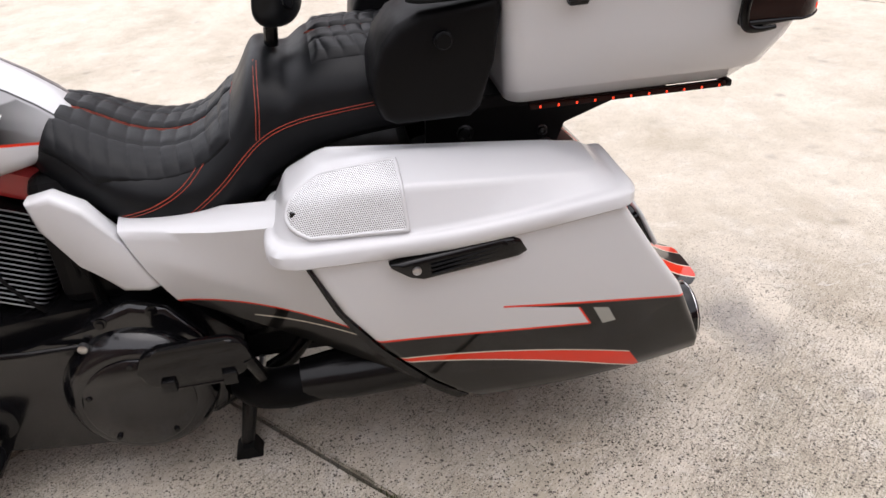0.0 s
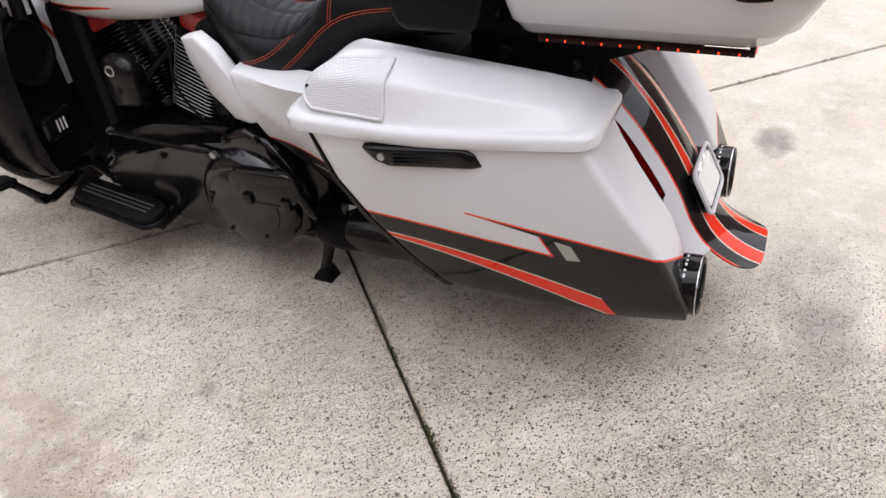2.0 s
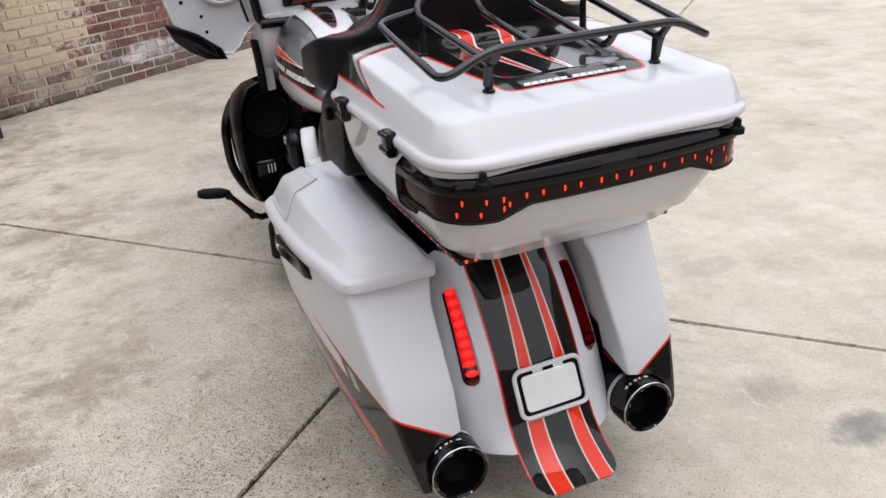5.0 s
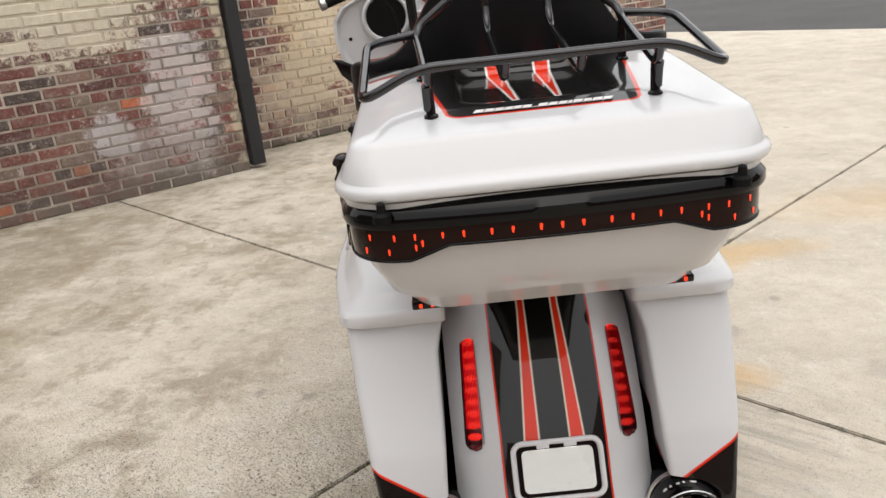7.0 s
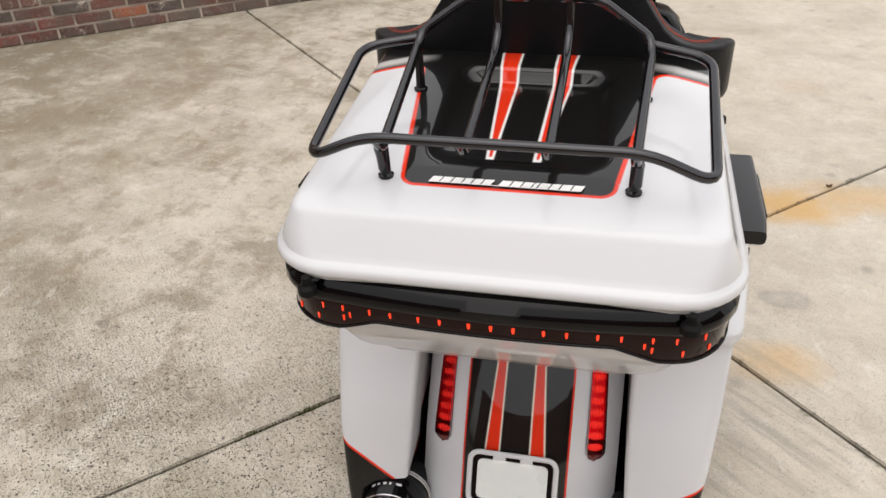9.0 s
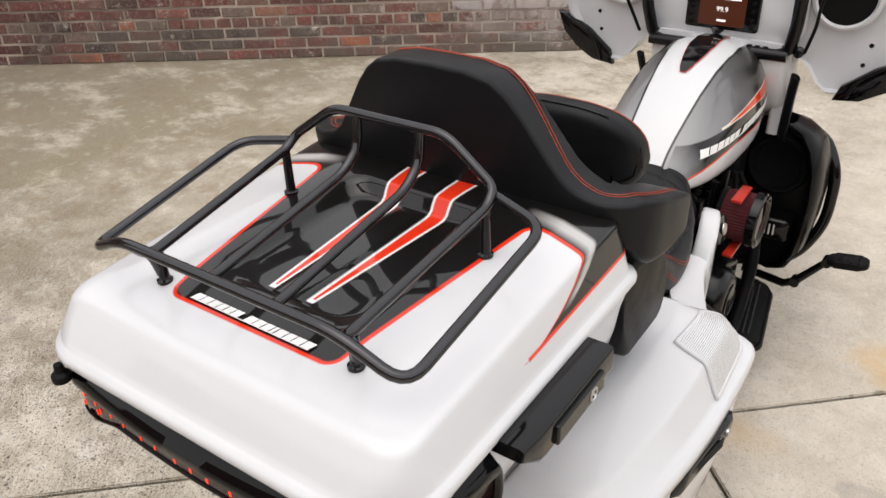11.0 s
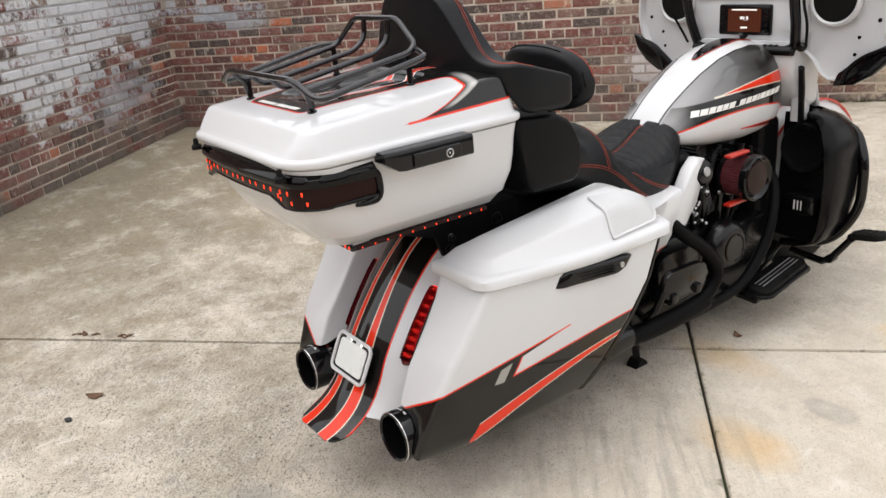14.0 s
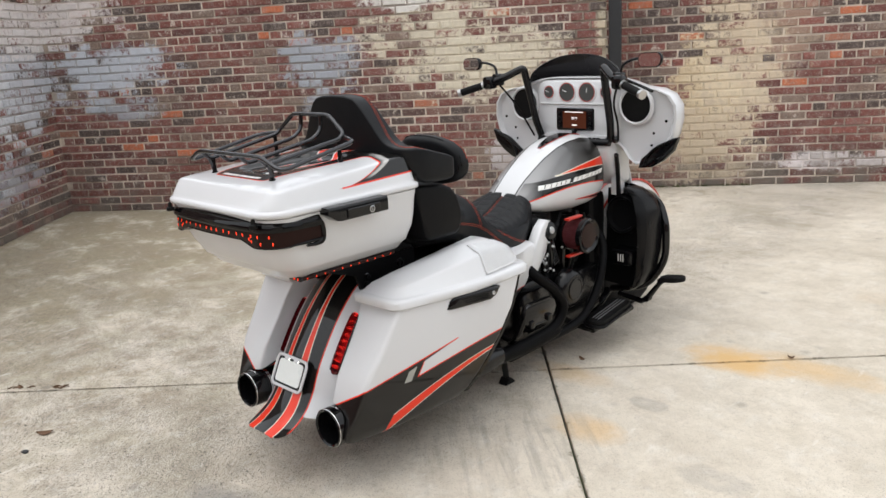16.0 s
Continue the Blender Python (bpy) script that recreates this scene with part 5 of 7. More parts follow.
for k, p in enumerate(U):
    d = (U[min(k + 1, len(U) - 1)] - U[max(k - 1, 0)]).normalized()
    nor = Vector((d.y, -d.x, 0))
    if p.y < 0.875:
        zt = lerp_rows(TOPU, abs(p.x))[0]
    else:
        zt = lerp_rows([(0.875, 1.118), (0.93, 1.098), (0.985, 1.080), (1.03, 1.060)], p.y)[0]
    zb = lerp_rows([(0.0, 1.072), (0.20, 1.070), (0.26, 1.052), (0.285, 0.995), (0.30, 0.982)], abs(p.x))[0]
    end = min(k, len(U) - 1 - k)
    half = 0.043 if end > 2 else (0.016, 0.032, 0.040)[end]
    ring = []
    for a, b in round_rect(-half, half, zb, zt, (0.008, 0.008, min(half * 0.7, 0.026), min(half * 0.7, 0.026)), 5):
        lean = (b - 1.07) * (-0.15 if p.y < 0.875 else 0.0)
        a *= 1 - 0.40 * max(0.0, min(1.0, (b - 1.09) / 0.18)) if a < 0 and p.y < 0.875 else 1.0
        ring.append(Vector((p.x, p.y + lean, b)) + nor * a)
    rings.append(ring)
pm = loft(rings)
pad_tree = tree_of(pm)
tp_pad = part("passenger_backrest", pm, M_LEATHER, bike, "black leather wrap-around passenger backrest with red stitching", 60)
for off in (-0.014, -0.021):
    st = []
    for k, p in enumerate(U[2:-2]):
        q = rings[k + 2]
        tops = max(v.z for v in q)
        d = (U[min(k + 3, len(U) - 1)] - U[max(k + 1, 0)]).normalized()
        nor = Vector((d.y, -d.x, 0))
        origin = Vector((p.x, p.y, tops + 0.1)) + nor * (-off - 0.004)
        hit = pad_tree.ray_cast(origin, Vector((0, 0, -1)))[0]
        if hit:
            st.append(hit + Vector((0, 0, 0.0004)))
    part("stitching", tube(smooth_line(st, 3), 0.0008, sides=5), M_THREAD, tp_pad, "orange-red double stitching")
for s in (-1, 1):
    podm = slab([(1.084, 0.800), (1.089, 0.840), (1.083, 0.880), (1.066, 0.922), (1.040, 0.952), (1.000, 0.972), (0.866, 0.984), (0.862, 0.960), (0.880, 0.880), (0.902, 0.782), (0.922, 0.765), (1.052, 0.765), (1.074, 0.777)], 0, s * 0.12, s * 0.292, 0.016, 3)
    for v in podm.verts:
        if v.co.z < 0.83 and abs(v.co.x) > 0.25:
            v.co.z += 0.016
    pod = part("side_pod", podm, M_PLASTIC, bike, "black speaker pod beside the passenger seat", 40)
    if s < 0:
        part("knob", lathe([(0, 0.016), (0.012, 0.016), (0.014, 0.013), (0.016, 0.012)], (s * 0.291, 0.965, 0.925), (s, 0, 0), sides=18), M_PLASTIC, pod, "round black cap", 40)

# -- seat --
SEAT = [  # y: top, half width, bottom
    (1.735, 0.770, 0.070, 0.730), (1.720, 0.786, 0.100, 0.695), (1.688, 0.792, 0.132, 0.655), (1.63, 0.772, 0.168, 0.612), (1.56, 0.732, 0.194, 0.584), (1.49, 0.712, 0.206, 0.572), (1.42, 0.722, 0.211, 0.572),
    (1.37, 0.760, 0.209, 0.580), (1.335, 0.802, 0.202, 0.592), (1.310, 0.846, 0.193, 0.604), (1.292, 0.866, 0.186, 0.622), (1.270, 0.866, 0.181, 0.632), (1.245, 0.852, 0.178, 0.650), (1.225, 0.853, 0.178, 0.664),
    (1.200, 0.871, 0.180, 0.676), (1.17, 0.880, 0.184, 0.688), (1.10, 0.881, 0.188, 0.700), (1.00, 0.877, 0.188, 0.712), (0.93, 0.874, 0.185, 0.735), (0.90, 0.870, 0.180, 0.75),
]
rings = []
for i, (y, zt, w, zb) in enumerate(SEAT):
    ring = []
    h = zt - zb
    for k in range(32):
        a = 2 * math.pi * k / 32
        c, sn = math.cos(a), math.sin(a)
        ex = 0.80 if sn > 0 else 0.55
        x = w * math.copysign(abs(c) ** (0.72 if sn > 0 else 0.62), c)
        z = (zt + zb) / 2 + h / 2 * math.copysign(abs(sn) ** ex, sn)
        ring.append((x, y, z))
    rings.append([Vector(p) for p in ring])
fine = []
for i in range(len(rings) - 1):
    fine.append(rings[i])
    a, b, c, d = rings[max(i - 1, 0)], rings[i], rings[i + 1], rings[min(i + 2, len(rings) - 1)]
    fine.append([0.5 * (2 * q + (r - p) * 0.5 + (2 * p - 5 * q + 4 * r - t) * 0.25 + (3 * q - p - 3 * r + t) * 0.125) for p, q, r, t in zip(a, b, c, d)])
fine.append(rings[-1])
sm = loft(fine)
seat_tree = tree_of(sm)
seat = part("seat", sm, M_LEATHER, bike, "black leather two-up seat with ribbed inserts and red stitching", 180)


def ribbed(name, y0, y1, half, pitch, centre):
    for s in (-1, 1):
        ny, nx = int((y1 - y0) / pitch) * 10, 24
        starts = [[Vector((s * (centre + (half(y0 + (y1 - y0) * i / ny) - centre) * j / nx), y0 + (y1 - y0) * i / ny, 1.2)) for j in range(nx + 1)] for i in range(ny + 1)]
        grid = drape(seat_tree, starts, (0, 0, -1), 0.0)
        for i, row in enumerate(grid):
            for j, p in enumerate(row):
                y = y0 + (y1 - y0) * i / ny + 0.02 * (j / nx) ** 2
                puff = abs(math.sin(math.pi * (y - y0) / pitch)) ** 0.28
                puff *= 1.0 - 0.75 * math.exp(-((j / nx - 0.46) / 0.035) ** 2)
                edge = min(1.0, j / 1.5, (nx - j) / 2.5, i / 5, (ny - i) / 5)
                p.z += -0.0060 + (0.0045 + 0.0068 * puff) * edge
        part("ribbed_insert", sheet(grid, -0.004), M_LEATHER, seat, "ribbed leather insert", 180)


ribbed("rider", 1.345, 1.690, lambda y: 0.100 + 0.078 * min(1.0, (1.73 - y) / 0.13), 0.030, 0.006)
ribbed("pillion", 0.96, 1.185, lambda y: 0.135, 0.030, 0.006)


def stitch(points, way, both_sides=True, gap=0.006):
    """Two rows of thread laid on the seat along a line of points, seen along way."""
    for s in ((-1, 1) if both_sides else (1,)):
        pts = smooth_line(points, 8)
        for off in (-gap / 2, gap / 2):
            out = []
            for i, p in enumerate(pts):
                d = (pts[min(i + 1, len(pts) - 1)] - pts[max(i - 1, 0)]).normalized()
                w = Vector(way).normalized()
                q = p + d.cross(w).normalized() * off
                q, w = Vector((s * q.x, q.y, q.z)), Vector((s * w.x, w.y, w.z))
                hit, nor, _, _ = seat_tree.ray_cast(q, w)
                if hit:
                    out.append(hit - w * 0.0006)
            if len(out) > 2:
                part("stitching", tube(out, 0.0008, sides=5), M_THREAD, seat, "orange-red double stitching")


stitch([(0.6, 1.565, 0.625), (0.6, 1.50, 0.645), (0.6, 1.435, 0.682), (0.6, 1.375, 0.745), (0.6, 1.335, 0.815), (0.6, 1.312, 0.870)], (-1, 0, 0))
stitch([(0.6, 1.450, 0.615), (0.6, 1.38, 0.668), (0.6, 1.30, 0.738), (0.6, 1.22, 0.768), (0.6, 1.12, 0.785), (0.6, 1.0, 0.795), (0.6, 0.92, 0.80)], (-1, 0, 0))
stitch([(0.6, 1.298, 0.745), (0.6, 1.290, 0.80), (0.6, 1.285, 0.875)], (-1, 0, 0))
stitch([(0.002, 1.715, 1.2), (0.002, 1.60, 1.2), (0.002, 1.48, 1.2), (0.002, 1.36, 1.2)], (0, 0, -1), False)
stitch([(0.002, 1.19, 1.2), (0.002, 1.10, 1.2), (0.002, 0.95, 1.2)], (0, 0, -1), False)

# rider's backrest
rings = []
for k in range(25):
    u = -math.cos(math.pi * k / 24)
    e = max(0.12, (1 - abs(u) ** 2.7) ** 0.42)
    g = 0.40 + 0.60 * e
    zc, hz = 1.008 - 0.010 * u * u, 0.098 * e
    rings.append([(0.170 * u, 1.244 + y - 0.030 * (1 - u * u) - 0.14 * (z - 1.0), z) for y, z in round_rect(-0.038 * g, 0.038 * g, zc - hz * 0.96, zc + hz, min(0.030 * g, hz * 0.9), 5)])
rb_mesh = loft(rings)
seam = [sorted(r, key=lambda p: p[1])[4] for r in rings]
rb = part("rider_backrest", rb_mesh, M_LEATHER, bike, "black leather rider backrest pad", 60)
part("piping", tube([Vector(max(r, key=lambda p: p[2] * 1.0 + p[1] * 0.6)) + Vector((0, 0.0, 0.0005)) for r in rings[1:-1]], 0.0016, sides=5), M_THREAD, rb, "orange-red stitching")
part("seam", tube([Vector(p) + Vector((0, -0.001, 0.001)) for p in seam[1:-1]], 0.0022, sides=6), M_GLOSS, rb, "black seam round the back shell", 60)
part("stem", tube([(0, 1.245, 0.95), (0, 1.255, 0.86)], 0.014, sides=10), M_SATIN, rb)

# -- tank --
TANK = [(1.640, 0.762, 0.735, 0.050), (1.655, 0.785, 0.725, 0.090), (1.69, 0.815, 0.712, 0.122), (1.735, 0.850, 0.700, 0.141), (1.79, 0.886, 0.688, 0.155), (1.86, 0.928, 0.675, 0.166), (1.95, 0.968, 0.665, 0.175),
        (2.03, 0.990, 0.660, 0.178), (2.11, 0.998, 0.662, 0.177), (2.18, 0.990, 0.672, 0.168), (2.225, 0.976, 0.690, 0.148), (2.255, 0.95, 0.73, 0.10)]
rings = []
for y, zt, zb, w in TANK:
    ring = []
    for k in range(36):
        a = 2 * math.pi * k / 36
        c, sn = math.cos(a), math.sin(a)
        zm = zb + (zt - zb) * 0.42
        x = w * math.copysign(abs(c) ** 0.75, c)
        z = zm + ((zt - zm) if sn > 0 else (zm - zb)) * math.copysign(abs(sn) ** (0.9 if sn > 0 else 0.62), sn)
        ring.append(Vector((x, y, z)))
    rings.append(ring)
tm = loft(rings)
tank_tree = tree_of(tm)
tank = part("fuel_tank", tm, M_TANK, bike, "white and graphite fuel tank with red-edged charcoal band", 180)
for s in (-1, 1):
    # maker's mark bent onto the tank's flank
    ob = badge_bars(0.42, 0.040, pose(0, 0, 0), M_LETTER, tank, 0.3, 0.0005)
    co = [v.co.copy() for v in ob.data.vertices]
    span = max(c.x for c in co) - min(c.x for c in co)
    for v, c in zip(ob.data.vertices, co):
        u = c.x / span
        y = 1.955 + s * u * 0.440
        z = 0.8215 + 0.018 * s * u + c.y * 0.46
        hit, nor, _, _ = tank_tree.ray_cast(Vector((s * 0.6, y, z)), Vector((-s, 0, 0)))
        v.co = (hit if hit else Vector((s * 0.15, y, z))) + Vector((s * (0.0015 + c.z), 0, 0))
starts = [[Vector((x * math.sqrt(min(1.0, (i + 0.3) / 7)), 1.92 + 0.27 * i / 14, 1.3)) for x in (-0.034, -0.02, 0, 0.02, 0.034)] for i in range(15)]
g2 = drape(tank_tree, starts, (0, 0, -1), 0.003)
part("console_insert", sheet(g2, -0.002), M_GLOSS, tank, "gloss black console inset", 60)
edge = [r[0] for r in g2] + [r[-1] for r in reversed(g2)]
part("console_edge", tube(edge, 0.0018, sides=5, closed=True), M_REDMETAL, tank, "red pinstripe")
part("filler_cap", tube([(-0.02, 2.205, 0.995), (0.015, 2.235, 1.012), (0.04, 2.25, 1.02)], [0.016, 0.014, 0.010], sides=12), M_GLOSS, tank, "black cap", 50)


# -- docking brackets under the case --
for s in (-1, 1):
    plate = slab([(0.722, 0.625), (0.703, 0.684), (0.60, 0.718), (0.53, 0.742), (0.50, 0.762), (0.90, 0.765), (0.98, 0.74), (0.985, 0.655), (0.93, 0.625)], 0, s * 0.118, s * 0.134, 0.002)
    bracket = part("docking_bracket", plate, M_PLASTIC, bike, "black docking bracket with bolts")
    for y, z, r in ((0.742, 0.640, 0.013), (0.748, 0.672, 0.009), (0.905, 0.685, 0.014)):
        part("bolt", lathe([(0, r * 1.3), (0.003, r * 1.3), (0.004, r), (0.012, r), (0.013, r * 0.55), (0.009, r * 0.5)], (s * 0.133, y, z), (s, 0, 0), sides=12), M_TUBE, bracket, "dark bolt head", 30)
bm = bmesh.new()
box(bm, (-0.16, 0.50, 0.735), (0.16, 0.95, 0.766), 0.006)
part("trunk_mount", bm, M_PLASTIC, bike, "black mounting plate")
# black boxes added to fill see-through gaps, standing in for dark inner parts
bm = bmesh.new()
box(bm, (-0.135, 1.0, 0.20), (0.135, 1.60, 0.655), 0.03)
part("frame_box", bm, M_PLASTIC, bike, "black box added to fill the inside of the frame")
bm = bmesh.new()
box(bm, (-0.15, 1.50, 0.42), (0.15, 1.74, 0.70), 0.03)
part("upper_frame_cover", bm, M_PLASTIC, bike, "black filler added in the dark gap between seat and engine")

# another black filler, added so no bright ground shows behind the fork
bm = bmesh.new()
box(bm, (-0.13, 2.13, 0.18), (0.13, 2.27, 0.72), 0.03)
part("oil_cooler", bm, M_PLASTIC, bike, "black filler added in the dark gap behind the fork")

# -- wheels --
def wheel(name, y, r, w, label):
    tyre = part(name, lathe([(-w * 0.5, r - 0.10), (-w * 0.5, r - 0.05), (-w * 0.42, r - 0.018), (-w * 0.2, r - 0.003), (0, r), (w * 0.2, r - 0.003), (w * 0.42, r - 0.018), (w * 0.5, r - 0.05), (w * 0.5, r - 0.10)], (0, y, r), (1, 0, 0), sides=48), M_RUBBER, bike, label, 50)
    part("rim", lathe([(-w * 0.46, r - 0.115), (-w * 0.46, r - 0.095), (w * 0.46, r - 0.095), (w * 0.46, r - 0.115)], (0, y, r), (1, 0, 0), sides=40), M_GLOSS, tyre, "gloss black rim", 40)
    for k in range(7):
        a = 2 * math.pi * k / 7
        d = Vector((0, math.cos(a), math.sin(a)))
        part("spoke", tube([Vector((0, y, r)) + d * 0.04, Vector((0, y, r)) + d * (r - 0.10)], [0.020, 0.011], sides=6), M_GLOSS, tyre)
    part("hub", lathe([(-0.07, 0.045), (0.07, 0.045)], (0, y, r), (1, 0, 0), sides=20), M_SATIN, tyre, "", 40)


wheel("rear_wheel", 0.90, 0.315, 0.16, "black rear wheel with tyre")
wheel("front_wheel", 2.63, 0.325, 0.13, "black front wheel with tyre")

# -- engine --
engine = empty("engine", bike)
tagged(engine, "black V-twin engine with bright fin edges")
bm = slab([(1.42, 0.16), (1.40, 0.30), (1.50, 0.40), (1.62, 0.43), (1.75, 0.42), (1.95, 0.40), (2.14, 0.36), (2.20, 0.26), (2.16, 0.17), (2.0, 0.13), (1.6, 0.12)], 0, -0.165, 0.165, 0.02, 2)
part("crankcase", bm, M_SATIN, engine, "satin black crankcase", 40)
# cylinders: fins stacked along each leaning axis
for y0, lean in ((1.855, -22), (1.985, 22)):
    ax = Vector((0, math.sin(radians(lean)), math.cos(radians(lean))))
    base = Vector((0, y0, 0.40))
    barrel = part("cylinder", lathe([(0, 0.070), (0.30, 0.070)], base, ax, sides=24), M_SATIN, engine, "black cylinder barrel", 40)
    side = Vector((1, 0, 0))
    fwd = ax.cross(side).normalized()
    for k in range(19):
        d = 0.030 + k * 0.0118
        ring = [base + ax * d + side * a + fwd * b for a, b in round_rect(-0.118, 0.118, -0.076, 0.076, 0.03, 4)]
        top = [p + ax * 0.0032 for p in ring]
        part("fin", loft([ring, top]), M_SATIN, barrel)
        for q in (-1, 1):
            edge = [p + ax * 0.0016 for p in ring if q * p.x > 0.085]
            edge.sort(key=lambda p: p.y)
            part("fin_edge", tube([p + side * q * 0.0006 for p in edge], 0.0016, sides=4), M_FIN if lean < 0 else M_SATIN, barrel)
    c = base + ax * 0.275
    head = bmesh.new()
    rings = [[c + ax * h + side * a * g + fwd * b * g for a, b in round_rect(-0.104, 0.02, -0.074, 0.074, 0.025, 4)] for h, g in ((-0.012, 0.95), (0.0, 1.0), (0.04, 1.0), (0.055, 0.85))]
    part("rocker_cover", loft(rings, head), M_ROCKER, engine, "dark red rocker cover", 40)
# left: primary cover with round derby cover, horn cover, shift rod
pc = slab([(1.455, 0.165), (1.445, 0.27), (1.475, 0.355), (1.53, 0.43), (1.60, 0.452), (1.68, 0.425), (1.74, 0.372), (1.86, 0.345), (2.0, 0.345), (2.10, 0.32), (2.15, 0.26), (2.12, 0.18), (2.03, 0.135), (1.85, 0.12), (1.66, 0.105), (1.53, 0.115)], 0, -0.150, -0.215, 0.022, 3)
primary = part("primary_cover", pc, M_PRIMARY, engine, "satin black primary cover", 45)
part("dome", lathe([(0, 0.156), (0.010, 0.155), (0.022, 0.150), (0.034, 0.142), (0.044, 0.132), (0.050, 0.122), (0.052, 0.112), (0.050, 0.09)], (-0.205, 1.620, 0.243), (-1, 0, 0), sides=44), M_PRIMARY, primary, "", 50)
part("derby_cover", lathe([(0.040, 0.110), (0.055, 0.110), (0.059, 0.105), (0.060, 0.03), (0.060, 0.002)], (-0.205, 1.620, 0.240), (-1, 0, 0), sides=40), M_PRIMARY, primary, "round black derby cover", 40)
for k in range(5):
    a = radians(72 * k + 20)
    part("screw", lathe([(0, 0.006), (0.004, 0.006), (0.005, 0.004)], (-0.263, 1.620 + 0.098 * math.cos(a), 0.240 + 0.098 * math.sin(a)), (-1, 0, 0), sides=8), M_GLOSS, primary)
for y, z in ((1.560, 0.428), (1.660, 0.415), (1.475, 0.33), (1.73, 0.365), (1.90, 0.335), (2.08, 0.31), (2.12, 0.22), (1.98, 0.15)):
    part("bolt", lathe([(0, 0.012), (0.004, 0.012), (0.005, 0.008), (0.012, 0.008), (0.012, 0.004)], (-0.213, y, z), (-1, 0, 0), sides=12), M_GLOSS, primary, "", 30)
part("inspection_cover", lathe([(0, 0.045), (0.012, 0.045), (0.016, 0.038), (0.016, 0.0)], (-0.213, 1.92, 0.215), (-1, 0, 0), sides=24), M_SATIN, primary, "", 40)
hc = loft([[(-0.140 - d, 1.985 + a * g, 0.535 + b * g) for a, b in round_rect(-0.058, 0.058, -0.075, 0.075, (0.045, 0.045, 0.03, 0.03), 5)] for d, g in ((0, 0.8), (0.02, 1.0), (0.05, 1.0), (0.068, 0.85), (0.075, 0.6))])
horn = part("horn_cover", hc, M_SATIN, engine, "satin black horn cover", 50)
part("badge", lathe([(0, 0.016), (0.003, 0.016), (0.004, 0.013), (0.002, 0.012), (0.001, 0.011)], (-0.213, 1.990, 0.575), (-1, 0, 0), sides=20), M_STEEL, horn, "small round badge", 40)
part("shift_rod", tube([(-0.225, 1.70, 0.375), (-0.235, 1.80, 0.382), (-0.235, 2.02, 0.398), (-0.235, 2.05, 0.40)], [0.006, 0.006, 0.006, 0.008], sides=8), M_SATIN, engine)
for y, z in ((1.70, 0.375), (2.05, 0.40)):
    part("rod_end", lathe([(0, 0.010), (0.012, 0.010), (0.014, 0.006)], (-0.225, y, z), (-1, 0, 0), sides=10), M_STEEL, engine, "", 40)
# right: cam cover, transmission end cover, air cleaner, exhaust
part("cam_cover", lathe([(0, 0.095), (0.03, 0.092), (0.05, 0.075), (0.054, 0.06), (0.054, 0.0)], (0.185, 1.85, 0.345), (1, 0, 0), sides=36), M_SATIN, engine, "round black cam cover", 40)
part("cam_badge", lathe([(0, 0.05), (0.004, 0.05), (0.005, 0.045), (0.003, 0.044), (0.003, 0.0)], (0.239, 1.85, 0.345), (1, 0, 0), sides=30), M_GLOSS, engine, "", 40)
bm = bmesh.new()
box(bm, (0.10, 1.80, 0.24), (0.19, 2.12, 0.40), 0.02)
part("cam_chest", bm, M_SATIN, engine, "", 40)
bm = slab(round_rect(1.50, 1.72, 0.22, 0.40, 0.05, 5), 0, 0.10, 0.205, 0.012)
part("gearbox_cover", bm, M_SATIN, engine, "satin black gearbox cover", 40)
AIR = Vector((0.172, 1.918, 0.582))
air = part("air_cleaner", lathe([(0, 0.066), (0.075, 0.066)], AIR, (1, 0, 0), sides=60), M_DARKRED, engine, "round red gauze air cleaner with black cap", 20)
for k in range(48):
    a = 2 * math.pi * k / 48
    d = Vector((0, math.cos(a), math.sin(a))) * 0.067
    part("pleat", tube([AIR + d + Vector((0.004, 0, 0)), AIR + d + Vector((0.072, 0, 0))], 0.0026, sides=4), M_DARKRED, air)
part("cap", lathe([(0.072, 0.070), (0.076, 0.078), (0.098, 0.078), (0.102, 0.072), (0.098, 0.060), (0.094, 0.056), (0.094, 0.0)], AIR, (1, 0, 0), sides=44), M_GLOSS, air, "gloss black cap", 30)
part("window", lathe([(0.0945, 0.0), (0.0945, 0.055), (0.0965, 0.054), (0.0985, 0.0)], AIR, (1, 0, 0), sides=36), M_SMOKE, air, "tinted cap window", 60)
part("back_plate", lathe([(-0.012, 0.075), (0.0, 0.075)], AIR, (1, 0, 0), sides=32), M_GLOSS, air)
for dz, dy in ((0.085, -0.035), (-0.083, -0.03)):
    bm = bmesh.new()
    box(bm, (AIR.x + 0.030, AIR.y - 0.060 + dy, AIR.z + dz - 0.006), (AIR.x + 0.058, AIR.y + 0.045 + dy, AIR.z + dz + 0.005), 0.004)
    part("red_bracket", bm, M_REDMETAL, air, "red anodised bracket", 40)
part("breather", lathe([(0, 0.045), (0.04, 0.046), (0.055, 0.036), (0.058, 0.0)], (0.17, 1.70, 0.635), (1, 0.0, 0.2), sides=26), M_GLOSS, engine, "", 40)
part("breather_badge", lathe([(0, 0.016), (0.003, 0.015), (0.004, 0.0)], (0.228, 1.70, 0.648), (1, 0, 0.2), sides=16), M_STEEL, engine, "", 40)
for y in (1.78, 1.83, 1.90, 1.95):
    part("pushrod_tube", tube([(0.13, y, 0.40), (0.13, y + (y - 1.865) * 0.9, 0.66)], 0.012, sides=10), M_GLOSS, engine, "", 60)
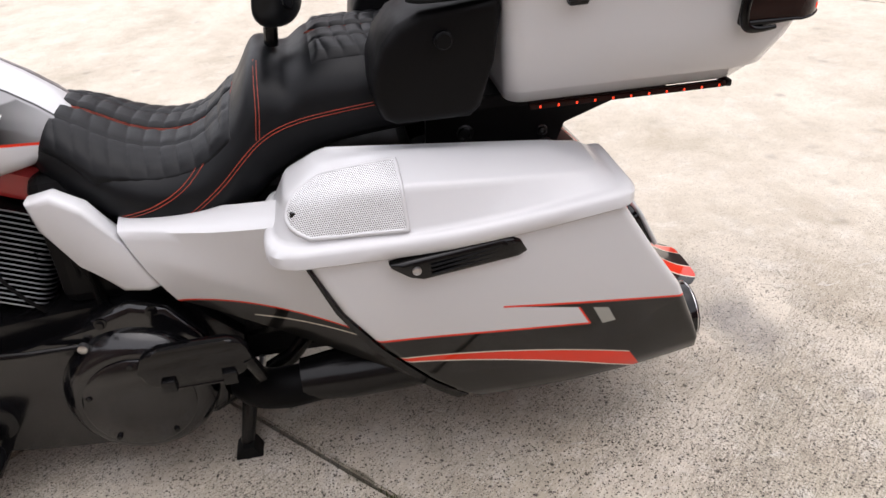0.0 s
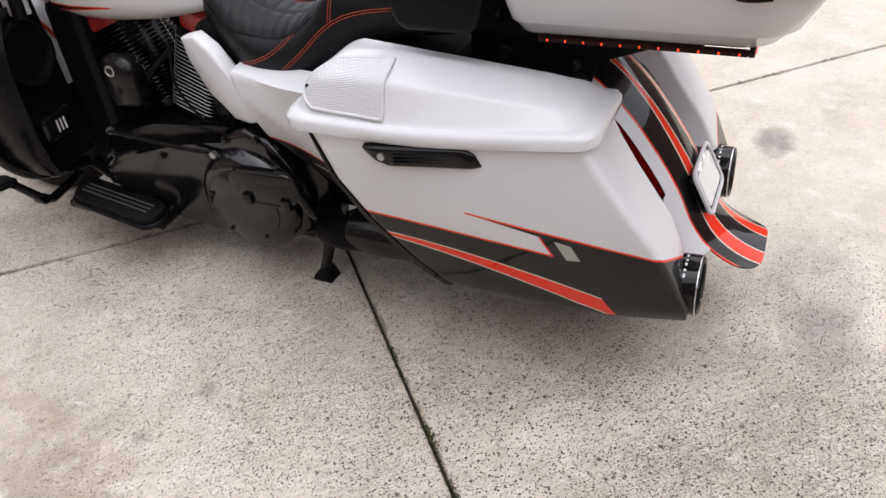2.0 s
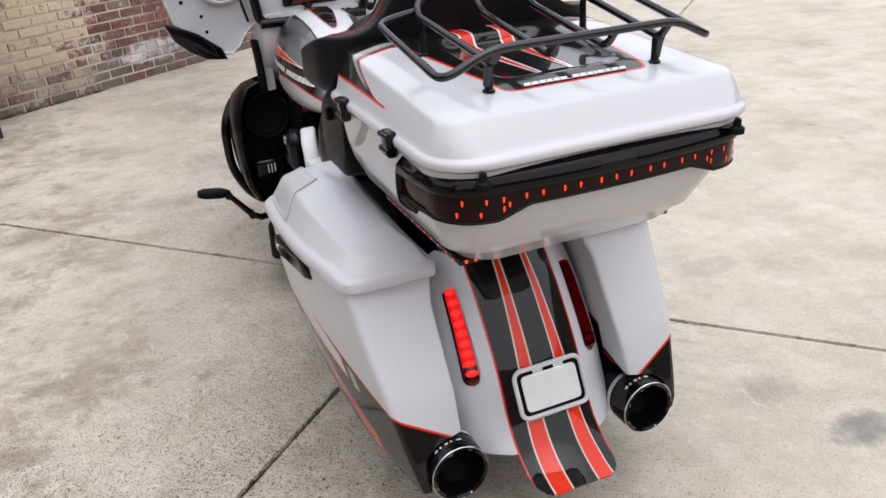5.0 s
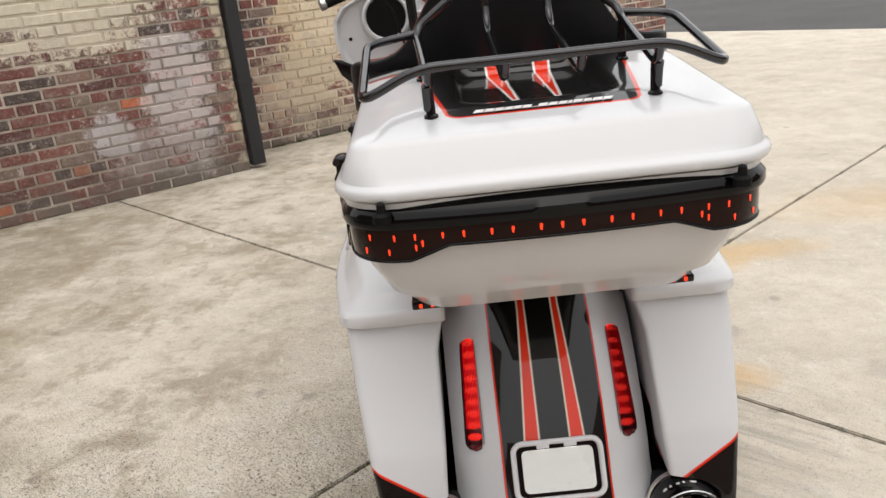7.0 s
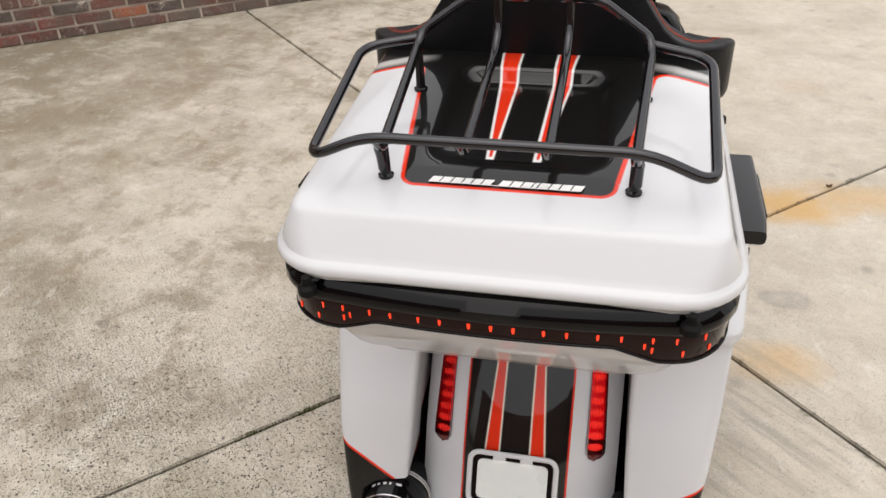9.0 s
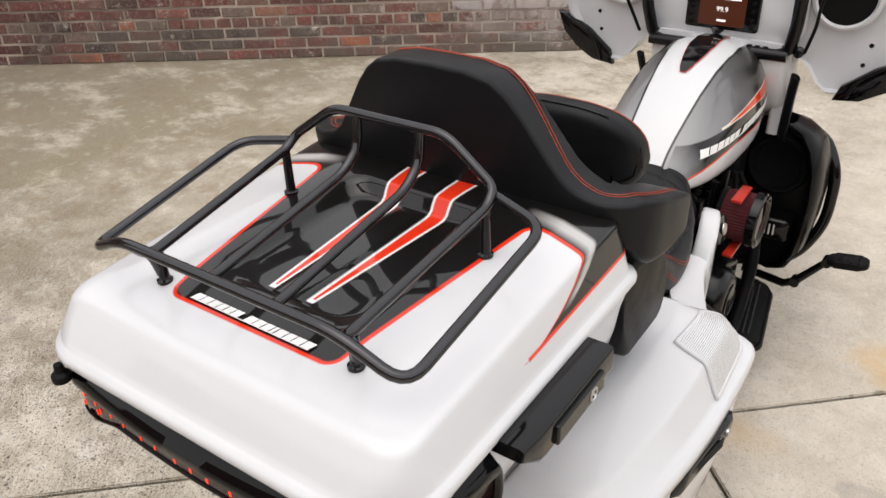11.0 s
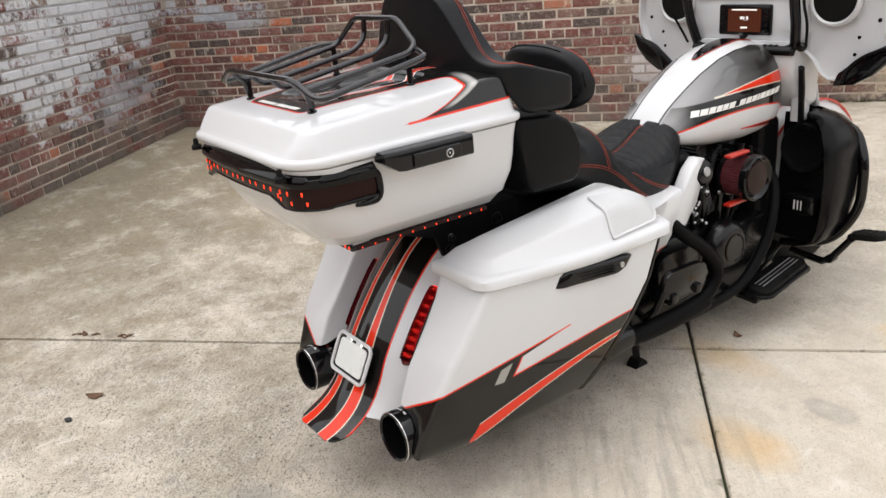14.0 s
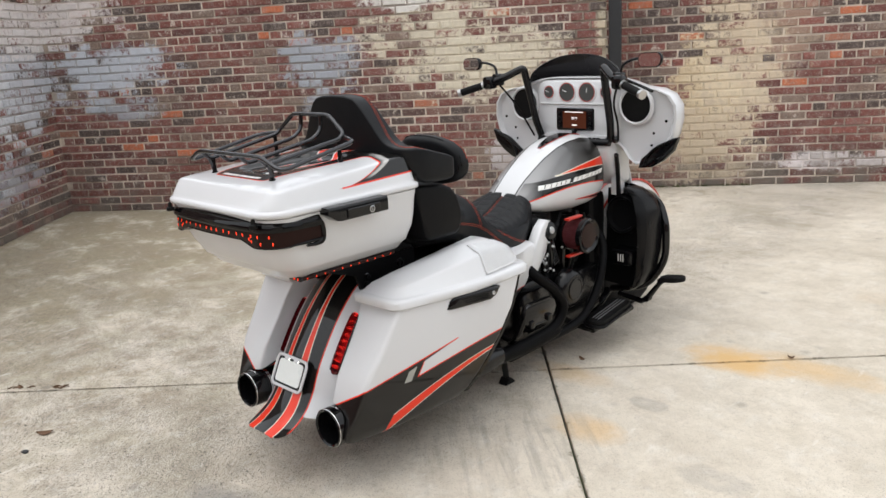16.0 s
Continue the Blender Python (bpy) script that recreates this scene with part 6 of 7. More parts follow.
part("front_exhaust", tube(smooth_line([(0.10, 2.08, 0.60), (0.19, 2.13, 0.52), (0.235, 2.07, 0.40), (0.245, 2.00, 0.29), (0.25, 1.88, 0.205), (0.25, 1.70, 0.185), (0.248, 1.45, 0.19), (0.244, 1.28, 0.205)], 6), 0.019, sides=16), M_WRINKLE, engine, "black exhaust pipe", 60)
part("rear_exhaust", tube(smooth_line([(0.10, 1.63, 0.60), (0.20, 1.52, 0.555), (0.245, 1.55, 0.49), (0.262, 1.66, 0.40), (0.268, 1.715, 0.31), (0.262, 1.66, 0.235), (0.255, 1.50, 0.215), (0.248, 1.34, 0.215)], 6), 0.0225, sides=16), M_WRINKLE, engine, "black exhaust pipe with heat shield", 60)
part("left_exhaust", tube(smooth_line([(-0.10, 1.45, 0.17), (-0.20, 1.40, 0.19), (-0.240, 1.34, 0.205), (-0.244, 1.26, 0.215)], 6), 0.044, sides=16), M_WRINKLE, engine, "black exhaust pipe", 60)
part("collector", tube(smooth_line([(0.256, 1.70, 0.222), (0.254, 1.62, 0.208), (0.25, 1.45, 0.200), (0.246, 1.28, 0.208), (0.244, 1.10, 0.215)], 6), [0.022] * 3 + [0.031] * 22, sides=16), M_WRINKLE, engine, "black heat shield", 60)
# bright bolt heads on the rocker boxes and cam chest
rng = random.Random(9)
for k in range(16):
    spot = (0.150 + rng.uniform(0.0, 0.04), rng.uniform(1.70, 1.86), rng.uniform(0.43, 0.60))
    part("bolt", lathe([(0.0, 0.0055), (0.005, 0.0055), (0.007, 0.0035), (0.007, 0.0)], spot, (1, -0.3, 0.4), sides=10), M_STEEL, engine)
# clutter of hoses and cables behind the cylinders
rng = random.Random(4)
for k in range(12):
    s = -1 if k % 2 else 1
    a = Vector((s * rng.uniform(0.10, 0.16), rng.uniform(1.62, 2.15), rng.uniform(0.60, 0.66)))
    b = Vector((s * rng.uniform(0.12, 0.17), a.y + rng.uniform(-0.12, 0.12), rng.uniform(0.36, 0.46)))
    mid = (a + b) / 2 + Vector((s * 0.02, rng.uniform(-0.05, 0.05), 0))
    part("hose", tube(smooth_line([a, mid, b], 6), rng.uniform(0.004, 0.008), sides=7), M_RUBBER, engine)

# -- controls and footrests --
def floorboard(s):
    def skew(bm):
        for v in bm.verts:
            v.co.x -= s * 0.16 * (v.co.y - 2.1)
        return bm

    def across(a, b):
        return (a, b) if s > 0 else (-b, -a)

    b = skew(slab(round_rect(*across(0.200, 0.302), 1.915, 2.275, 0.045, 6), 2, 0.158, 0.182, 0.006))
    board = part("floorboard", b, M_RUBBER, bike, "black rubber rider floorboard with three ribs", 40)
    for k in range(3):
        x = s * (0.234 + 0.016 * k)
        part("rib", skew(tube([(x, 1.955, 0.1830), (x, 2.245, 0.1830)], 0.0026, sides=6)), M_FIN, board, "dull metal rib")
    part("edge", skew(tube([(x, y, 0.158) for x, y in round_rect(*across(0.197, 0.305), 1.912, 2.278, 0.045, 6)], 0.008, sides=8, closed=True)), M_PLASTIC, board, "", 60)
    part("mount", tube([(s * 0.15, 1.92, 0.15), (s * 0.28, 1.92, 0.14), (s * 0.26, 2.28, 0.14), (s * 0.15, 2.28, 0.15)], 0.016, sides=8), M_SATIN, board)
    return board


for s in (-1, 1):
    floorboard(s)
    # passenger board folded up
    pb = slab(round_rect(1.375, 1.585, 0.322, 0.412, 0.042, 6), 0, s * 0.305, s * 0.328, 0.006)
    for v in pb.verts:
        v.co.z += 0.10 * (v.co.y - 1.48) * -0.2
    fb = part("passenger_board", pb, M_GLOSS, bike, "gloss black folded passenger footboard", 40)
    for y in (1.42, 1.535):
        bm = bmesh.new()
        box(bm, (min(s * 0.300, s * 0.336), y - 0.014, 0.312), (max(s * 0.300, s * 0.336), y + 0.014, 0.342), 0.004)
        part("hinge", bm, M_SATIN, fb, "", 40)
    part("hinge_pin", tube([(s * 0.322, 1.42, 0.318), (s * 0.322, 1.535, 0.318)], 0.006, sides=8), M_SATIN, fb)
    part("bracket", tube([(s * 0.318, 1.385, 0.36), (s * 0.305, 1.365, 0.30), (s * 0.24, 1.39, 0.24), (s * 0.15, 1.43, 0.24)], 0.013, sides=8), M_SATIN, fb, "", 60)
    # engine guard and highway peg
    guard = part("engine_guard", tube(bend([(s * 0.10, 2.42, 0.66), (s * 0.30, 2.46, 0.66), (s * 0.368, 2.42, 0.55), (s * 0.368, 2.42, 0.36), (s * 0.30, 2.37, 0.235), (s * 0.12, 2.33, 0.20)], 0.08), 0.018, sides=14), M_GLOSS, bike, "gloss black tubular engine guard", 60)
    arm = part("peg_arm", tube([(s * 0.16, 2.34, 0.175), (s * 0.30, 2.315, 0.172), (s * 0.335, 2.310, 0.195), (s * 0.415, 2.300, 0.300)], [0.014, 0.014, 0.014, 0.011], sides=10), M_SATIN, guard, "", 60)
    for p in ((0.335, 2.310, 0.195), (0.415, 2.300, 0.300)):
        part("joint", lathe([(-0.018, 0.016), (0.018, 0.016)], (s * p[0], p[1], p[2]), (0, 1, 0), sides=12), M_GLOSS, arm, "", 40)
    tilt = Matrix.Translation((s * 0.415, 2.295, 0.311)) @ Matrix.Rotation(radians(-8 * s), 4, "Y")
    pg = slab(round_rect(*((0.0, 0.118) if s > 0 else (-0.118, 0.0)), -0.034, 0.034, 0.026, 5), 2, -0.010, 0.012, 0.006)
    bmesh.ops.transform(pg, matrix=tilt, verts=pg.verts)
    peg = part("highway_peg", pg, M_RUBBER, guard, "black ribbed highway peg", 40)
    for q in range(4):
        x = s * (0.025 + 0.023 * q)
        rib = tube([(x, -0.028, 0.0125), (x, 0.028, 0.0125)], 0.0035, sides=6)
        bmesh.ops.transform(rib, matrix=tilt, verts=rib.verts)
        part("rib", rib, M_RUBBER, peg)
    # lower fairing with speaker
    rings = []
    for z, y0, y1, x0, x1 in ((0.215, 2.32, 2.37, 0.16, 0.22), (0.225, 2.29, 2.40, 0.13, 0.26), (0.26, 2.25, 2.44, 0.11, 0.305), (0.33, 2.225, 2.475, 0.10, 0.335), (0.42, 2.215, 2.49, 0.10, 0.348), (0.52, 2.21, 2.49, 0.10, 0.352),
                              (0.61, 2.212, 2.475, 0.10, 0.345), (0.68, 2.22, 2.445, 0.11, 0.325), (0.72, 2.24, 2.41, 0.13, 0.29), (0.735, 2.27, 2.38, 0.16, 0.24)):
        r = min(0.085, (x1 - x0) * 0.6, (y1 - y0) * 0.6)
        line = [(x0, y1 - 0.02), (x0 + (x1 - x0 - r) * 0.5, y1 - 0.005), (x1 - r, y1)]
        for q in range(1, 7):
            a = radians(90 - 15 * q)
            line.append((x1 - r + r * math.cos(a), y1 - r + r * math.sin(a)))
        line += [(x1 + 0.002, (y0 + y1 - r) * 0.5), (x1 - 0.004, y0 + 0.012), (x1 - 0.016, y0)]
        rings.append([(s * x, y, z) for x, y in line])
    lower = part("lower_fairing", sheet(rings, 0.010), M_SHELL, bike, "hollow gloss black leg fairing with round speaker", 60)
    back = slab([(s * x, z) for x, z in ((0.10, 0.245), (0.24, 0.235), (0.305, 0.29), (0.328, 0.38), (0.335, 0.52), (0.325, 0.62), (0.30, 0.69), (0.24, 0.725), (0.12, 0.72))], 1, 2.300, 2.312, 0.004)
    part("inner_panel", back, M_PLASTIC, lower, "black inner panel", 40)
    part("speaker_ring", lathe([(0, 0.094), (0.034, 0.092), (0.042, 0.086), (0.040, 0.078), (0.022, 0.070), (0.012, 0.03), (0.014, 0.0)], (s * 0.222, 2.300, 0.600), (s * -0.10, -1, 0.08), sides=40), M_PLASTIC, lower, "recessed black speaker", 40)
    vent = loft([[(s * x, y, z) for x, z in round_rect(0.17 + e, 0.305 - e, 0.355 + e, 0.445 - e, 0.016, 4)] for y, e in ((2.305, 0.0), (2.255, 0.004), (2.232, 0.010), (2.226, 0.018))])
    part("vent_box", vent, M_GLOSS, lower, "", 40)
    for q in range(3):
        part("vent_bar", tube([(s * (0.225 + 0.013 * q), 2.2245, 0.385), (s * (0.225 + 0.013 * q), 2.2245, 0.420)], 0.0026, sides=5), M_SILVER, lower)

# side stand and rear brake pedal
stand = part("side_stand", tube([(-0.13, 1.40, 0.20), (-0.17, 1.425, 0.12), (-0.198, 1.445, 0.03)], [0.018, 0.017, 0.015], sides=10), M_SATIN, bike, "black side stand set on the concrete", 60)
bm = slab([(1.415, 0.002), (1.475, 0.002), (1.470, 0.018), (1.455, 0.035), (1.430, 0.035)], 0, -0.225, -0.172, 0.004)
part("foot", bm, M_RUBBER, stand, "", 40)
prop = part("prop_stand", tube([(0.135, 1.46, 0.13), (0.135, 1.475, 0.02)], [0.014, 0.013], sides=10), M_SATIN, bike, "black prop under the frame rail", 60)
bm = slab([(1.445, 0.002), (1.505, 0.002), (1.500, 0.014), (1.485, 0.028), (1.465, 0.028)], 0, 0.112, 0.160, 0.004)
part("foot", bm, M_RUBBER, prop, "", 40)
part("stand_spring", tube([(-0.14, 1.38, 0.22), (-0.175, 1.40, 0.13)], 0.008, sides=8), M_STEEL, stand)
part("frame_rail", tube([(-0.12, 2.30, 0.20), (-0.14, 2.1, 0.115), (-0.14, 1.5, 0.11), (-0.13, 1.32, 0.20), (-0.13, 1.2, 0.35)], 0.02, sides=10), M_SATIN, bike, "black frame tube", 60)
part("frame_rail", tube([(0.12, 2.30, 0.20), (0.14, 2.1, 0.115), (0.14, 1.5, 0.11), (0.13, 1.32, 0.20), (0.13, 1.2, 0.35)], 0.02, sides=10), M_SATIN, bike, "black frame tube", 60)
part("swingarm", tube([(-0.12, 1.40, 0.30), (-0.12, 0.90, 0.31)], 0.03, sides=8), M_SATIN, bike, "black swingarm")
part("swingarm", tube([(0.12, 1.40, 0.30), (0.12, 0.90, 0.31)], 0.03, sides=8), M_SATIN, bike, "black swingarm")

# -- fork, front fender, fairing --
for s in (-1, 1):
    part("fork_leg", tube([(s * 0.115, 2.62, 0.33), (s * 0.115, 2.42, 0.80), (s * 0.115, 2.36, 0.95)], [0.035, 0.033, 0.03], sides=14), M_GLOSS, bike, "gloss black fork leg", 60)
    part("fork_cover", tube([(s * 0.155, 2.335, 0.93), (s * 0.175, 2.375, 0.80), (s * 0.185, 2.40, 0.70)], [0.030, 0.026, 0.018], sides=12, flat=0.6), M_WHITE, bike, "white fork side cover", 60)
grid = []
for k in range(25):
    a = radians(158 - 150 * k / 24)
    line = []
    for j in range(9):
        u = -1 + j / 4
        r = 0.372 - 0.045 * abs(u) ** 2.2
        line.append((u * 0.092, 2.63 + r * math.cos(a), 0.325 + r * math.sin(a)))
    grid.append(line)
ff = part("front_fender", sheet(grid, 0.005), M_WHITE, bike, "white front fender with red edge", 60)
for u in (-0.045, 0.045):
    part("red_stripe", tube([(u, 2.63 + 0.3735 * math.cos(radians(158 - 150 * k / 24)) * 0.995, 0.325 + 0.3735 * math.sin(radians(158 - 150 * k / 24)) * 0.995) for k in range(25)], 0.006, sides=6), M_REDMETAL, ff)

HALF = [(0.0, 1.252), (0.12, 1.252), (0.20, 1.246), (0.27, 1.228), (0.34, 1.205), (0.42, 1.195), (0.475, 1.170), (0.508, 1.125), (0.512, 1.06), (0.495, 0.99), (0.455, 0.928), (0.405, 0.882), (0.36, 0.860), (0.315, 0.858), (0.285, 0.880), (0.255, 0.925), (0.215, 0.958), (0.12, 0.962), (0.0, 0.962)]
line = HALF + [(-x, z) for x, z in HALF[-2:0:-1]]
rings = []
for y, g, dz in ((2.240, 0.95, 0.0), (2.222, 0.978, 0), (2.224, 1.0, 0.0), (2.250, 1.006, 0.0), (2.31, 0.985, 0.002), (2.38, 0.90, 0.008), (2.46, 0.74, 0.015), (2.52, 0.50, 0.02), (2.545, 0.25, 0.02)):
    rings.append([(x * g, y + 0.008 * (abs(x) / 0.53) ** 2, 1.06 + (z - 1.06) * g + dz) for x, z in line])
fairing = part("fairing", loft(rings), M_WHITE, bike, "white batwing fairing with black speakers and gauges", 50)
# dash bulge that carries dials and radio
bm = loft([[(x * g, y, 1.105 + (z - 1.105) * g) for x, z in round_rect(-0.225, 0.225, 0.975, 1.238, 0.05, 6)] for y, g in ((2.272, 1.03), (2.232, 1.0), (2.217, 0.985), (2.212, 0.95))])
part("dash", bm, M_WHITE, fairing, "white dash panel", 50)
part("dash_step", tube([(-0.20, 2.211, 1.128), (0.20, 2.211, 1.128)], 0.006, sides=8), M_WHITE, fairing, "", 60)
for x, r in ((-0.152, 0.030), (-0.046, 0.045), (0.066, 0.045), (0.170, 0.030)):
    o = (x, 2.213, 1.182)
    dial = part("gauge", lathe([(0, r + 0.006), (0.006, r + 0.005), (0.007, r), (0.001, r - 0.002)], o, (0, -1, 0), sides=32), M_WHITE, fairing, "round gauge with red ring", 40)
    part("ring", lathe([(0.003, r - 0.001), (0.006, r - 0.0005), (0.006, r - 0.006), (0.003, r - 0.007)], o, (0, -1, 0), sides=32), M_DIALRING, dial, "dark red ring", 40)
    part("face", slab([((r - 0.005) * math.cos(q * math.pi / 14) + x, (r - 0.005) * math.sin(q * math.pi / 14) + o[2]) for q in range(28)], 1, 2.2045, 2.2075), M_DIAL, dial, "grey dial face", 40)
    a = radians(35 + 60 * (x > 0))
    part("needle", tube([(o[0], 2.2035, o[2]), (o[0] - r * 0.65 * math.cos(a), 2.2035, o[2] + r * 0.45 * math.sin(a))], 0.0016, sides=4), M_LETTER, dial)
bm = slab(round_rect(-0.104, 0.104, 1.003, 1.108, 0.008, 4), 1, 2.2, 2.222, 0.003)
radio = part("radio", bm, M_GLOSS, fairing, "gloss black radio with lit screen", 40)
part("screen", slab(round_rect(-0.066, 0.066, 1.014, 1.094, 0.003, 2), 1, 2.1985, 2.2005), M_SCREEN, radio, "dim orange display")
lettering("99.9", 0.020, Matrix.Translation((0, 2.1975, 1.060)) @ pose(0, 0, 0, 90, 0, 0), M_SCREENTEXT, radio, "lettering", 0.0)
part("status_bar", slab([(-0.05, 1.088), (0.05, 1.088), (0.05, 1.092), (-0.05, 1.092)], 1, 2.197, 2.198), M_SCREENTEXT, radio)
part("status_bar", slab([(-0.012, 1.026), (0.014, 1.026), (0.014, 1.032), (-0.012, 1.032)], 1, 2.197, 2.198), M_SCREENTEXT, radio)
for s in (-1, 1):
    for z in (1.085, 1.062, 1.038, 1.018):
        part("button", lathe([(0, 0.006), (0.003, 0.006), (0.004, 0.004)], (s * 0.086, 2.2, z), (0, -1, 0), sides=8), M_PLASTIC, radio)
    o = (s * 0.314, 2.232, 1.122)
    spk = part("speaker", lathe([(0.0, 0.090), (0.010, 0.087), (0.014, 0.079), (0.008, 0.073), (0.002, 0.072), (0.002, 0.071)], o, (0, -1, 0), sides=44), M_WHITE, fairing, "round fairing speaker", 45)
    part("cone", lathe([(0.008, 0.073), (0.0075, 0.068), (0.005, 0.045), (0.004, 0.02), (0.006, 0.0)], o, (0, -1, 0), sides=36), M_RUBBER, spk, "black speaker cone", 50)
    vent = slab([(s * 0.40, 0.850), (s * 0.33, 0.842), (s * 0.345, 0.885), (s * 0.42, 0.945), (s * 0.50, 0.985), (s * 0.528, 0.99), (s * 0.505, 0.93), (s * 0.46, 0.885)], 1, 2.217, 2.25, 0.008)
    part("wing_vent", vent, M_GLOSS, fairing, "gloss black wing insert", 40)
    part("wing_trim", tube(smooth_line([(s * 0.365, 2.214, 0.856), (s * 0.385, 2.212, 0.905), (s * 0.43, 2.212, 0.945), (s * 0.49, 2.214, 0.972)], 5), 0.005, sides=6), M_PLASTIC, fairing, "", 60)
    for x, z in ((0.455, 1.055), (0.395, 1.0), (0.385, 0.945)):
        part("fastener", lathe([(0, 0.007), (0.003, 0.006), (0.004, 0.0)], (s * x, 2.247, z), (0, -1, 0), sides=10), M_GLOSS, fairing)
# inner cap between fairing and tank
bm = loft([[(x, y, z) for x, z in round_rect(-w, w, zb, zt, 0.03, 4)] for y, w, zb, zt in ((2.195, 0.19, 0.90, 0.985), (2.23, 0.205, 0.80, 0.985), (2.30, 0.21, 0.74, 0.99), (2.36, 0.20, 0.74, 0.985))])
cap = part("inner_cap", bm, M_WHITE, bike, "white cap between fairing and tank", 50)
for k in range(3):
    bm = bmesh.new()
    box(bm, (0.085 + 0.022 * k, 2.187, 0.955), (0.100 + 0.022 * k, 2.197, 0.975), 0.003)
    part("switch", bm, M_PLASTIC, cap)
part("ignition", lathe([(0, 0.016), (0.012, 0.015), (0.016, 0.008), (0.022, 0.006)], (0.225, 2.205, 0.968), (0, -1, 0.1), sides=16), M_GLOSS, cap, "", 40)
for s in (-1, 1):
    bm = loft([[(s * x, y, z) for x, y in round_rect(0.165, 0.205, 2.25, 2.32, 0.012, 3)] for z in (0.70, 0.82, 0.90)])
    part("neck_cover", bm, M_WHITE, cap, "white neck cover", 50)
    part("neck_trim", tube([(s * 0.215, 2.245, 0.70), (s * 0.222, 2.225, 0.83), (s * 0.23, 2.20, 0.90)], 0.018, sides=8, flat=0.6), M_PLASTIC, cap, "", 60)
# tinted windscreen, leaning back over the dials
grid = []
for k in range(21):
    u = -1 + k / 10
    h = 0.118 * math.sqrt(max(0.0, 1 - abs(u) ** 2.3))
    grid.append([(u * 0.292 * (1 - 0.06 * v), 2.268 - 0.070 * v + 0.050 * (1 - u * u), 1.236 - 0.022 * u * u + h * v) for v in (0, 0.25, 0.5, 0.75, 1)])
screen = part("windscreen", sheet(grid, 0.004), M_TINT, fairing, "short dark tinted windscreen", 60)
part("rim", tube([row[-1] for row in grid], 0.0035, sides=6), M_GLOSS, screen, "", 60)

# handlebars
bars = empty("handlebars", bike)
tagged(bars, "tall black handlebars with chrome-ringed grips")
part("centre_bar", tube([(-0.20, 2.19, 0.955), (0.20, 2.19, 0.955)], 0.017, sides=12), M_SATIN, bars, "", 60)
for s in (-1, 1):
    part("riser", tube(bend([(s * 0.12, 2.215, 0.955), (s * 0.198, 2.205, 0.966), (s * 0.212, 2.178, 1.05), (s * 0.222, 2.105, 1.305), (s * 0.30, 2.05, 1.262), (s * 0.375, 2.01, 1.235)], 0.02), 0.0175, sides=14), M_SATIN, bars, "", 60)
    part("grip", tube([(s * 0.385, 2.005, 1.232), (s * 0.505, 1.955, 1.196)], 0.0175, sides=16), M_RUBBER, bars, "black grip", 60)
    for t in (0.02, 0.98):
        p = Vector((s * 0.385, 2.005, 1.232)).lerp(Vector((s * 0.505, 1.955, 1.196)), t)
        d = Vector((s * 0.12, -0.05, -0.036)).normalized()
        part("grip_ring", tube([p - d * 0.008, p + d * 0.008], 0.0195, sides=16), M_STEEL, bars, "bright grip ring", 40)
    bm = bmesh.new()
    box(bm, (min(s * 0.335, s * 0.385), 1.985, 1.212), (max(s * 0.335, s * 0.385), 2.045, 1.272), 0.012)
    part("switch_box", bm, M_GLOSS, bars, "black switch housing", 40)
    bm = bmesh.new()
    box(bm, (min(s * 0.315, s * 0.36), 2.03, 1.225), (max(s * 0.315, s * 0.36), 2.075, 1.282), 0.008)
    part("reservoir", bm, M_GLOSS, bars, "", 40)
    part("lever", tube(smooth_line([(s * 0.345, 2.075, 1.25), (s * 0.43, 2.05, 1.228), (s * 0.52, 2.01, 1.205)], 4), 0.007, sides=8), M_GLOSS, bars, "", 60)
    part("cable", tube(smooth_line([(s * 0.33, 2.05, 1.23), (s * 0.28, 2.10, 1.14), (s * 0.262, 2.16, 1.05), (s * 0.24, 2.20, 0.97)], 5), 0.005, sides=6), M_RUBBER, bars, "", 60)
    part("mirror_stem", tube(smooth_line([(s * 0.345, 2.05, 1.275), (s * 0.36, 2.055, 1.315), (s * 0.42, 2.05, 1.335), (s * 0.45, 2.045, 1.328)], 4), 0.006, sides=8), M_GLOSS, bars, "", 60)
    rings = [[(s * (0.492 + a * g), 2.04 + dy, 1.330 + b * g) for a, b in round_rect(-0.055, 0.055, -0.030, 0.030, 0.024, 5)] for dy, g in ((0.03, 0.55), (0.018, 0.9), (0.0, 1.0), (-0.006, 0.97))]
    tip = 0.10 if s > 0 else 0.0
    rings = [[(x, y + tip * (z - 1.330), z) for x, y, z in ring] for ring in rings]
    mir = part("mirror", loft(rings), M_GLOSS, bars, "small oval mirror", 50)
    glass = slab([(s * 0.492 + a * 0.9, 1.330 + b * 0.88) for a, b in round_rect(-0.055, 0.055, -0.030, 0.030, 0.024, 5)], 1, 2.031, 2.0335)
    for v in glass.verts:
        v.co.y += tip * (v.co.z - 1.330)
    part("glass", glass, M_MIRROR, mir, "mirror glass")

# -- downspout at the step in the wall --
pc = W1B + WD * 0.075 - WN * 0.06
bm = bmesh.new()
rings = [[pc + WD * a - WN * (b - 0.06) + Vector((0, 0, z)) for a, b in round_rect(-0.052, 0.052, -0.045, 0.045, 0.012, 3)] for z in (0.03, 0.5, 1.5, 3.1)]
loft(rings, bm)
pipe = tagged(part("downspout", bm, M_PIPE, None, "", 40), "dark grey metal downspout at the brick corner", "pipe")
for z in (0.62, 2.2):
    bm = bmesh.new()
    loft([[pc + WD * a - WN * (b - 0.06) + Vector((0, 0, z + h)) for a, b in round_rect(-0.058, 0.058, -0.051, 0.051, 0.012, 3)] for h in (0, 0.035)], bm)
    part("strap", bm, M_PIPE, pipe)

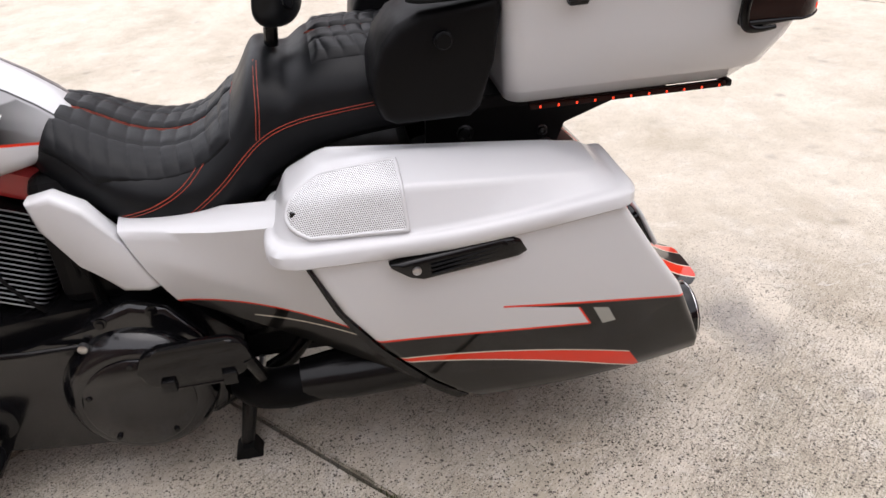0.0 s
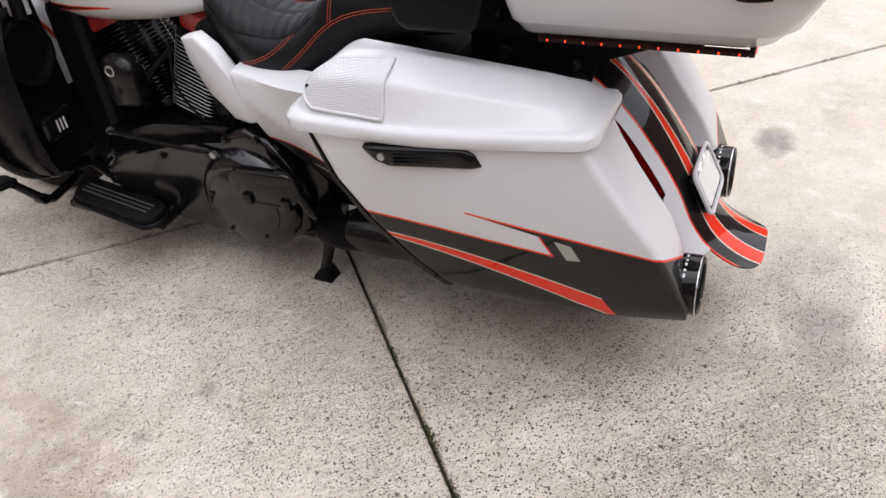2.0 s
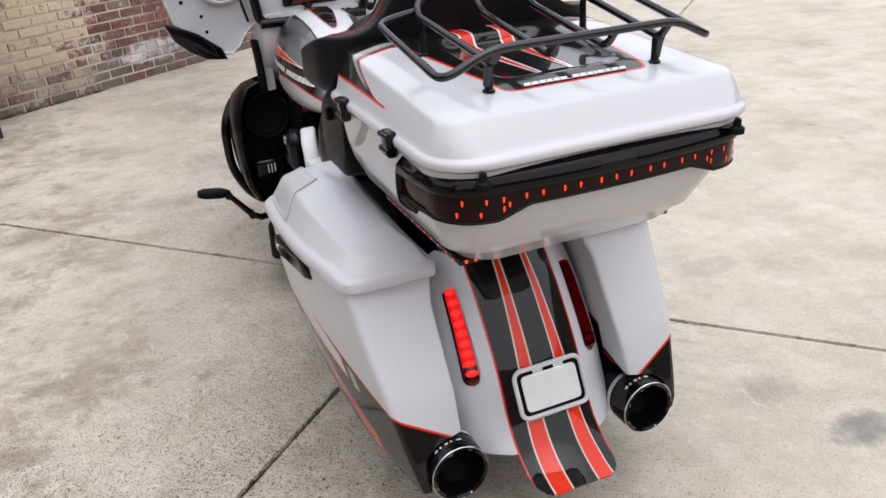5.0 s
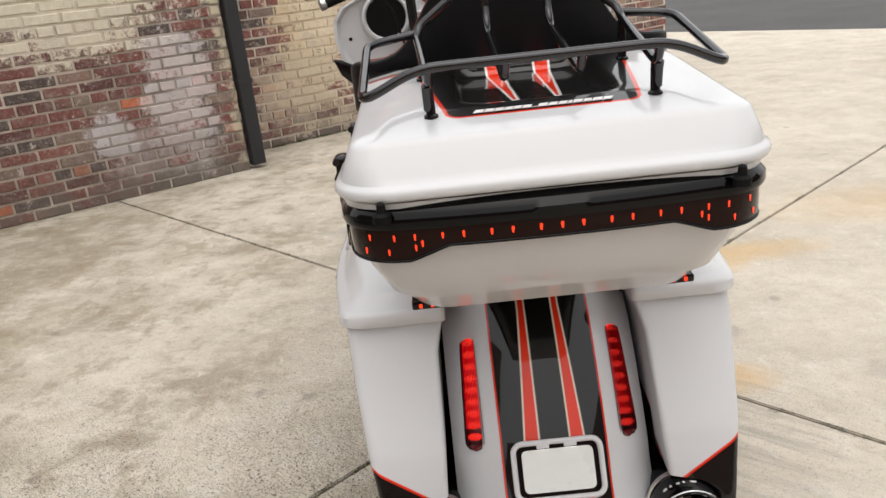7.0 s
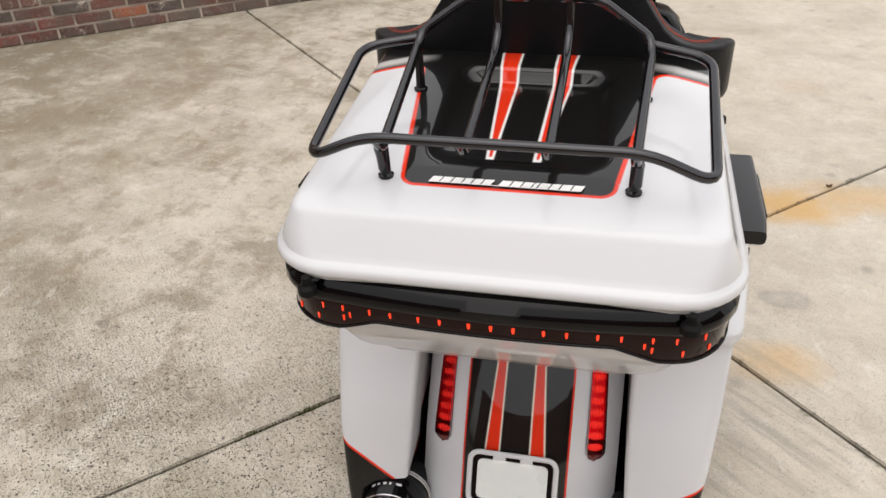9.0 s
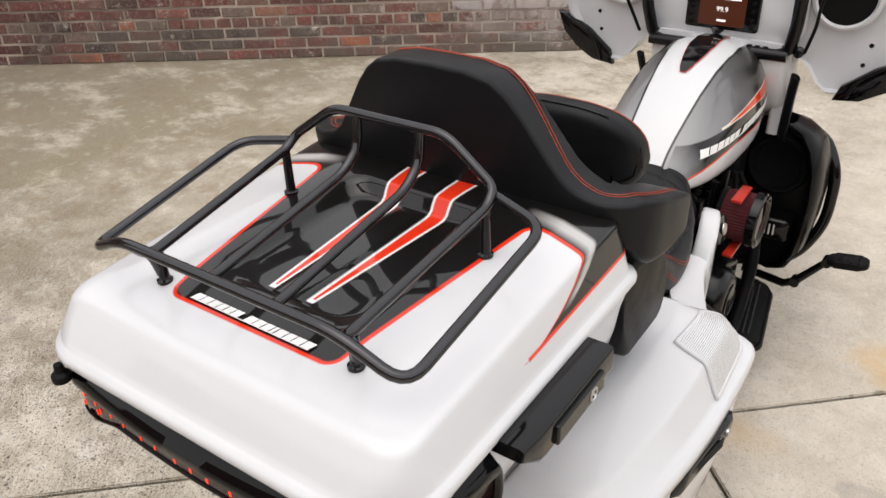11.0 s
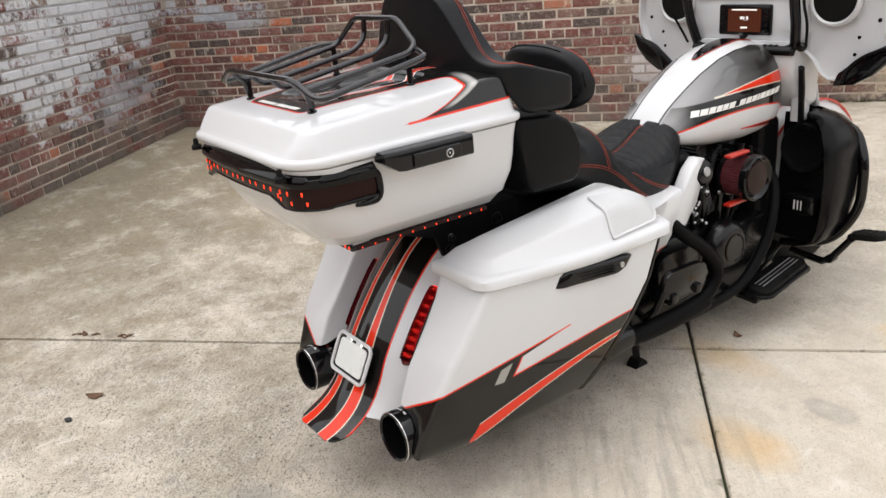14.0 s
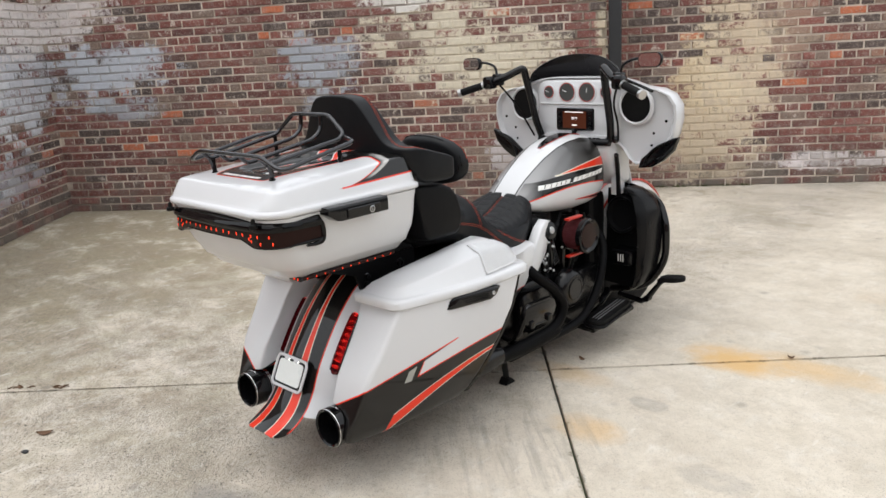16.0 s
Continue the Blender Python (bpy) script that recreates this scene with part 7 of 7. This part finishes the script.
# -- loose things on the concrete --
def leaf(x, y, turn, size):
    grid = []
    for i in range(9):
        t = i / 8
        w = size * 0.32 * math.sin(math.pi * min(1.0, t * 0.96 + 0.02)) ** 0.8
        grid.append([(size * (t - 0.5), w * u, 0.004 + 0.006 * u * u + 0.010 * (t - 0.5) ** 2 * 4 - 0.006 * abs(u) * t) for u in (-1, -0.5, 0, 0.5, 1)])
    bm = sheet(grid, 0.0012)
    low = min(v.co.z for v in bm.verts)
    bmesh.ops.transform(bm, matrix=pose(x, y, 0.0006 - low, 0, 0, turn), verts=bm.verts)
    ob = part("dry_leaf", bm, M_LEAF, None, "", 60)
    tagged(ob, "curled dry brown leaf lying on the concrete", "leaf", "leaves on the concrete")


leaf(-1.049, -0.031, 60, 0.062)
leaf(-1.63, 0.07, 10, 0.035)
leaf(0.251, 1.878, -10, 0.035)
leaf(0.978, 2.439, 30, 0.03)


def twig(x, y, turn, size, seed):
    """A dry forked twig."""
    rng = random.Random(seed)
    bm = bmesh.new()
    for k in range(4):
        a = rng.uniform(-0.5, 0.5)
        o = Vector((size * rng.uniform(-0.35, 0.1), rng.uniform(-0.006, 0.006), 0.003))
        d = Vector((math.cos(a), math.sin(a), 0))
        n = size * rng.uniform(0.4, 0.8)
        mid = o + d * n * 0.5 + Vector((0, rng.uniform(-0.008, 0.008), rng.uniform(0.001, 0.006)))
        tube(smooth_line([o, mid, o + d * n], 4), [0.0022 - 0.0001 * q for q in range(9)], bm, 5)
    low = min(v.co.z for v in bm.verts)
    bmesh.ops.transform(bm, matrix=pose(x, y, 0.0004 - low, 0, 0, turn), verts=bm.verts)
    tagged(part("twig", bm, M_LEAF, None, "", 60), "dry brown twig lying along the joint", "twig", "twigs on the concrete")


twig(-1.655, 0.045, 50, 0.07, 1)
twig(-1.60, 0.10, 35, 0.05, 2)
twig(-1.50, 0.175, 40, 0.08, 3)
twig(-1.47, 0.205, 75, 0.05, 4)

bm = bmesh.new()
bmesh.ops.create_icosphere(bm, subdivisions=2, radius=0.011)
for v in bm.verts:
    v.co = Vector((v.co.x * 1.4, v.co.y, v.co.z * 0.55)) * (1 + 0.25 * noise.noise(v.co * 120))
low = min(v.co.z for v in bm.verts)
bmesh.ops.transform(bm, matrix=pose(-0.942, -0.144, -low, 0, 0, 20), verts=bm.verts)
tagged(part("pebble", bm, M_PIPE, None, "", 60), "small dark pebble on the concrete", "pebble")


def weeds(x, y, along, reach, count, tall, seed):
    """A low tuft of moss and grass rooted in a joint or at a wall's foot."""
    rng = random.Random(seed)
    verts, faces = [], []
    for k in range(count):
        q = rng.gauss(0, reach)
        o = Vector((x, y, -0.012)) + along * q + Vector((rng.gauss(0, 0.004), rng.gauss(0, 0.004), 0))
        a, h = rng.uniform(0, 6.28), (tall * rng.uniform(0.35, 1.0)) * math.exp(-(q / reach) ** 2 * 0.5) + 0.012
        lean = Vector((math.cos(a), math.sin(a), 0)) * h * rng.uniform(0.15, 0.6)
        w = Vector((-math.sin(a), math.cos(a), 0)) * rng.uniform(0.0010, 0.0022)
        n = len(verts)
        verts += [o - w, o + w, o + lean * 0.4 + Vector((0, 0, h * 0.65)) + w * 0.8, o + lean * 0.4 + Vector((0, 0, h * 0.65)) - w * 0.8, o + lean + Vector((0, 0, h))]
        faces += [(n, n + 1, n + 2, n + 3), (n + 3, n + 2, n + 4)]
    me = bpy.data.meshes.new("weeds")
    me.from_pydata(verts, [], faces)
    me.materials.append(M_WEED)
    tagged(new("weeds", me), "low green moss and weeds growing from the joint", "weeds", kind="stuff")


M_WEED = plain("moss_and_weeds", (0.075, 0.085, 0.022), 0.8, 0.0, 0.0, 0.6, 60.0)
weeds(-0.630, 0.925, A_DIR, 0.030, 160, 0.012, 1)
weeds(-0.75, 0.815, A_DIR, 0.05, 120, 0.008, 2)
weeds(-0.42, 1.125, A_DIR, 0.04, 60, 0.006, 3)
foot = W2A + WD * 0.5 + WN * 0.03
for k in range(5):
    weeds(foot.x + WD.x * 0.19 * k, foot.y + WD.y * 0.19 * k, WD, 0.07, 110, 0.035, 10 + k)


# ---- brick walls: many small pieces, last ----
BRICK_MESH = brick_shape()
brick_wall("wall_back", W1A, W1B, "old red brick wall with patches of flaking cream and blue-grey paint", (0.9, 4.4, 0.55, 2.1), ends=(0.25, 0))
brick_wall("wall_return", W1B, W2A, "short brick return where the building steps back", (0.0, 0.0, 0, 0))
brick_wall("wall_set_back", W2A, W2B, "old red brick wall stained with cream limewash", (0.9, 3.2, 0.0, 2.4))
brick_wall("wall_side", WLE, W1A, "brick side wall with worn white and blue-grey paint", (1.5, 4.4, 0.55, 2.0), ends=(0, 0))

# plain unseen walls, added behind and on the right to darken reflections
bm = bmesh.new()
box(bm, (-9.0, -7.3, -0.02), (9.5, -7.0, 3.4))
rear = tagged(part("wall_rear", bm, M_BRICK, None), "unseen plain brick wall added to darken reflections from behind", "wall", kind="structure")
bm = bmesh.new()
box(bm, (9.2, -7.0, -0.02), (9.5, 3.0, 3.4))
tagged(part("wall_right", bm, M_BRICK, None), "unseen plain brick wall added to darken reflections on the right", "wall", kind="structure")
